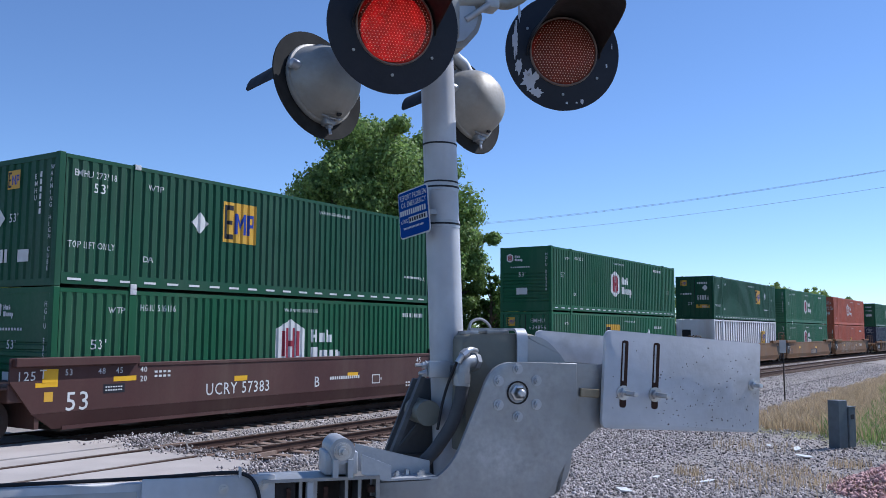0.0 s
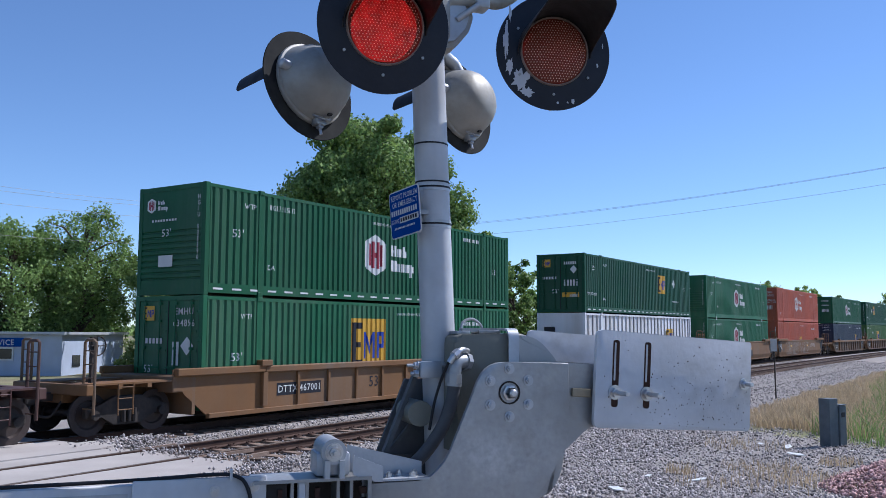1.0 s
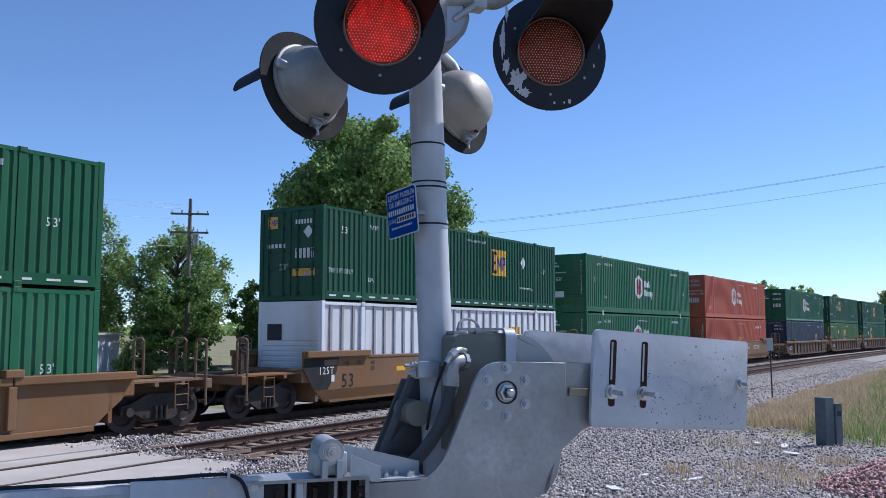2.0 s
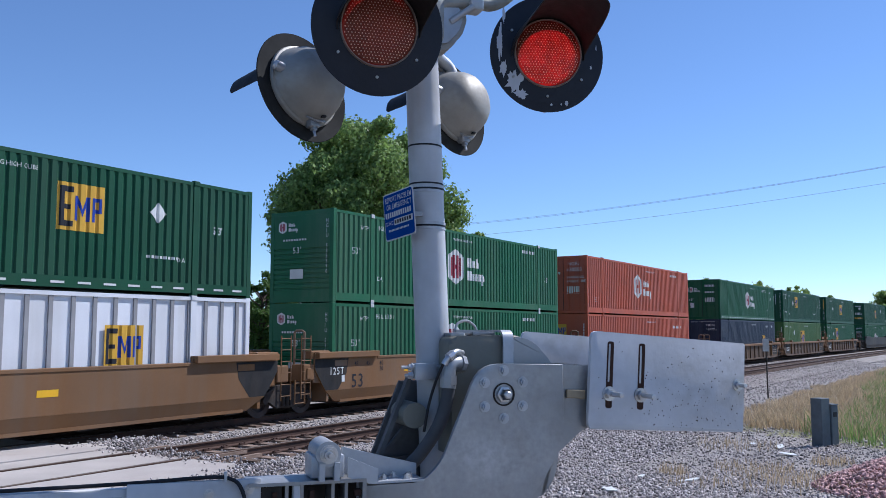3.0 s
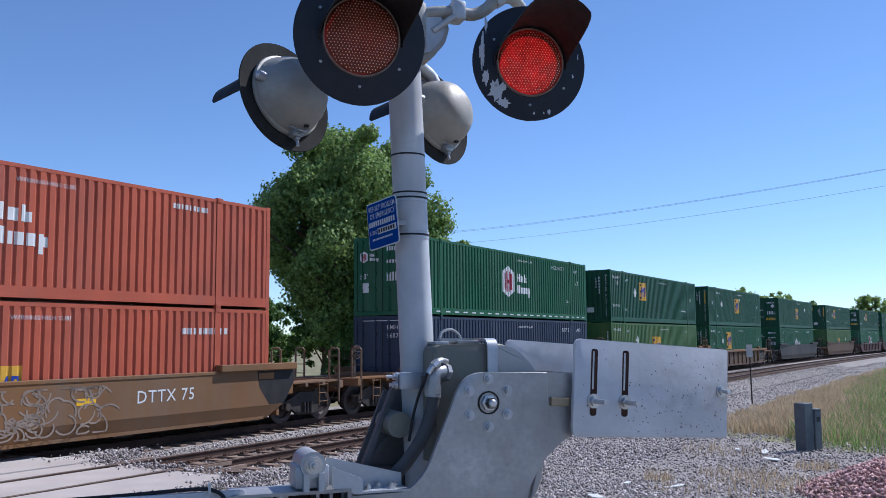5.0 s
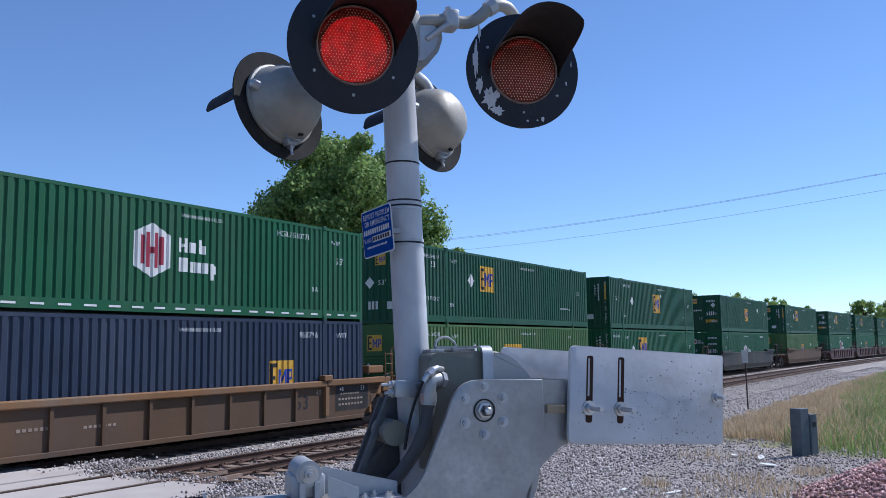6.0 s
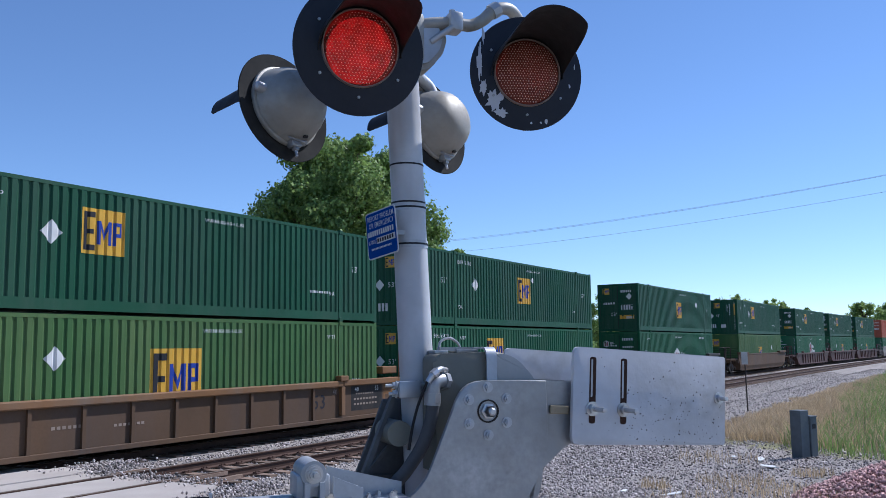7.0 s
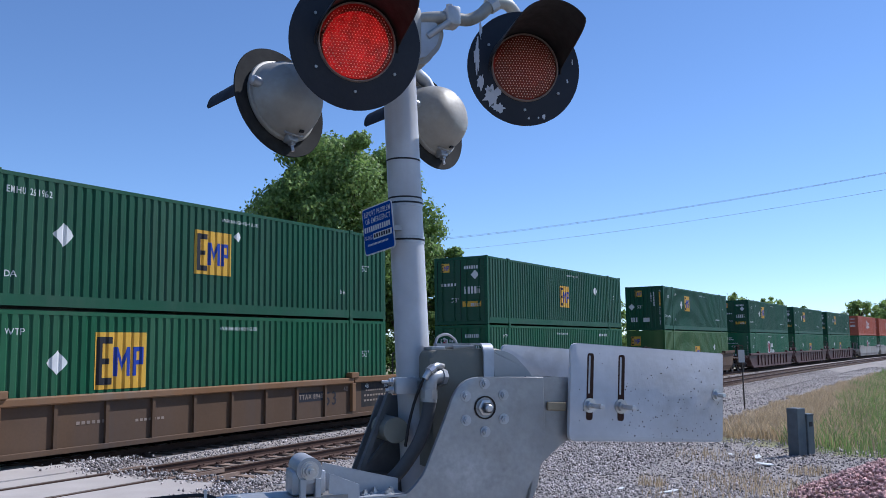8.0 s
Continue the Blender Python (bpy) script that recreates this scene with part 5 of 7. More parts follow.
def make_lamp(x, y, z, az, pitch, flakes=0, shift=0, disc=0.256, hood=0.34, front=True):
    """A flasher unit: ribbed domed case, black target disc, hood, red lens and the turning lit globe inside."""
    m = facing(x, y, z, az, pitch)
    kr, kz = (1.0, 1.25) if front else (0.93, 0.78)
    bm = bmesh.new()
    # deep bowl with a flat nose, a rolled rim and a shoulder step
    lathe(bm, [(r * kr, q * kz) for r, q in ((0.186, 0.0), (0.198, -0.006), (0.200, -0.018), (0.196, -0.028), (0.186, -0.032), (0.183, -0.050), (0.180, -0.056), (0.176, -0.075), (0.166, -0.112), (0.150, -0.150), (0.128, -0.184), (0.100, -0.208), (0.066, -0.223), (0.034, -0.229), (0.0, -0.230))], pose(0, 0, 0), 56)
    lamp = part("flasher_lamp", bm, "lamp_alu", signal, "cast aluminium flasher lamp with a black target disc", smooth=True, m=m)
    # a raised panel on the bowl's upper side, hinge bosses, latch and small plates
    rim = 0.19 * kr
    for a in (12, 168):
        ca, sa = math.cos(radians(a)), math.sin(radians(a))
        bm = bmesh.new()
        tube(bm, (rim * 0.86 * ca, rim * 0.86 * sa, -0.055), (rim * 1.10 * ca, rim * 1.10 * sa, -0.050), 0.022, 0.021, seg=18)
        tube(bm, (rim * 1.10 * ca, rim * 1.10 * sa, -0.050), (rim * 1.15 * ca, rim * 1.15 * sa, -0.049), 0.021, 0.010, seg=18)
        part("hinge_boss", bm, "galv", lamp, smooth=True)
    bm = bmesh.new()
    box(bm, -0.026, 0.026, -rim - 0.022, -rim + 0.020, -0.055, -0.012, bevel=0.007)
    box(bm, -0.012, 0.012, -rim - 0.036, -rim - 0.018, -0.050, -0.026, bevel=0.004)
    pipe(bm, arc_points([(-0.05, -rim + 0.012, -0.055), (-0.02, -rim - 0.004, -0.075), (0.02, -rim - 0.004, -0.075), (0.05, -rim + 0.012, -0.055)], 5), 0.005, 8)
    latch = part("latch", bm, "galv_dark", lamp, "cast latch under the lamp case", smooth=True)
    bm = bmesh.new()
    tube(bm, (0.0, -rim - 0.03, -0.038), (0.0, -rim - 0.062, -0.040), 0.007, seg=10)
    part("latch_screw", bm, "bolt_steel", latch, smooth=True)
    if not front:
        for a, q, w in ((100, -0.088, 0.018), (262, -0.105, 0.012)):
            ca, sa = math.cos(radians(a)), math.sin(radians(a))
            bm = bmesh.new()
            box(bm, -w, w, -0.006, 0.006, -0.003, 0.003, m=facing(0.170 * kr * ca, 0.170 * kr * sa, q * kz, a, -26) @ pose(0, 0, 0.004))
            part("slot", bm, "rubber", lamp)
        bm = bmesh.new()
        mm = pose(-0.128, 0.035, -0.145 * kz) @ Vector((-0.72, 0.18, -0.68)).to_track_quat("Z", "Y").to_matrix().to_4x4() @ pose(0, 0, 0.001, 0, 0, 100)
        for u0, u1, v0, v1 in ((-0.034, 0.034, 0.030, 0.033), (-0.034, 0.034, -0.033, -0.030), (-0.036, -0.033, -0.033, 0.033), (0.033, 0.036, -0.033, 0.033)):
            box(bm, u0, u1, v0, v1, -0.006, 0.004, m=mm)
        for k in range(4):
            for j in range(3):
                box(bm, -0.026 + k * 0.014, -0.018 + k * 0.014, -0.022 + j * 0.016, -0.012 + j * 0.016, -0.006, 0.003, m=mm)
        part("cast_mark", bm, "galv_dark", lamp, "raised maker's mark cast in the bowl")
    bm = bmesh.new()
    lathe(bm, [(0.150, 0.012), (disc - 0.002, 0.004), (disc, 0.0), (disc - 0.002, -0.004), (0.150, 0.004)], pose(0, 0, 0), 64)
    part("target_disc", bm, "black_disc" if front else "disc_back", lamp, "round black target disc", smooth=True)
    bm = bmesh.new()
    lathe(bm, [(0.146, 0.012), (0.147, 0.024), (0.152, 0.026), (0.154, 0.012)], pose(0, 0, 0), 64)
    part("lens_ring", bm, "lens_rim", lamp, "worn tan lens gasket", smooth=True)
    bm = bmesh.new()
    lathe(bm, [(0.148, 0.012)] + [(0.148 * math.cos(a), 0.012 + 0.030 * math.sin(a)) for a in np.linspace(0.1, 1.4, 10)] + [(0.0, 0.042)], pose(0, 0, 0), 48)
    part("lens", bm, "lens", lamp, "dotted red glass lens", smooth=True)
    # raised lens facets, their refracted glints put in as pale colour
    bm = bmesh.new()
    step = 0.0128
    for i in range(-12, 13):
        for j in range(-14, 15):
            px, py = (i + 0.5 * (j % 2)) * step, j * step * 0.866
            r = math.hypot(px, py)
            if r < 0.140:
                pz = 0.0125 + 0.030 * math.sqrt(max(0.0, 1 - (r / 0.148) ** 2))
                tube(bm, (px, py, pz - 0.002), (px, py, pz + 0.0016), 0.0033, 0.0016, seg=5)
    ob = part("lens_facet", bm, "lens_dot", lamp)
    tagged(ob, kind="stuff")
    # hood: a half pipe open underneath, cut back on a slant along its lower edges
    n = 48
    rows = []
    for i in range(n + 1):
        a = radians(-8 + 196 * i / n)
        up = max(0.0, math.sin(a))
        rows.append((a, 0.010 + hood * smooth(-0.05, 0.62, up) if front else 0.010 + 0.03 * up + 0.27 * smooth(0.16, 0.30, up)))
    bm = bmesh.new()
    rings = []
    for r in (0.164, 0.160):
        for k in (0, 1):
            rings.append([bm.verts.new((r * math.cos(a) * (1 + 0.03 * k), r * math.sin(a) * (1 + 0.03 * k), 0.006 + (d if k else 0))) for a, d in rows])
    o0, o1, i0, i1 = rings
    for i in range(n):
        bm.faces.new((o0[i], o0[i + 1], o1[i + 1], o1[i]))
        bm.faces.new((i0[i + 1], i0[i], i1[i], i1[i + 1]))
        bm.faces.new((o1[i], o1[i + 1], i1[i + 1], i1[i]))
    for e in (0, n):
        bm.faces.new((o0[e], o1[e], i1[e], i0[e]))
    part("hood", bm, "visor_paint", lamp, "dull black metal hood", smooth=True)
    for a in (30, 150, 215, 270, 325):
        ca, sa = math.cos(radians(a)), math.sin(radians(a))
        bm = bmesh.new()
        tube(bm, (0.190 * ca, 0.190 * sa, 0.008), (0.190 * ca, 0.190 * sa, 0.016), 0.006, seg=8)
        part("disc_screw", bm, "galv_dark", lamp)
    if flakes:
        rng = random.Random(4)
        for cx, cy, w, h, nn in ((-0.216, 0.045, 0.014, 0.085, 16), (-0.200, 0.16, 0.007, 0.042, 9), (-0.200, -0.075, 0.018, 0.040, 12), (-0.150, -0.135, 0.042, 0.050, 17), (-0.118, -0.185, 0.035, 0.022, 11), (0.02, -0.225, 0.006, 0.006, 6), (0.09, -0.215, 0.007, 0.014, 6), (0.065, -0.222, 0.004, 0.005, 5), (0.20, -0.05, 0.005, 0.01, 6), (0.225, 0.04, 0.003, 0.014, 6)):
            bm = bmesh.new()
            outline = []
            for k in range(nn * 2):
                a = 2 * math.pi * k / (nn * 2)
                f = rng.uniform(0.55, 1.15)
                outline.append((cx + w * f * math.cos(a), cy + h * f * math.sin(a)))
            zz = [0.0118 - (math.hypot(px, py) - 0.150) * 0.0727 for px, py in outline]
            vs = [bm.verts.new((px, py, q + 0.0012)) for (px, py), q in zip(outline, zz)]
            bm.faces.new(vs)
            part("paint_flake", bm, "bare_paint", lamp, "patch of bare metal where enamel has flaked")
    # the globe inside: one half lit, the other silvered
    gr = 0.132 if front else 0.09
    at = pose(0.022, 0.014, -0.092) if front else pose(0, 0, -0.05)
    bm = bmesh.new()
    lathe(bm, [(gr * math.sin(a), gr * math.cos(a)) for a in np.linspace(0, math.pi, 25)], pose(0, 0, 0), 40)
    globe = part("lit_globe", bm, "silvered", lamp, "globe with one glowing half behind the lens", smooth=True, m=at @ GLOBE_AIM)
    globe.data.materials.append(M["glow"])
    for p in globe.data.polygons:
        if p.center.z > 0.02:
            p.material_index = 1
    bm = bmesh.new()
    lathe(bm, [(gr * 0.99, at.translation.z + 0.012), (gr + 0.012, at.translation.z + 0.03), (0.165, -0.03)], pose(0, 0, 0), 40)
    part("baffle", bm, "silvered", lamp, smooth=True)
    TURNERS.append((globe, shift, at))
    return lamp, m


M["lens_rim"] = material("worn_tan_gasket", (0.30, 0.22, 0.18), 0.6, vary=0.3, scale=12, fine=60, bump=0.15, dirt=(0.08, 0.06, 0.05), dirt_amount=0.7)


def build_head():
    make_lamp(-0.318, -0.41, 2.755, -90, -7, 0, 1, 0.262)
    make_lamp(0.517, -0.16, 2.820, -99, -3, 1, 0, 0.260, 0.41)
    make_lamp(-0.520, 0.119, 2.645, 122, -11, 0, 0, 0.25, 0.30, False)
    make_lamp(0.272, 0.41, 2.70, 122, -11, 0, 1, 0.25, 0.30, False)
    x0 = mast_x(2.95)
    bm = bmesh.new()
    box(bm, x0 - 0.10, x0 + 0.09, -0.10, 0.11, 2.84, 3.08, bevel=0.03)
    tube(bm, (x0, 0, 2.84), (x0, 0, 3.15), 0.084, seg=28)
    jb = part("junction_box", bm, "lamp_alu", signal, "cast junction box clamped round the mast", smooth=True)
    bm = bmesh.new()
    slab(bm, curve([(x0 + 0.02, 3.06), (x0 + 0.165, 3.04, 0.015), (x0 + 0.195, 2.97, 0.02), (x0 + 0.175, 2.90, 0.02), (x0 + 0.115, 2.825, 0.02), (x0 + 0.02, 2.80)]), -0.075, 0.03, bevel=0.008)
    part("casting_flange", bm, "lamp_alu", jb, "six-sided cast flange beside the mast", smooth=True)
    bm = bmesh.new()
    slab(bm, curve([(x0 + 0.05, 3.035), (x0 + 0.15, 3.02, 0.012), (x0 + 0.172, 2.965, 0.015), (x0 + 0.155, 2.91, 0.015), (x0 + 0.105, 2.85, 0.015), (x0 + 0.05, 2.835)]), -0.086, -0.0755)
    part("flange_cover", bm, "galv", jb)
    bm = bmesh.new()
    pipe(bm, arc_points([(x0 + 0.03, -0.05, 3.0), (0.08, -0.07, 3.03), (0.20, -0.08, 3.045), (0.28, -0.08, 3.045), (0.34, -0.085, 3.075), (0.40, -0.09, 3.13), (0.48, -0.07, 3.15), (0.55, -0.02, 3.12), (0.56, 0.0, 3.06), (0.555, 0.0, 2.93)], 6), 0.028, 16)
    arm = part("lamp_arm", bm, "lamp_alu", signal, "bent aluminium pipe arm", smooth=True)
    bm = bmesh.new()
    box(bm, 0.17, 0.235, -0.125, -0.035, 3.0, 3.09, bevel=0.014)
    tube(bm, (0.195, -0.08, 3.09), (0.195, -0.08, 3.105), 0.016, seg=6)
    pipe(bm, [(0.185, -0.115, 3.015), (0.13, -0.10, 2.975), (0.09, -0.085, 2.945)], 0.014, 10)
    part("arm_clamp", bm, "galv", arm, "bolted clamp on the arm", smooth=True)
    bm = bmesh.new()
    tube(bm, (0.38, -0.088, 3.115), (0.415, -0.088, 3.14), 0.036, seg=8)
    part("arm_coupling", bm, "galv", arm, smooth=True)
    bm = bmesh.new()
    pipe(bm, arc_points([(x0 - 0.03, -0.02, 2.95), (-0.15, -0.1, 3.02), (-0.28, -0.22, 3.06), (-0.32, -0.28, 3.0), (-0.318, -0.27, 2.86)], 6), 0.027, 14)
    part("lamp_arm", bm, "lamp_alu", signal, smooth=True)
    for pts in ([(x0 + 0.02, 0.05, 2.93), (0.09, 0.22, 2.94), (0.17, 0.34, 2.925), (0.235, 0.385, 2.90), (0.262, 0.39, 2.86), (0.268, 0.385, 2.80)],
                [(x0 - 0.04, 0.05, 2.88), (-0.2, 0.07, 2.93), (-0.38, 0.06, 2.92), (-0.445, 0.06, 2.88), (-0.455, 0.07, 2.77)]):
        bm = bmesh.new()
        pipe(bm, arc_points(pts, 6), 0.030, 14)
        p, q = Vector(pts[-2]), Vector(pts[-1])
        tube(bm, p.lerp(q, 0.1), p.lerp(q, 0.45), 0.039, seg=8)
        part("lamp_arm", bm, "galv", signal, "short pipe elbow above the lamp", smooth=True)


def build_small_sign():
    o, rt, nrm = Vector((-0.1550, 0.0529, 1.9764)), Vector((0.3546, -0.9289, 0.1072)), Vector((-0.9330, -0.3590, -0.0245))
    m = Matrix((rt, nrm.cross(rt), nrm)).transposed().to_4x4() @ Matrix.Diagonal((0.8564, 1.0435, 1, 1))
    m.translation = o
    w, h = 0.247, 0.197

    def rounded(x0, x1, y0, y1, r):
        out = []
        for cx, cy, a0 in ((x1 - r, y0 + r, -90), (x1 - r, y1 - r, 0), (x0 + r, y1 - r, 90), (x0 + r, y0 + r, 180)):
            out += [(cx + r * math.cos(radians(a0 + 15 * k)), cy + r * math.sin(radians(a0 + 15 * k))) for k in range(7)]
        return out
    bm = bmesh.new()
    slab(bm, rounded(0, w, 0, h, 0.016), -0.003, 0.0, "xy")
    plate = part("notice_plate", bm, "white_mark", signal, "small blue emergency notice plate on the mast", m=m)
    bm = bmesh.new()
    slab(bm, rounded(0.005, w - 0.005, 0.005, h - 0.005, 0.013), 0.0005, 0.0015, "xy")
    part("blue_face", bm, "blue_sign", plate)

    def ink(name, tris, mat, z):
        v = [(px, py, z) for t in tris for px, py in t]
        o, f = 0, []
        for t in tris:
            f.append(tuple(range(o, o + len(t))))
            o += len(t)
        mesh_part(name, raw_mesh(name, v, f), mat, plate)
    ink("lettering", letters("REPORT PROBLEM", 0.023, 0.018, 0.158, 0.76), "white_mark", 0.0022)
    ink("lettering", letters("OR EMERGENCY", 0.023, 0.026, 0.128, 0.80), "white_mark", 0.0022)
    ink("painted_marks", bars(0.014, 0.094, w - 0.03, 0.022, 12, 0.3), "white_mark", 0.0022)
    ink("lettering", letters("X-ING", 0.018, 0.014, 0.062, 0.78), "white_mark", 0.0022)
    ink("painted_patch", [rect(0.082, w - 0.012, 0.058, 0.083)], "white_mark", 0.0022)
    ink("painted_marks", bars(0.088, 0.063, w - 0.108, 0.016, 7, 0.3), "black_mark", 0.003)
    ink("painted_marks", bars(0.035, 0.036, w - 0.08, 0.008, 15, 0.3), "white_mark", 0.0022)
    bm = bmesh.new()
    box(bm, -0.080, -0.03, -0.075, -0.03, 2.08, 2.10)
    part("sign_bracket", bm, "galv_dark", signal)


HUB = (0.229, 1.344)


def curve(pts, n=5):
    """Rounds an outline's listed corners: (x, z) stays sharp, (x, z, r) is rounded."""
    out = []
    k = len(pts)
    for i, p in enumerate(pts):
        if len(p) == 2:
            out.append(p)
            continue
        a, b, c = Vector(pts[i - 1][:2]), Vector(p[:2]), Vector(pts[(i + 1) % k][:2])
        d0, d1 = (a - b).normalized(), (c - b).normalized()
        r = p[2]
        p0, p1 = b + d0 * r, b + d1 * r
        for q in range(n + 1):
            t = q / n
            v = (1 - t) ** 2 * p0 + 2 * t * (1 - t) * b + t * t * p1
            out.append((v.x, v.y))
    return out


def build_gate():
    outline = curve([(-0.335, 1.018), (-0.105, 1.018, 0.045), (-0.03, 1.09, 0.045), (0.07, 1.325, 0.02), (0.125, 1.466, 0.085), (0.49, 1.460), (0.492, 1.17, 0.05), (0.395, 0.985, 0.07), (0.30, 0.90, 0.05), (0.10, 0.84, 0.1), (-0.335, 0.84)])
    inner = curve([(0.04, 1.25), (0.14, 1.44, 0.08), (0.46, 1.44), (0.47, 1.20, 0.06), (0.44, 0.99, 0.08), (0.36, 0.93, 0.05), (0.20, 0.93)])
    for yy, face in ((-0.33, -1), (0.33, 1)):
        bm = bmesh.new()
        slab(bm, outline, yy - 0.011, yy + 0.011, bevel=0.003)
        cheek = part("support_plate", bm, "galv_dark", signal, "curved galvanised gate support plate", smooth=True)
        if face < 0:
            bm = bmesh.new()
            slab(bm, [(a + 0.03, b - 0.012) for a, b in inner], yy + 0.03, yy + 0.045)
            part("inner_plate", bm, "galv_dark", signal)
        for k in range(6):
            a = radians(90 + 60 * k)
            bm = bmesh.new()
            p = (HUB[0] + 0.094 * math.cos(a), yy + face * 0.0115, HUB[1] + 0.094 * math.sin(a))
            bolt(bm, p, (0, face, 0), 0.0145, 0.011)
            part("bolt", bm, "galv", cheek, smooth=True)
        bm = bmesh.new()
        lathe(bm, [(0.046, 0.0), (0.046, 0.004), (0.040, 0.004), (0.040, -0.002), (0.0, -0.002)], facing(HUB[0], yy + face * 0.0115, HUB[1], face * 90, 0), 32)
        part("hub_ring", bm, "truck_steel", cheek, smooth=True)
        bm = bmesh.new()
        mm = facing(HUB[0], yy + face * 0.0115, HUB[1], face * 90, 0)
        lathe(bm, [(0.032, -0.002), (0.032, 0.012), (0.024, 0.014), (0.024, 0.03)], mm, 6)
        lathe(bm, [(0.016, 0.0), (0.016, 0.045), (0.010, 0.05), (0.0, 0.05)], mm, 18)
        part("shaft_nut", bm, "bolt_steel", cheek, smooth=True)
    # counterweight bars and plates, dipping a little outwards
    dip = Matrix.Translation((0.49, 0, 1.40)) @ pose(0, 0, 0, 0, 3.4, 0) @ Matrix.Translation((-0.49, 0, -1.40))
    for yy, face in ((-0.33, -1), (0.33, 1)):
        bm = bmesh.new()
        slab(bm, curve([(0.42, 1.46), (1.20, 1.46), (1.20, 1.215), (0.615, 1.215, 0.06), (0.475, 1.085, 0.04), (0.42, 1.06)]), yy + 0.013, yy + 0.026)
        part("weight_bar", bm, "galv_dark", signal, m=dip)
        bm = bmesh.new()
        box(bm, 0.515, 0.60, yy - 0.002, yy + 0.012, 1.325, 1.360, bevel=0.004)
        part("spacer_bar", bm, "brass_bar", signal, m=dip)
        bm = bmesh.new()
        slab(bm, curve([(0.60, 1.205, 0.03), (1.352, 1.215, 0.012), (1.352, 1.597, 0.012), (0.60, 1.605, 0.03)]), yy + face * 0.013, yy + face * 0.034, bevel=0.002)
        w = part("counterweight", bm, "white_plate", signal, "white-painted steel counterweight plate with rust spots", smooth=True, m=dip)
        f = yy + face * 0.0345
        for sx in (0.690, 0.838):
            bm = bmesh.new()
            slab(bm, curve([(sx - 0.015, 1.292, 0.012), (sx + 0.015, 1.292, 0.012), (sx + 0.015, 1.566, 0.012), (sx - 0.015, 1.566, 0.012)]), f, f + face * 0.0012)
            part("slot", bm, "rust", w, "rusty adjusting slot")
            bm = bmesh.new()
            slab(bm, curve([(sx - 0.009, 1.40, 0.004), (sx - 0.001, 1.40, 0.004), (sx - 0.001, 1.556, 0.004), (sx - 0.009, 1.556, 0.004)]), f + face * 0.0014, f + face * 0.0022)
            part("slot_bar", bm, "galv", w)
            bm = bmesh.new()
            mm = facing(sx, f, 1.352, face * 90, 0)
            lathe(bm, [(0.03, 0.0), (0.03, 0.005), (0.0, 0.005)], mm, 22)
            lathe(bm, [(0.021, 0.005), (0.021, 0.022), (0.0, 0.022)], mm, 6)
            lathe(bm, [(0.0105, 0.02), (0.0105, 0.105), (0.0, 0.107)], mm, 14)
            part("stud", bm, "bolt_steel", w, "threaded stud with nut and washer", smooth=True)
        bm = bmesh.new()
        mm = facing(1.318, f, 1.415, face * 90, 0)
        lathe(bm, [(0.026, 0.0), (0.026, 0.004), (0.0, 0.004)], mm, 20)
        lathe(bm, [(0.018, 0.004), (0.018, 0.018), (0.0, 0.018)], mm, 6)
        lathe(bm, [(0.009, 0.016), (0.009, 0.055), (0.0, 0.056)], mm, 12)
        part("stud", bm, "bolt_steel", w, smooth=True)
        rng = random.Random(9)
        bm = bmesh.new()
        for i in range(150):
            px, pz = 1.345 - 0.5 * rng.random() ** 0.8 if rng.random() < 0.8 else rng.uniform(0.62, 1.34), 0
            pz = rng.uniform(1.215, 1.58) if rng.random() < 0.4 else 1.22 + 0.22 * rng.random()
            r = rng.uniform(0.0008, 0.0034)
            tube(bm, (px, f, pz), (px, f + face * 0.0006, pz), r, r * 0.8, seg=6)
        tagged(part("rust_speck", bm, "rust", w), kind="stuff")
    # mechanism case
    bm = bmesh.new()
    prof = curve([(0.045, 1.10), (0.045, 1.572, 0.035), (0.375, 1.580, 0.05), (0.475, 1.455, 0.03), (0.50, 1.10)])
    slab(bm, prof, -0.205, 0.20, bevel=0.02)
    case = part("mechanism_case", bm, "box_paint", signal, "grey rounded gate mechanism case", smooth=True)
    bm = bmesh.new()
    slab(bm, curve([(0.32, 1.20), (0.32, 1.572, 0.008), (0.40, 1.566, 0.06), (0.505, 1.455, 0.05), (0.52, 1.20)]), -0.225, 0.21, bevel=0.014)
    part("case_cover", bm, "cover_paint", case, "pale end cover of the case", smooth=True)
    bm = bmesh.new()
    slab(bm, curve([(-0.235, 1.30), (-0.235, 1.60, 0.05), (0.235, 1.60, 0.05), (0.235, 1.30), (0.226, 1.30), (0.226, 1.591, 0.045), (-0.226, 1.591, 0.045), (-0.226, 1.30)]), 0.272, 0.318, "yz")
    part("case_strap", bm, "galv", case, "bright steel strap over the case", smooth=True)
    bm = bmesh.new()
    box(bm, 0.07, 0.13, -0.16, -0.06, 1.572, 1.588, bevel=0.004)
    box(bm, 0.17, 0.27, -0.15, -0.05, 1.575, 1.592, bevel=0.004)
    pipe(bm, arc_points([(0.10, -0.12, 1.585), (0.115, -0.11, 1.625), (0.16, -0.10, 1.638), (0.20, -0.09, 1.615), (0.21, -0.09, 1.585)], 5), 0.006, 8)
    box(bm, 0.10, 0.25, -0.14, -0.10, 1.585, 1.60)
    part("latch", bm, "galv_dark", case, "hasp and latch ring on top", smooth=True)
    # conduit and hose
    bm = bmesh.new()
    pipe(bm, arc_points([(0.097, -0.205, 1.462), (0.067, -0.225, 1.466), (0.040, -0.235, 1.452), (0.032, -0.235, 1.41)], 6), 0.029, 18)
    tube(bm, (0.032, -0.235, 1.415), (0.031, -0.235, 1.378), 0.036, seg=8)
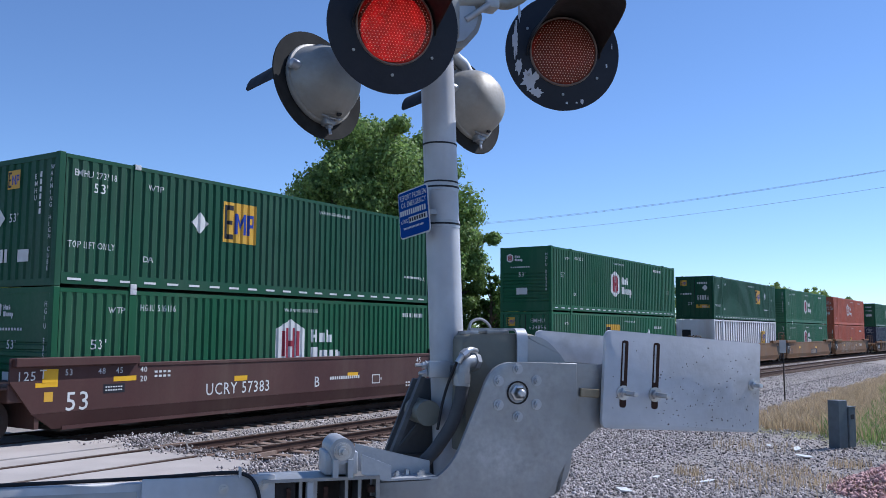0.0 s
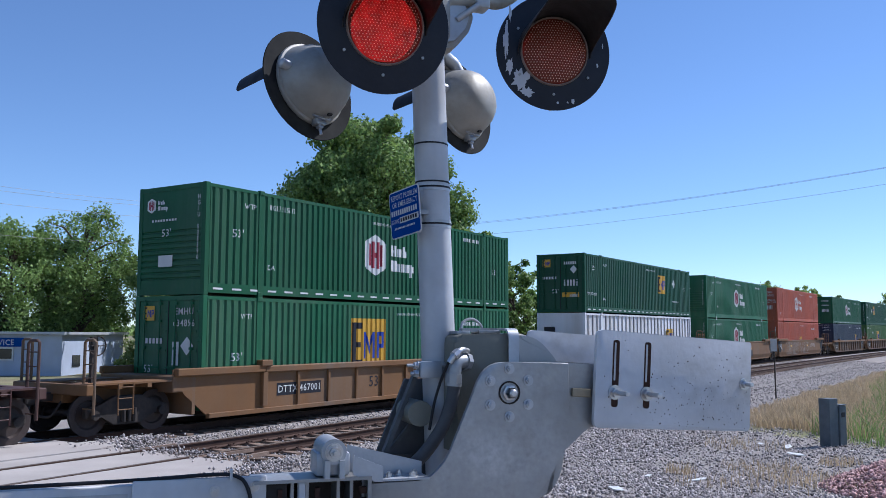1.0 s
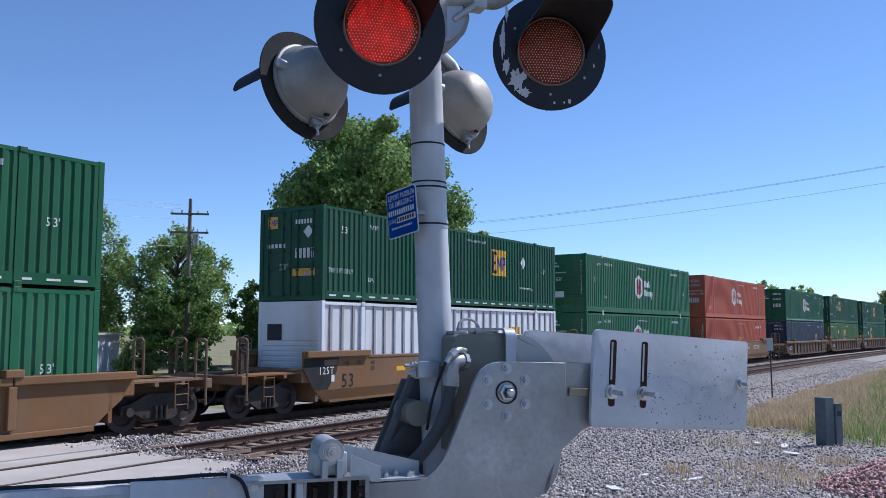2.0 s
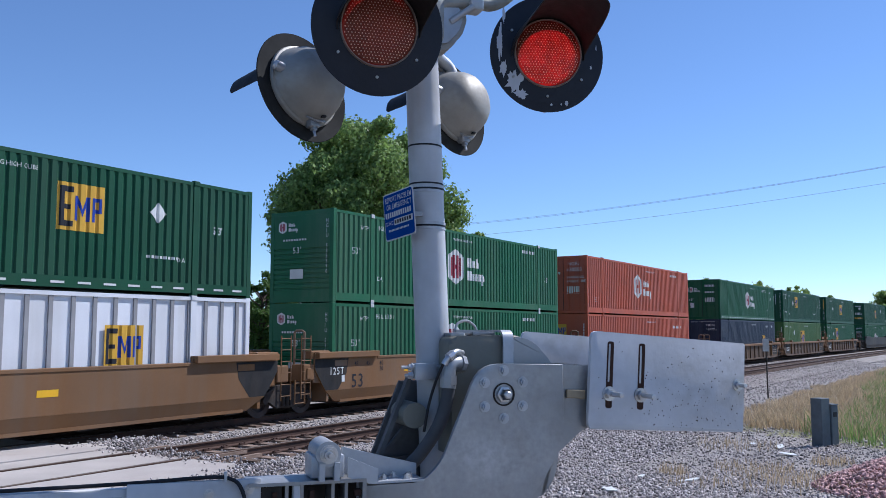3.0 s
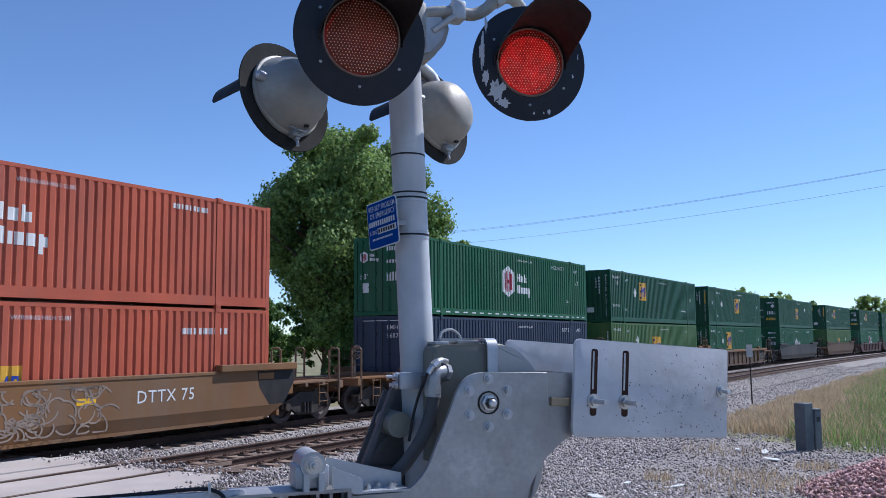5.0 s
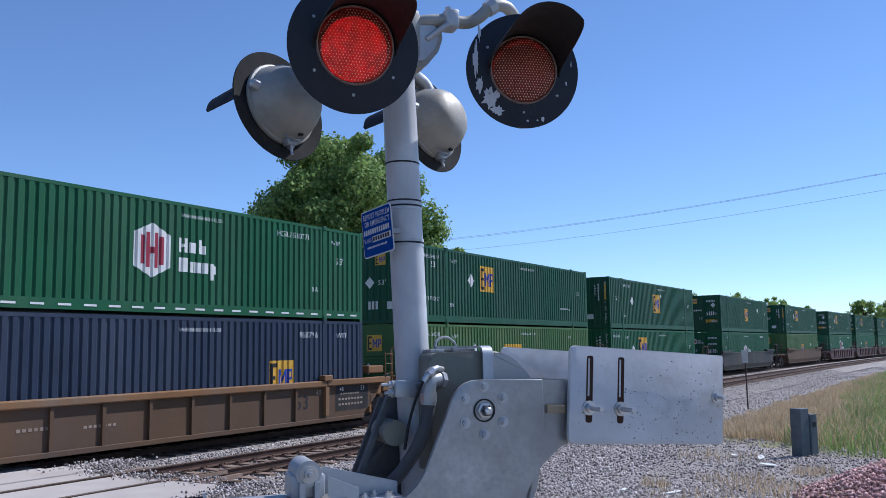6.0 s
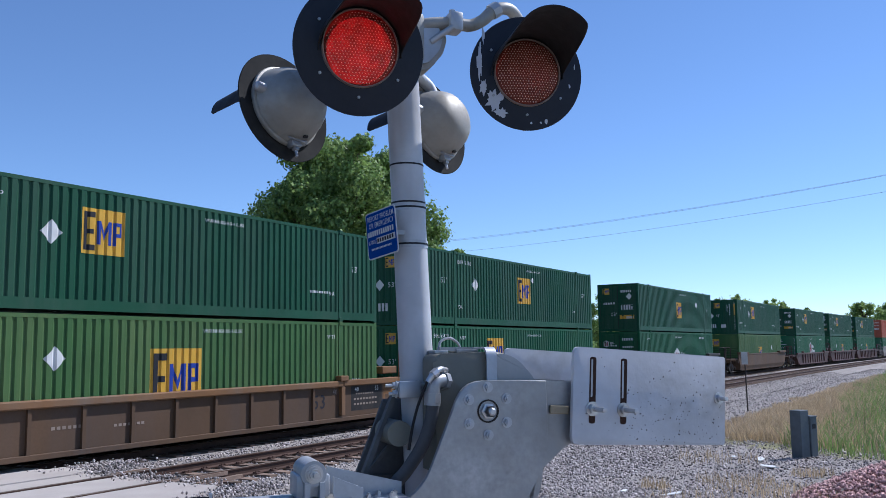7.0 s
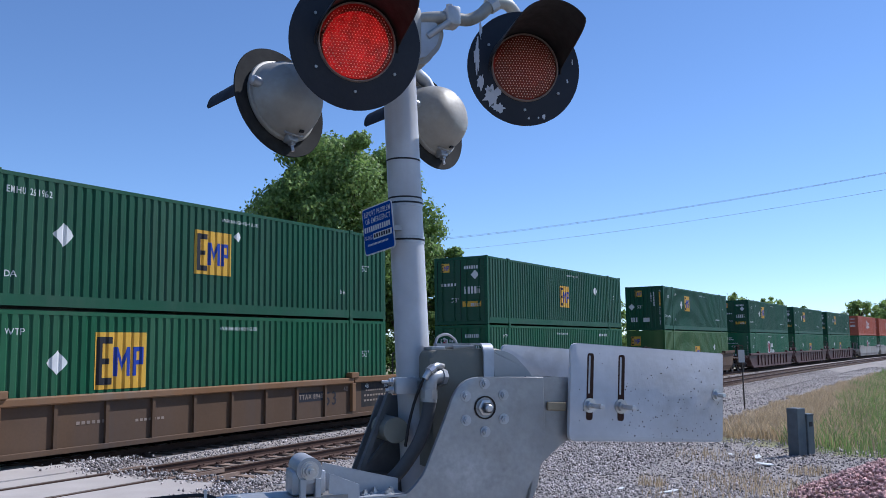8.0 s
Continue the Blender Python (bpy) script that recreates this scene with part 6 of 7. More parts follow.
    tube(bm, (0.031, -0.235, 1.378), (0.030, -0.235, 1.366), 0.033, seg=20)
    tube(bm, (0.080, -0.215, 1.464), (0.100, -0.204, 1.462), 0.038, seg=8)
    part("conduit_elbow", bm, "galv_dark", signal, "grey conduit elbow on the case", smooth=True)
    bm = bmesh.new()
    pipe(bm, arc_points([(0.10, -0.21, 1.505), (0.06, -0.245, 1.51), (0.025, -0.262, 1.49), (0.005, -0.26, 1.46)], 5), 0.0125, 12)
    tube(bm, (0.045, -0.254, 1.503), (0.022, -0.262, 1.487), 0.019, seg=8)
    part("cable_gland", bm, "bolt_steel", signal, "small bright cable gland", smooth=True)
    bm = bmesh.new()
    pipe(bm, arc_points([(0.035, -0.235, 1.39), (0.026, -0.23, 1.31), (-0.005, -0.215, 1.21), (-0.06, -0.18, 1.11), (-0.115, -0.14, 1.03), (-0.14, -0.10, 0.90)], 6), 0.027, 14)
    part("hose", bm, "hose_grey", signal, "thick dark grey cable hose", smooth=True)
    bm = bmesh.new()
    pipe(bm, arc_points([(0.005, -0.26, 1.47), (-0.02, -0.22, 1.38), (-0.04, -0.20, 1.29), (-0.055, -0.19, 1.19)], 6), 0.006, 8)
    part("cable", bm, "rubber", signal, smooth=True)
    # clamp on the mast
    cx = mast_x(1.43)
    bm = bmesh.new()
    lathe(bm, [(0.075, -0.028), (0.084, -0.028), (0.084, 0.028), (0.075, 0.028)], pose(cx, 0, 1.43), 36)
    for yy in (-0.145, -0.085):
        box(bm, cx - 0.125, cx - 0.035, yy - 0.006, yy + 0.006, 1.395, 1.462, bevel=0.003)
    box(bm, cx - 0.125, cx - 0.105, -0.139, -0.091, 1.40, 1.457, bevel=0.003)
    clamp = part("mast_clamp", bm, "galv", signal, "galvanised clamp with through-bolts", smooth=True)
    for zz, x1 in ((1.412, -0.16), (1.445, -0.175)):
        bm = bmesh.new()
        tube(bm, (cx + x1, -0.115, zz), (cx + 0.095, -0.115, zz), 0.0075, seg=10)
        for xx in (-0.145, -0.05, 0.06):
            tube(bm, (cx + xx, -0.115, zz), (cx + xx + 0.013, -0.115, zz), 0.0155, seg=6)
            tube(bm, (cx + xx + 0.013, -0.115, zz), (cx + xx + 0.016, -0.115, zz), 0.019, seg=16)
        part("clamp_bolt", bm, "bolt_steel", clamp, smooth=True)
    # frame behind the mast
    bm = bmesh.new()
    slab(bm, [(-0.23, 1.04), (-0.21, 1.04), (-0.065, 1.40), (-0.085, 1.40)], -0.06, -0.02)
    slab(bm, [(-0.20, 1.04), (-0.19, 1.06), (-0.07, 1.20), (-0.06, 1.18)], 0.03, 0.05)
    slab(bm, [(-0.24, 0.6), (0.25, 0.6), (0.25, 1.06), (-0.24, 1.06)], 0.08, 0.10)
    slab(bm, [(-0.21, 1.05), (0.10, 1.05), (0.10, 1.38), (-0.08, 1.38)], 0.09, 0.11)
    part("mast_bracket", bm, "bracket_steel", signal, "dark steel bracket frame")
    bm = bmesh.new()
    tube(bm, (-0.075, -0.13, 1.25), (-0.075, 0.06, 1.25), 0.052, seg=24)
    part("buffer", bm, "box_paint", signal, smooth=True)
    # channel and roller at the arm's root
    bm = bmesh.new()
    slab(bm, [(-0.40, 1.125), (-0.40, 1.052), (-0.30, 1.022), (-0.285, 1.022), (-0.285, 1.078)], -0.352, -0.344)
    slab(bm, [(-0.40, 1.150), (-0.40, 1.052), (-0.30, 1.022), (-0.10, 1.022), (-0.10, 1.075)], -0.235, -0.227)
    box(bm, -0.32, -0.10, -0.343, -0.236, 1.022, 1.030)
    part("arm_channel", bm, "galv", signal, "open galvanised channel at the arm root")
    for px, py in ((-0.25, -0.30), (-0.20, -0.26), (-0.16, -0.31), (-0.14, -0.27)):
        bm = bmesh.new()
        bolt(bm, (px, py, 1.030), (0, 0, 1), 0.012, 0.012)
        part("channel_bolt", bm, "bolt_steel", signal, smooth=True)
    bm = bmesh.new()
    box(bm, -0.535, -0.41, -0.34, -0.20, 1.05, 1.135, bevel=0.008)
    tube(bm, (-0.475, -0.365, 1.14), (-0.475, -0.19, 1.14), 0.047, seg=28)
    box(bm, -0.51, -0.49, -0.375, -0.34, 1.045, 1.11)
    box(bm, -0.455, -0.435, -0.375, -0.34, 1.045, 1.11)
    root = part("arm_roller", bm, "galv", signal, "galvanised roller block", smooth=True)
    bm = bmesh.new()
    mm = facing(-0.475, -0.366, 1.14, -90, 0)
    lathe(bm, [(0.034, 0.0), (0.034, 0.004), (0.028, 0.004), (0.028, 0.012), (0.02, 0.012), (0.02, 0.03), (0.011, 0.03), (0.011, 0.052), (0.0, 0.053)], mm, 24)
    part("roller_bolt", bm, "bolt_steel", root, smooth=True)
    # bracket and arm
    bm = bmesh.new()
    box(bm, -0.76, -0.33, -0.36, -0.18, 1.034, 1.046)
    box(bm, -0.345, -0.33, -0.36, -0.30, 0.84, 1.034)
    for px in (-0.62, -0.565, -0.45, -0.40):
        box(bm, px - 0.006, px + 0.006, -0.33, -0.20, 0.80, 1.034)
    part("arm_bracket", bm, "galv_dark", signal, "weathered shear bracket holding the arm")
    bm = bmesh.new()
    box(bm, -0.745, -0.335, -0.215, -0.19, 0.72, 1.033)
    box(bm, -0.74, -0.64, -0.335, -0.216, 0.72, 1.033)
    part("bracket_back", bm, "truck_steel", signal)
    bm = bmesh.new()
    box(bm, -0.60, -0.575, -0.352, -0.31, 0.72, 1.033, bevel=0.004)
    part("bracket_post", bm, "white_plate", signal)
    bm = bmesh.new()
    for zz in (0.995, 0.955, 0.915):
        box(bm, -0.372, -0.345, -0.352, -0.32, zz - 0.012, zz + 0.012, bevel=0.004)
    for px in (-0.665, -0.53):
        box(bm, px - 0.008, px + 0.008, -0.345, -0.325, 0.85, 1.01)
    part("shear_bolt", bm, "rust", signal)
    bm = bmesh.new()
    box(bm, -1.17, -0.715, -0.345, -0.322, 0.88, 1.062, bevel=0.004)
    ad = part("arm_adapter", bm, "white_plate", signal, "pale metal arm adapter plate", smooth=True)
    for px, pz in ((-0.895, 1.018), (-0.755, 1.027)):
        bm = bmesh.new()
        bolt(bm, (px, -0.346, pz), (0, -1, 0), 0.012, 0.010)
        part("bolt", bm, "bolt_steel", ad, smooth=True)
    bm = bmesh.new()
    box(bm, -8.4, -1.10, -0.320, -0.28, 0.895, 1.045, bevel=0.006)
    arm = part("gate_arm", bm, "white_plate", signal, "long white gate arm lowered across the road", smooth=True)
    for i in range(9):
        bm = bmesh.new()
        x1 = -1.185 - i * 0.8
        box(bm, x1 - 0.42, x1, -0.3225, -0.3202, 0.90, 1.018)
        part("sheeting", bm, "galv" if i == 0 else "red_mark", arm)
    bm = bmesh.new()
    pipe(bm, arc_points([(-2.6, -0.30, 1.05), (-1.8, -0.30, 1.052), (-1.2, -0.33, 1.063), (-0.90, -0.335, 1.073), (-0.82, -0.35, 1.065), (-0.785, -0.36, 1.03), (-0.765, -0.36, 0.95), (-0.76, -0.36, 0.86)], 6), 0.007, 8)
    part("cable", bm, "rubber", signal, "thin black arm-lamp cable", smooth=True)
    bm = bmesh.new()
    box(bm, -0.845, -0.835, -0.352, -0.33, 1.055, 1.09)
    part("cable_clip", bm, "galv", signal)


build_mast()
build_head()
build_small_sign()
build_gate()

# ---- crossing surface, stones, plants, far things ----
def build_crossing():
    c = thing("crossing_surface", "bleached concrete crossing panels set between and beside the rails", "level crossing", kind="structure")
    rng = random.Random(3)

    def panel(x0, x1, o0, o1, z=0.0, key=None):
        bm = bmesh.new()
        a = line((x0 + x1) / 2)
        box(bm, x0, x1, LINE_Y + o0, LINE_Y + o1, a.z - 0.2 + z, a.z + z, bevel=0.008)
        part("panel", bm, "concrete", c)
    for off in (NEAR_OFF, 0.0):
        for i in range(2):
            x1 = 11.72 - i * 7.0
            panel(x1 - 6.99, x1, off - 0.66, off + 0.66, rng.uniform(-0.012, 0.0))
            panel(x1 - 6.99, x1, off - 1.62, off - 0.82, rng.uniform(-0.012, 0.0))
            panel(x1 - 6.99, x1, off + 0.82, off + 1.60, rng.uniform(-0.012, 0.0))
    # poured slab between the tracks, with a rough broken end
    bm = bmesh.new()
    pts = [(-4, NEAR_OFF + 1.64), (-4, -1.66), (13.6, -1.66), (13.3, -1.9), (12.9, -2.15), (12.5, -2.2), (11.9, -2.6), (11.5, -2.75), (11.4, NEAR_OFF + 1.64)]
    slab(bm, [(x, LINE_Y + o) for x, o in pts], -0.12, 0.055, "xy")
    part("infill_slab", bm, "concrete", c)
    bm = bmesh.new()
    pts = [(11.6, -6.12), (11.75, -6.4), (11.2, -6.75), (10.6, -7.0), (9.8, -7.4), (-5, -7.4), (-5, -6.12)]
    slab(bm, [(x, LINE_Y + o) for x, o in pts], -0.2, 0.045, "xy")
    part("apron_slab", bm, "concrete", c)
    bm = bmesh.new()
    for a0, b0, a1, b1 in ((11.7, -5.35, 13.2, -5.28), (11.75, -6.0, 13.0, -5.88), (11.7, -3.5, 12.8, -3.44)):
        slab(bm, [(a0, LINE_Y + b0), (a1, LINE_Y + b1), (a1, LINE_Y + b1 + 0.09), (a0, LINE_Y + b0 + 0.12)], -0.02, 0.05, "xy")
    part("deflector", bm, "tie_wood", c, "splintered timber at the panel ends")
    # road down to the crossing
    bm = bmesh.new()
    d, nrm = Vector((0.64, 0.77, 0)), Vector((-0.77, 0.64, 0))
    grid = []
    for i in range(33):
        row = []
        for j in range(7):
            p = Vector((2.45, 1.6, 0)) + d * (-14 + i * 0.75) + nrm * (j * 1.35)
            if p.y > 10.6:
                p = p - d * ((p.y - 10.6) / d.y)
            row.append(bm.verts.new((p.x, p.y, max(ground_z(p.x, p.y), 0.0) + 0.03)))
        grid.append(row)
    for a, b in zip(grid, grid[1:]):
        for i in range(6):
            if (a[i].co - b[i].co).length > 1e-3:
                bm.faces.new((a[i], a[i + 1], b[i + 1], b[i]))
    tagged(part("road", bm, "asphalt"), "worn asphalt road leading to the crossing", "road", kind="structure")


def scatter_stones():
    rng = random.Random(11)
    spots = []
    while len(spots) < 62000:
        d = 4.2 + 22.0 * rng.random() ** 1.35
        a = radians(rng.uniform(2, 39))
        x, y = d * math.cos(a), d * math.sin(a)
        if y > 10.2 or (Vector((x - 2.45, y - 1.6)).dot(Vector((-0.77, 0.64))) > -0.2):
            continue
        spots.append((x, y, ground_z(x, y) + 0.008, (0.014 + 0.042 * rng.random() ** 2.6) * (1.0 + 0.022 * d)))
    rocks("loose_stones", "ballast", spots, "loose grey crushed stones strewn over the ground", "gravel", 2)
    spots = []
    while len(spots) < 34000:
        s = 11.5 + 75 * rng.random() ** 1.7
        o = rng.uniform(-8.7, -1.5)
        r = 0.0
        if o < -6.9:
            z = -0.25 - 0.15 * (-6.9 - o)
        elif -3.0 < o < -2.0:
            z = -0.235
        else:
            z = -0.225
        if s < 12.7:
            z += 0.17 * (12.7 - s) / 1.2 * rng.random()
        if s < 13.4 and -2.85 < o < -1.6 and s < 11.6 + (o + 2.85) * 1.6:
            continue
        p = line(s, o, z + 0.012)
        spots.append((p.x, p.y, p.z, rng.uniform(0.03, 0.075)))
    for i in range(14000):
        s = 16 + 75 * rng.random() ** 1.5
        p = line(s, rng.uniform(-12.6, -8.5), 0)
        spots.append((p.x, p.y, ground_z(p.x, p.y) + 0.01, rng.uniform(0.03, 0.08)))
    for i in range(2600):
        x, o = ((rng.gauss(11.85, 0.22), rng.uniform(-6.3, -2.8)) if i % 2 else (rng.gauss(12.6, 0.5), rng.gauss(-2.2, 0.3)))
        x, o = (x, o) if i % 3 else (rng.uniform(8, 12.4), rng.gauss(-7.25, 0.25))
        if abs(abs(o - NEAR_OFF) - 0.7535) < 0.1:
            continue
        p = line(x, o, 0)
        spots.append((p.x, p.y, p.z + rng.uniform(-0.10, 0.03), rng.uniform(0.03, 0.075)))
    rocks("ballast_stones", "ballast", spots, "sharp grey ballast stones along the tracks", "ballast", 3)
    spots = []
    for i in range(12000):
        a, r = rng.uniform(0, 6.283), 2.5 * rng.random() ** 0.6
        x, y = 14.7 + r * math.cos(a), -0.35 + r * math.sin(a) * 1.1
        h = 1.05 * max(0.0, 1 - (r / 2.5)) ** 0.9
        spots.append((x, y, ground_z(x, y) + h + rng.uniform(-0.02, 0.02), rng.uniform(0.035, 0.09)))
    rocks("stone_heap", "pink_stone", spots, "heap of pinkish crushed granite stones", "stone heap", 4)
    bm = bmesh.new()
    lathe(bm, [(2.5, -0.15), (1.9, 0.2), (1.2, 0.5), (0.6, 0.76), (0.0, 0.98)], pose(14.7, -0.35, ground_z(14.7, -0.35)), 28)
    tagged(part("heap_core", bm, "pink_stone", smooth=True), "packed pinkish core under the stone heap", "stone heap")


def scrap(x, y, w, d, rz, seed):
    rng = random.Random(seed)
    bm = bmesh.new()
    out = []
    for k in range(11):
        a = 2 * math.pi * k / 11
        f = rng.uniform(0.5, 1.1)
        out.append((w * f * math.cos(a), d * f * math.sin(a)))
    slab(bm, out, 0.0, 0.012, "xy")
    tagged(part("paper_scrap", bm, "white_mark", m=pose(x, y, ground_z(x, y) + 0.04, rng.uniform(-6, 6), rng.uniform(-4, 4), rz)), "torn white scrap lying on the gravel", "litter", "litter on the gravel")


def blades(name, mat, label, spots, lean=0.35, width=0.010):
    """Grass as separate bent blades: spots are (x, y, height)."""
    rng = random.Random(len(spots))
    v, f = [], []
    for x, y, h in spots:
        z = ground_z(x, y) - 0.02
        a, b = rng.uniform(0, 6.283), rng.uniform(0, 6.283)
        wx, wy = width * math.cos(a), width * math.sin(a)
        l = rng.uniform(0.1, 1.0) * lean * h
        mx, my, tx, ty = x + 0.3 * l * math.cos(b), y + 0.3 * l * math.sin(b), x + l * math.cos(b), y + l * math.sin(b)
        o = len(v)
        v += [(x - wx, y - wy, z), (x + wx, y + wy, z), (mx + wx * 0.8, my + wy * 0.8, z + h * 0.6), (mx - wx * 0.8, my - wy * 0.8, z + h * 0.6), (tx, ty, z + h)]
        f += [(o, o + 1, o + 2, o + 3), (o + 3, o + 2, o + 4)]
    tagged(mesh_part(name, raw_mesh(name, v, f), mat), label, "grass", kind="stuff")


def build_grass():
    rng = random.Random(21)
    dry, green, weeds = [], [], []
    while len(dry) < 42000:
        x, y = rng.uniform(18, 75), rng.uniform(-6, 11)
        yc = line(x).y
        edge = 23.2 - 0.45 * max(0.0, 5.4 - y) + 0.8 * noise.noise((y * 0.8, 3, 0))
        if x < edge or y > yc - 11.6 + 0.7 * noise.noise((x * 0.5, 0, 5)):
            continue
        g = smooth(3.4 + (x - 22) * 0.05, 1.4 + (x - 22) * 0.05, y + 1.2 * noise.noise((x * 0.25, y * 0.4, 1)))
        if rng.random() < 0.82 - g * 0.7 and rng.random() < 35 / (x + 5):
            dry.append((x, y, rng.uniform(0.12, 0.5) * (1 - 0.6 * smooth(yc - 14, yc - 11.5, y))))
    while len(green) < 46000:
        x, y = rng.uniform(16.5, 80), rng.uniform(-14, 4.8)
        edge = 22.8 - 0.75 * max(0.0, 5.0 - y) + 0.8 * noise.noise((y * 0.8, 9, 0))
        if x < max(edge, 17.0) or rng.random() > 32 / (x + 5):
            continue
        if y + 1.2 * noise.noise((x * 0.25, y * 0.4, 1)) > 3.3 + (x - 22) * 0.04:
            continue
        green.append((x, y, rng.uniform(0.2, 0.62)))
    for cx, cy, r, n in ((14.8, 4.6, 0.28, 120), (16.3, 3.6, 0.7, 160), (15.2, 2.9, 0.9, 200), (14.3, 2.2, 0.8, 160), (17.6, 2.5, 0.4, 150), (19.3, 4.6, 0.9, 160), (13.0, 3.2, 1.0, 120)):
        for i in range(n):
            a, q = rng.uniform(0, 6.283), r * math.sqrt(rng.random())
            weeds.append((cx + q * math.cos(a), cy + q * math.sin(a), rng.uniform(0.06, 0.26)))
    blades("dry_grass", "grass_dry", "tall dry straw-coloured grass beside the ballast", dry, 0.8, 0.009)
    blades("green_grass", "grass_green", "tall green grass in the field beside the track", green, 0.75, 0.010)
    blades("dry_weeds", "grass_dry", "sparse dry weeds in the gravel", weeds, 0.6, 0.006)


def make_tree(name, label, x, y, h, rx, rz, leaf, seed, n_clump=170, leaves=85, leaf_size=0.2, low=0.18, drop=0.0, skew=0.0, group=""):
    """Tapered trunk, forked limbs to every clump, and a crown of loose leaf clumps with gaps."""
    rng = random.Random(seed)
    z0 = ground_z(x, y) - 0.1
    t = thing(name, label, "tree" if h > 3 else "shrub", group, m=pose(x, y, z0))
    cz = h * (low + (1 - low) / 2)
    hz = h * (1 - low) / 2
    clumps = []
    tries = 0
    while len(clumps) < n_clump and tries < 9000:
        tries += 1
        u, v, w = rng.uniform(-1, 1), rng.uniform(-1, 1), rng.uniform(-1, 1)
        r = math.sqrt(u * u + v * v + w * w)
        if r > 1 or r < 0.35:
            continue
        k = 0.72 + 0.42 * noise.noise((u * 1.7 + seed, v * 1.7, w * 1.7))
        wid = 1.0 - 0.25 * max(0.0, w)
        if r > k + 0.15:
            continue
        clumps.append(Vector((u * rx * wid + skew * w * rx, v * rz * wid, cz + w * hz)))
    bm = bmesh.new()
    tr = 0.022 * h + 0.04
    top = Vector((skew * 0.3, 0, h * 0.72))
    pipe(bm, arc_points([(0, 0, 0), (0.03 * h * rng.uniform(-1, 1), 0, h * 0.3), top], 6), [tr * (1 - 0.75 * i / 12) for i in range(13)], 9)
    part("trunk", bm, "trunk", t, smooth=True)
    bm = bmesh.new()
    for c in clumps[::3]:
        s = Vector((0, 0, min(h * 0.68, max(h * 0.14, c.z - 0.45 * math.hypot(c.x, c.y) - 0.2))))
        mid = s.lerp(c, 0.5) + Vector((0, 0, 0.06 * h * rng.uniform(-0.3, 1)))
        r0 = tr * 0.32
        pipe(bm, [s, mid, c], [r0, r0 * 0.6, r0 * 0.15], 5)
    part("branchwork", bm, "trunk", t, smooth=True)
    cs = np.array(clumps)
    nr = np.random.RandomState(seed)
    n = len(cs) * leaves
    rad = nr.uniform(0.55, 1.25, len(cs)).repeat(leaves)[:, None] * (rx * 0.125 + 0.12)
    off = np.clip(nr.normal(0, 0.42, (n, 3)), -0.95, 0.95) * rad * np.array([1, 1, 0.75])
    if drop:
        off[:, 2] -= drop * np.abs(nr.normal(0, 1, n))
    c = np.repeat(cs, leaves, 0) + off
    a = nr.normal(0, 1, (n, 3))
    a /= np.linalg.norm(a, axis=1)[:, None]
    b = np.cross(a, nr.normal(0, 1, (n, 3)))
    b /= np.linalg.norm(b, axis=1)[:, None]
    s = nr.uniform(0.55, 1.2, (n, 1)) * leaf_size * 0.5
    v = np.stack((c - a * s, c + b * s * 0.62, c + a * s, c - b * s * 0.62), 1).reshape(-1, 3)
    me = bpy.data.meshes.new("crown")
    me.vertices.add(n * 4)
    me.vertices.foreach_set("co", v.reshape(-1))
    me.loops.add(n * 4)
    me.loops.foreach_set("vertex_index", np.arange(n * 4))
    me.polygons.add(n)
    me.polygons.foreach_set("loop_start", np.arange(n) * 4)
    me.update()
    me.validate()
    mesh_part("crown", me, leaf, t)
    return t


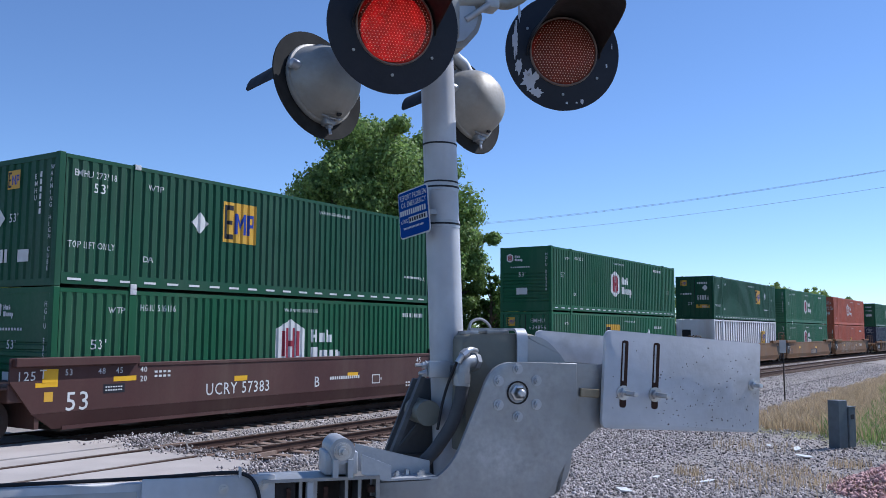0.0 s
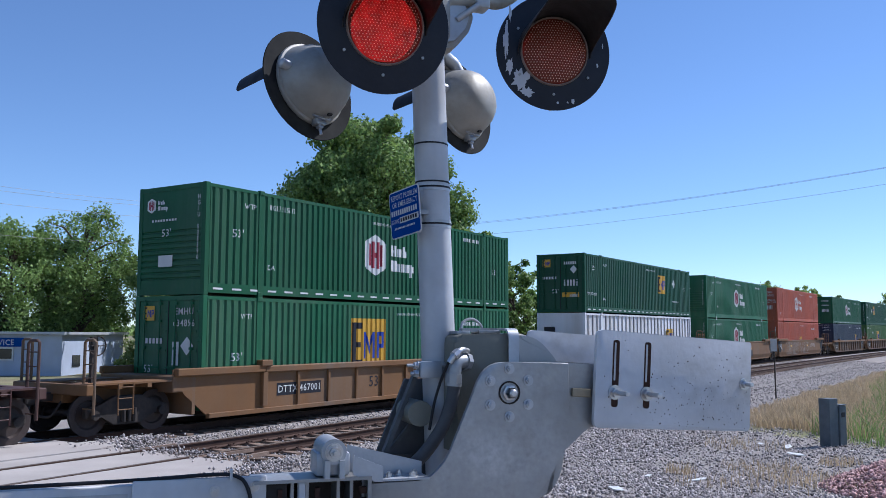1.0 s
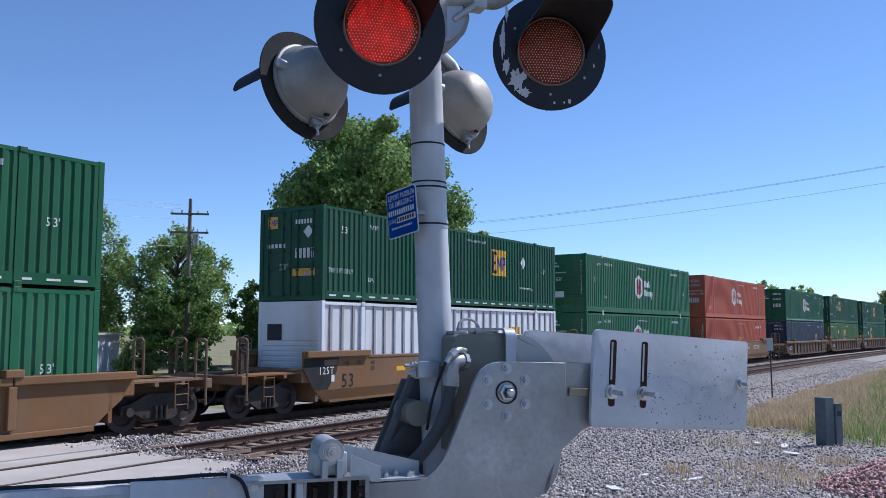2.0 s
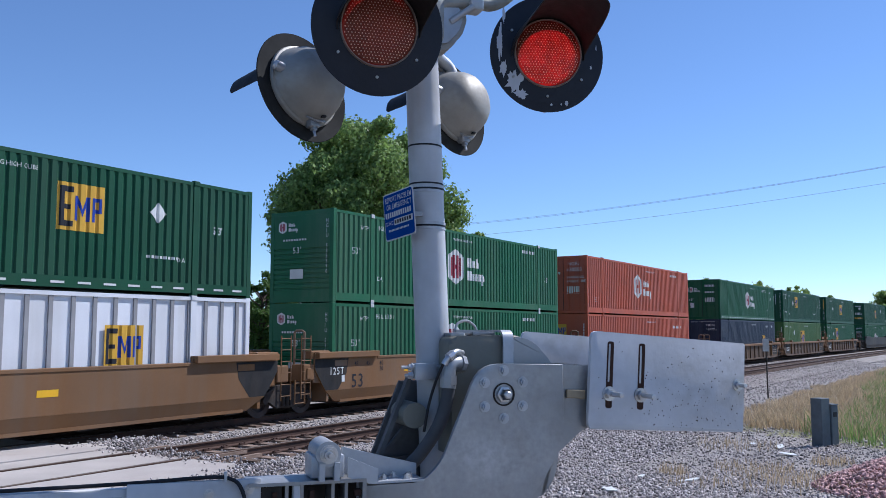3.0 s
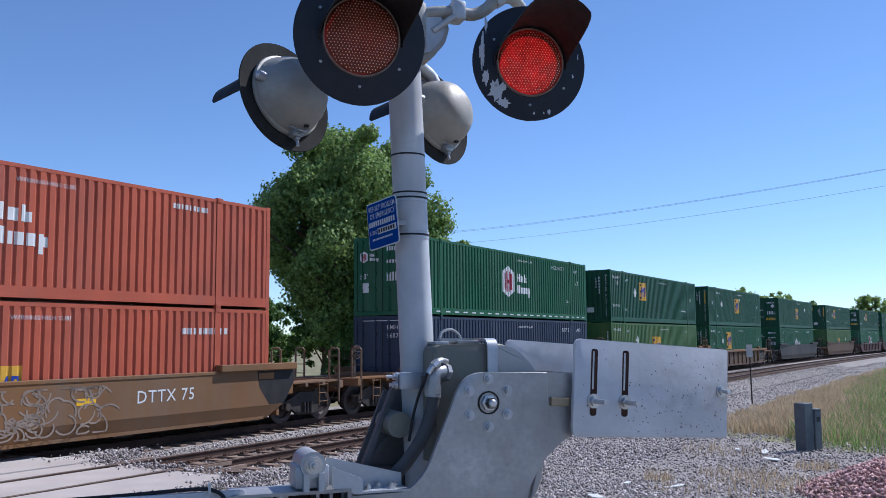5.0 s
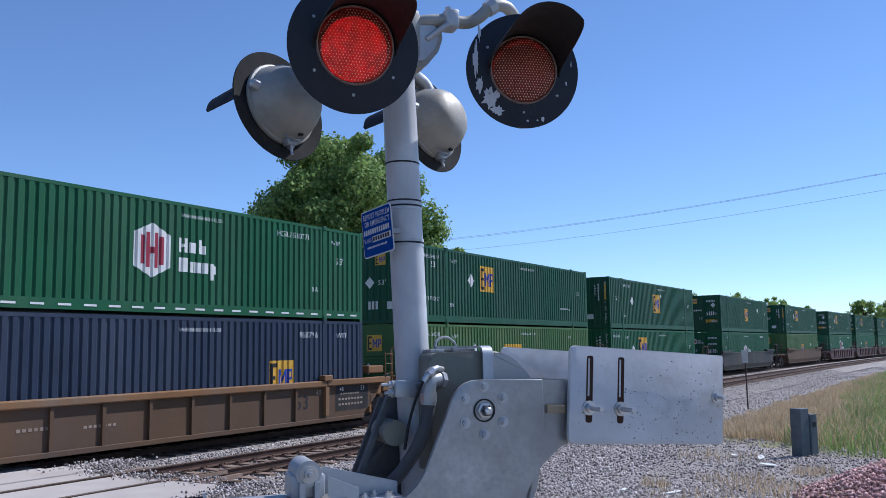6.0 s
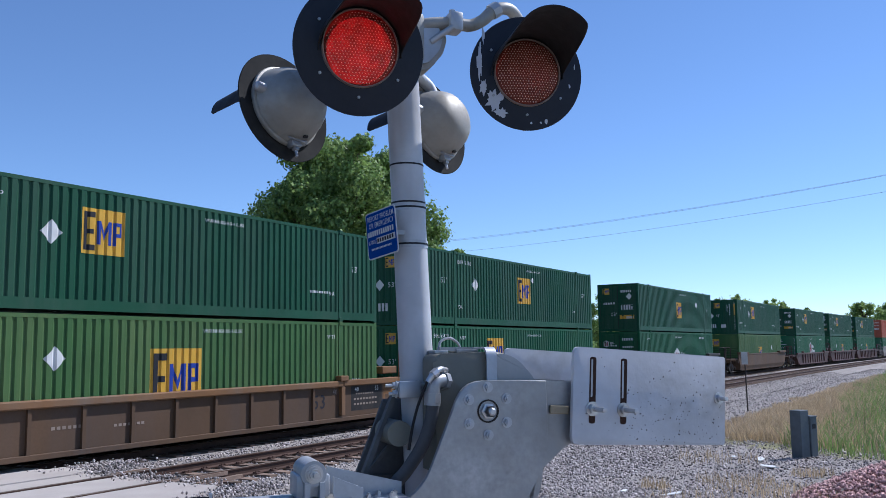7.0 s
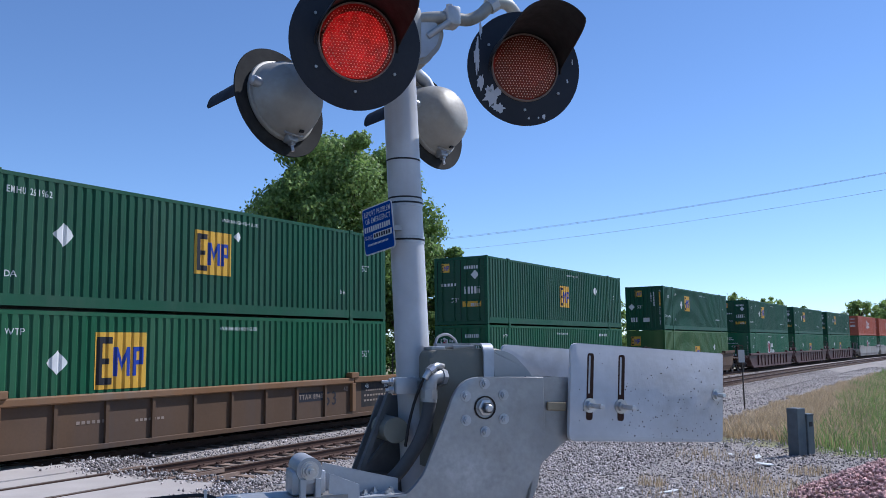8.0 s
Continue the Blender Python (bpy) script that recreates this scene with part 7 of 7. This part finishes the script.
def make_lobed_tree(name, label, x, y, h, rx, ry, leaf, seed, lobes=90, leaves=800, leaf_size=0.2):
    """A broad tree: forked trunk and a dense crown of rounded leaf masses with deep gaps between them."""
    rng, nr = random.Random(seed), np.random.RandomState(seed)
    t = thing(name, label, "tree", m=pose(x, y, ground_z(x, y) - 0.1))
    cz, hz = h * 0.55, h * 0.44
    spots = []
    for i in range(lobes):
        # even spread over the crown's shell, drawn in at random
        w = 1 - 2 * (i + 0.5) / lobes
        a = i * 2.39996 + rng.uniform(-0.25, 0.25)
        q = math.sqrt(1 - w * w)
        k = rng.uniform(0.60, 1.0) * (0.92 + 0.36 * noise.noise((q * math.cos(a) * 1.6 + seed, q * math.sin(a) * 1.6, w * 1.6)))
        r = rng.uniform(0.5, 1.45) * (rx * 0.11 + 0.25)
        spots.append((Vector((q * math.cos(a) * (rx - r) * k, q * math.sin(a) * (ry - r) * k, cz + w * (hz - r) * k)), r))
    for i in range(lobes // 6):
        spots.append((Vector((rng.uniform(-0.4, 0.4) * rx, rng.uniform(-0.4, 0.4) * ry, cz + rng.uniform(-0.6, 0.5) * hz)), rx * 0.22))
    bm = bmesh.new()
    tr = 0.024 * h + 0.04
    pipe(bm, arc_points([(0, 0, 0), (0.02 * h, 0, h * 0.3), (0, 0, h * 0.74)], 6), [tr * (1 - 0.75 * i / 12) for i in range(13)], 10)
    part("trunk", bm, "trunk", t, smooth=True)
    bm = bmesh.new()
    for c, r in spots:
        o = Vector((0, 0, min(h * 0.66, max(h * 0.14, c.z - 0.6 * math.hypot(c.x, c.y) - 0.3))))
        mid = o.lerp(c, 0.5) + Vector((0, 0, 0.03 * h))
        pipe(bm, [o, mid, c], [tr * 0.34, tr * 0.22, tr * 0.06], 6)
    part("branchwork", bm, "trunk", t, smooth=True)
    n = len(spots) * leaves
    cs = np.array([tuple(c) for c, r in spots]).repeat(leaves, 0)
    rr = np.array([r for c, r in spots]).repeat(leaves)[:, None]
    d = nr.normal(0, 1, (n, 3))
    d /= np.linalg.norm(d, axis=1)[:, None]
    lump = 1 + 0.42 * np.sin(d[:, :1] * 7 + cs[:, :1] * 5) * np.sin(d[:, 1:2] * 6 + cs[:, 1:2] * 3) * np.cos(d[:, 2:] * 6 + cs[:, 2:])
    c = cs + d * rr * lump * (nr.random_sample((n, 1)) ** 0.28) * np.array([1.05, 1.05, 0.85])
    a = np.cross(d, nr.normal(0, 1, (n, 3))) + 0.5 * nr.normal(0, 1, (n, 3))
    a /= np.linalg.norm(a, axis=1)[:, None]
    b = np.cross(a, d + 0.7 * nr.normal(0, 1, (n, 3)))
    b /= np.linalg.norm(b, axis=1)[:, None]
    sz = nr.uniform(0.55, 1.2, (n, 1)) * leaf_size * 0.5
    v = np.stack((c - a * sz, c + b * sz * 0.7, c + a * sz, c - b * sz * 0.7), 1).reshape(-1, 3)
    me = bpy.data.meshes.new("crown")
    me.vertices.add(n * 4)
    me.vertices.foreach_set("co", v.reshape(-1))
    me.loops.add(n * 4)
    me.loops.foreach_set("vertex_index", np.arange(n * 4))
    me.polygons.add(n)
    me.polygons.foreach_set("loop_start", np.arange(n) * 4)
    me.update()
    me.validate()
    mesh_part("crown", me, leaf, t)


def build_trees():
    make_lobed_tree("cottonwood_tree", "tall leafy cottonwood tree behind the railway", 37.6, 28.4, 16.0, 6.9, 5.6, "leaf_a", 5, 135, 1000, 0.21)
    make_lobed_tree("cottonwood_tree", "leafy cottonwood tree with an open crown behind the railway", 41.0, 26.2, 12.4, 3.5, 3.0, "leaf_a", 8, 62, 800, 0.21)
    make_tree("spruce_tree", "dark pointed evergreen beside the railway", 42.4, 24.1, 6.6, 1.3, 1.3, "leaf_b", 9, 90, 90, 0.2, 0.02)
    make_tree("spruce_tree", "dark bushy evergreen beside the railway", 46.0, 25.8, 6.0, 1.8, 1.8, "leaf_b", 10, 80, 80, 0.22, 0.02)
    for i, (x, y, h, r) in enumerate(((50.5, 26.5, 7.6, 2.4), (56.0, 28.5, 8.4, 2.8), (63.0, 29.0, 8.0, 3.0), (72.0, 30.0, 8.6, 3.2), (84.0, 30.0, 9.0, 3.4), (98.0, 30.0, 9.4, 3.8), (115.0, 30.0, 10.0, 4.2), (135.0, 30.0, 10.0, 4.5))):
        make_tree("hedgerow_tree", "leafy green tree in the row behind the railway", x, y, h, r, r, "leaf_b" if i % 2 else "leaf_a", 60 + i, 90, 100, 0.26, 0.03, group="hedgerow trees")
    make_tree("bush", "leafy roadside bush behind the railway", 35.6, 25.6, 4.6, 2.4, 2.2, "leaf_b", 12, 80, 90, 0.22, 0.02)
    make_tree("willow_tree", "airy willow tree with drooping foliage", 34.6, 57.0, 11.0, 5.0, 4.6, "leaf_a", 13, 190, 130, 0.24, 0.22, 0.5)
    make_tree("willow_tree", "tall airy willow tree with drooping foliage", 39.4, 56.0, 12.4, 4.8, 4.2, "leaf_a", 14, 200, 130, 0.24, 0.2, 0.5)
    make_tree("willow_tree", "airy willow tree beside the utility pole", 43.4, 50.0, 11.4, 4.4, 4.0, "leaf_a", 15, 180, 130, 0.24, 0.16, 0.4)
    make_tree("elm_tree", "dense dark green tree behind the railway", 37.5, 43.5, 6.6, 2.8, 2.4, "leaf_b", 16, 110, 100, 0.26, 0.04)
    make_tree("elm_tree", "dense dark green tree behind the railway", 43.2, 41.0, 7.4, 2.7, 2.4, "leaf_b", 17, 110, 100, 0.26, 0.04)
    for i, (x, y, h, r) in enumerate(((30, 66, 6.0, 4.0), (36, 64, 6.5, 4.2), (42, 60, 6.5, 4.0), (47, 54, 6.0, 3.8), (51, 47, 6.5, 3.6), (54, 40, 7.0, 3.4))):
        make_tree("thicket", "dense green thicket behind the yard", x, y, h, r, r, "leaf_b", 80 + i, 120, 110, 0.3, 0.0, group="thickets")
    make_tree("elm_tree", "dense green tree between shrubs", 45.0, 36.0, 8.2, 2.9, 2.6, "leaf_b", 27, 110, 100, 0.26, 0.04)
    make_tree("willow_tree", "airy willow tree at the edge of the yard", 29.0, 62.0, 10.6, 4.8, 4.4, "leaf_a", 18, 170, 110, 0.24, 0.2, 0.5)
    make_tree("shrub", "pale yellow-green flowering shrub", 27.4, 34.0, 2.5, 1.4, 1.3, "leaf_c", 19, 60, 80, 0.16, 0.02)
    make_tree("shrub", "pale yellow-green shrub beside the yard", 29.3, 32.2, 2.0, 1.2, 1.1, "leaf_c", 20, 50, 80, 0.16, 0.02)
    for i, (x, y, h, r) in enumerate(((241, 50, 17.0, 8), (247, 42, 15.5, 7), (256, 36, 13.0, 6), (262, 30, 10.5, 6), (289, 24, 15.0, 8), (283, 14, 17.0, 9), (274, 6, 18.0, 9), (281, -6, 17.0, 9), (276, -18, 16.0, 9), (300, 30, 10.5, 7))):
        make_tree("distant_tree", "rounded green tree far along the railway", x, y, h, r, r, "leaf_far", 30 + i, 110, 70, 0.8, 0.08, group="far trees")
    # low far woods on the horizon
    nr = np.random.RandomState(2)
    v, f = [], []
    for i in range(9000):
        a = radians(nr.uniform(-8, 75))
        d = nr.uniform(420, 520)
        x, y = d * math.cos(a), d * math.sin(a)
        z = ground_z(x, y) + abs(nr.normal(0, 3.2)) * (0.6 + 0.5 * math.sin(a * 60) * math.sin(a * 23))
        s = nr.uniform(0.8, 2.2)
        o = len(v)
        q = nr.normal(0, s, (4, 3))
        v += [tuple(Vector((x, y, z)) + Vector(k)) for k in q]
        f.append((o, o + 1, o + 2, o + 3))
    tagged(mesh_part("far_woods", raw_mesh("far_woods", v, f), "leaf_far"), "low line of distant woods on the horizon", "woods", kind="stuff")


def build_far_things():
    # utility pole and its wires
    x, y = 38.4, 43.3
    z = ground_z(x, y)
    p = thing("utility_pole", "wooden utility pole with crossarms and wires", "utility pole", m=pose(x, y, z))
    bm = bmesh.new()
    tube(bm, (0, 0, 0), (0, 0, 11.2), 0.17, 0.11, seg=14)
    part("pole", bm, "wood_pole", p, smooth=True)
    for zz in (10.2, 9.0):
        bm = bmesh.new()
        box(bm, -1.2, 1.2, -0.16, -0.05, zz - 0.06, zz + 0.06, m=pose(0, 0, 0, 0, 0, -50))
        part("crossarm", bm, "wood_pole", p)
        for q in (-1.1, -0.5, 0.5, 1.1):
            bm = bmesh.new()
            lathe(bm, [(0.03, 0), (0.05, 0.05), (0.03, 0.1), (0.05, 0.15), (0.0, 0.2)], pose(0, 0, 0, 0, 0, -50) @ pose(q, -0.1, zz + 0.06), 8)
            part("insulator", bm, "galv", p)
    bm = bmesh.new()
    tube(bm, (0.28, -0.28, 8.2), (0.28, -0.28, 8.9), 0.2, seg=14)
    part("transformer", bm, "galv_dark", p)

    copy_thing(p, pose(62.5, 40.4, ground_z(62.5, 40.4) + 0.4, 0, 0, 40))

    def wire(a, b, sag, label="thin overhead power line wire"):
        a, b = Vector(a), Vector(b)
        bm = bmesh.new()
        pipe(bm, [a.lerp(b, t) - Vector((0, 0, sag * 4 * t * (1 - t))) for t in np.linspace(0, 1, 17)], 0.009, 5)
        tagged(part("wire", bm, "wire"), label, "wire", "overhead wires")
    for dz in (0.0, 0.25, 0.95):
        wire((37.9, 43.6, 10.6 - dz), (14.0, 49.0, 11.2 - dz), 0.5)
    wire((38.3, 43.2, 7.9), (13.0, 48.0, 7.9), 0.3)
    for dy, dz in ((0, 0), (0.6, -0.1), (1.0, -1.05)):
        wire((62.5, 40.0 + dy, 11.7 + dz), (53.0, -1.5 + dy, 12.3 + dz), 0.5)
    # workshop with a sign
    b = thing("workshop", "low pale blue workshop building with a blue sign", "building", m=pose(32.0, 47.1, ground_z(32, 47.1), 0, 0, -60))
    bm = bmesh.new()
    box(bm, -18, 0, 0, 0.25, 0, 2.45)
    part("front_wall", bm, "blue_wall", b)
    bm = bmesh.new()
    box(bm, -0.25, 0, 0.26, 9, 0, 2.45)
    part("side_wall", bm, "blue_wall", b)
    bm = bmesh.new()
    box(bm, -18, -17.75, 0.26, 9, 0, 2.45)
    part("side_wall", bm, "blue_wall", b)
    bm = bmesh.new()
    box(bm, -17.7, -0.26, 8.75, 9, 0, 2.45)
    part("rear_wall", bm, "blue_wall", b)
    bm = bmesh.new()
    box(bm, -18.3, 0.3, -0.35, 9.3, 2.46, 2.62)
    part("roof", bm, "roof_sheet", b)
    for wx in (-3.6, -9.0):
        bm = bmesh.new()
        box(bm, wx - 0.7, wx + 0.7, -0.05, -0.01, 0.9, 1.7)
        w = part("window", bm, "white_mark", b)
        bm = bmesh.new()
        box(bm, wx - 0.6, wx + 0.6, -0.07, -0.055, 1.0, 1.6)
        part("pane", bm, "dark_glass", w)
    bm = bmesh.new()
    box(bm, 0.01, 0.05, 1.4, 2.4, 0.5, 1.2)
    part("side_window", bm, "dark_glass", b)
    bm = bmesh.new()
    box(bm, -6.2, -2.3, -0.12, -0.06, 1.72, 2.25)
    s = part("sign", bm, "blue_sign", b, "blue service sign with white letters")
    tris = letters("SERVICE", 0.34, -4.55, 1.82, 0.9)
    mesh_part("lettering", raw_mesh("lettering", [(px, -0.125, pz) for t in tris for px, pz in t], [(3 * i, 3 * i + 1, 3 * i + 2) for i in range(len(tris))]), "white_mark", s)
    # pedestal, marker post
    px, py = 20.4, 3.1
    t = thing("pedestal_post", "dark grey square cable pedestal with a lower companion box", "pedestal", m=pose(px, py, ground_z(px, py), 0, 0, -25))
    bm = bmesh.new()
    box(bm, -0.15, 0.15, -0.13, 0.13, -0.05, 1.02, bevel=0.012)
    part("tall_box", bm, "post_paint", t)
    bm = bmesh.new()
    box(bm, 0.165, 0.40, -0.16, 0.10, -0.05, 0.86, bevel=0.015)
    part("short_box", bm, "post_paint", t)
    bm = bmesh.new()
    box(bm, 0.155, 0.41, -0.17, 0.11, 0.865, 0.89, bevel=0.008)
    part("cap", bm, "post_paint", t)
    bm = bmesh.new()
    box(bm, 0.22, 0.34, -0.168, -0.161, 0.62, 0.72)
    part("tag", bm, "black_mark", t)
    px, py = 33.6, 6.85
    t = thing("track_marker", "thin steel post with a small pale marker plate", "track sign", m=pose(px, py, ground_z(px, py), 0, 0, 0) @ pose(0, 0, 0, 0, -3, 0))
    bm = bmesh.new()
    box(bm, -0.035, 0.035, -0.02, 0.02, -0.1, 2.15)
    part("post", bm, "truck_steel", t)
    bm = bmesh.new()
    box(bm, -0.03, -0.02, -0.11, 0.11, 1.72, 2.18, m=pose(-0.03, 0, 0, 0, 0, 12))
    part("plate", bm, "galv", t, "blank pale metal plate")


build_crossing()
scatter_stones()
for a in ((10.36, 4.01, 0.22, 0.10, 30, 1), (13.3, 3.9, 0.25, 0.09, -20, 2), (13.2, 4.6, 0.22, 0.05, 10, 3), (19.6, 3.8, 0.3, 0.1, 5, 4), (18.4, 3.4, 0.25, 0.08, 60, 5), (19.8, 4.4, 0.18, 0.07, 0, 6)):
    scrap(*a)
build_grass()
build_trees()
build_far_things()


def motions():
    steps = [i * 0.5 for i in range(17)]
    for ob, s0, z in TRAIN:
        walk(ob, [(t, on_line(s0 - travel(t), BOX_L, z)) for t in steps])
    # wheels roll on the rail
    for wheel, q in WHEELS:
        walk(wheel, [(i / 30, pose(q, 0, 0.457) @ pose(0, 0, 0, 0, -math.degrees(travel(i / 30) / 0.457), 0)) for i in range(241)])
    # the lamps alternate every 0.6 s: each globe turns half round
    for globe, shift, at in TURNERS:
        rows, angle = [], 180.0 * shift
        def spot(a):
            return at @ GLOBE_AIM @ pose(0, 0, 0, 0, a, 0)
        rows.append((0.0, spot(180.0 * (1 - shift))))
        angle = 180.0 * (1 - shift)
        for k in range(14):
            t = 0.1 + 0.6 * k
            if t > 7.95:
                break
            if t > 0.2:
                rows.append((t - 0.20, spot(angle)))
            rows.append((t - 0.05, spot(angle)))
            for q in (1, 2, 3):
                rows.append((t - 0.05 + q / 30, spot(angle + 60 * q)))
            angle += 180.0
            rows.append((t + 0.15, spot(angle)))
        rows.append((8.0, spot(angle)))
        walk(globe, rows)


motions()
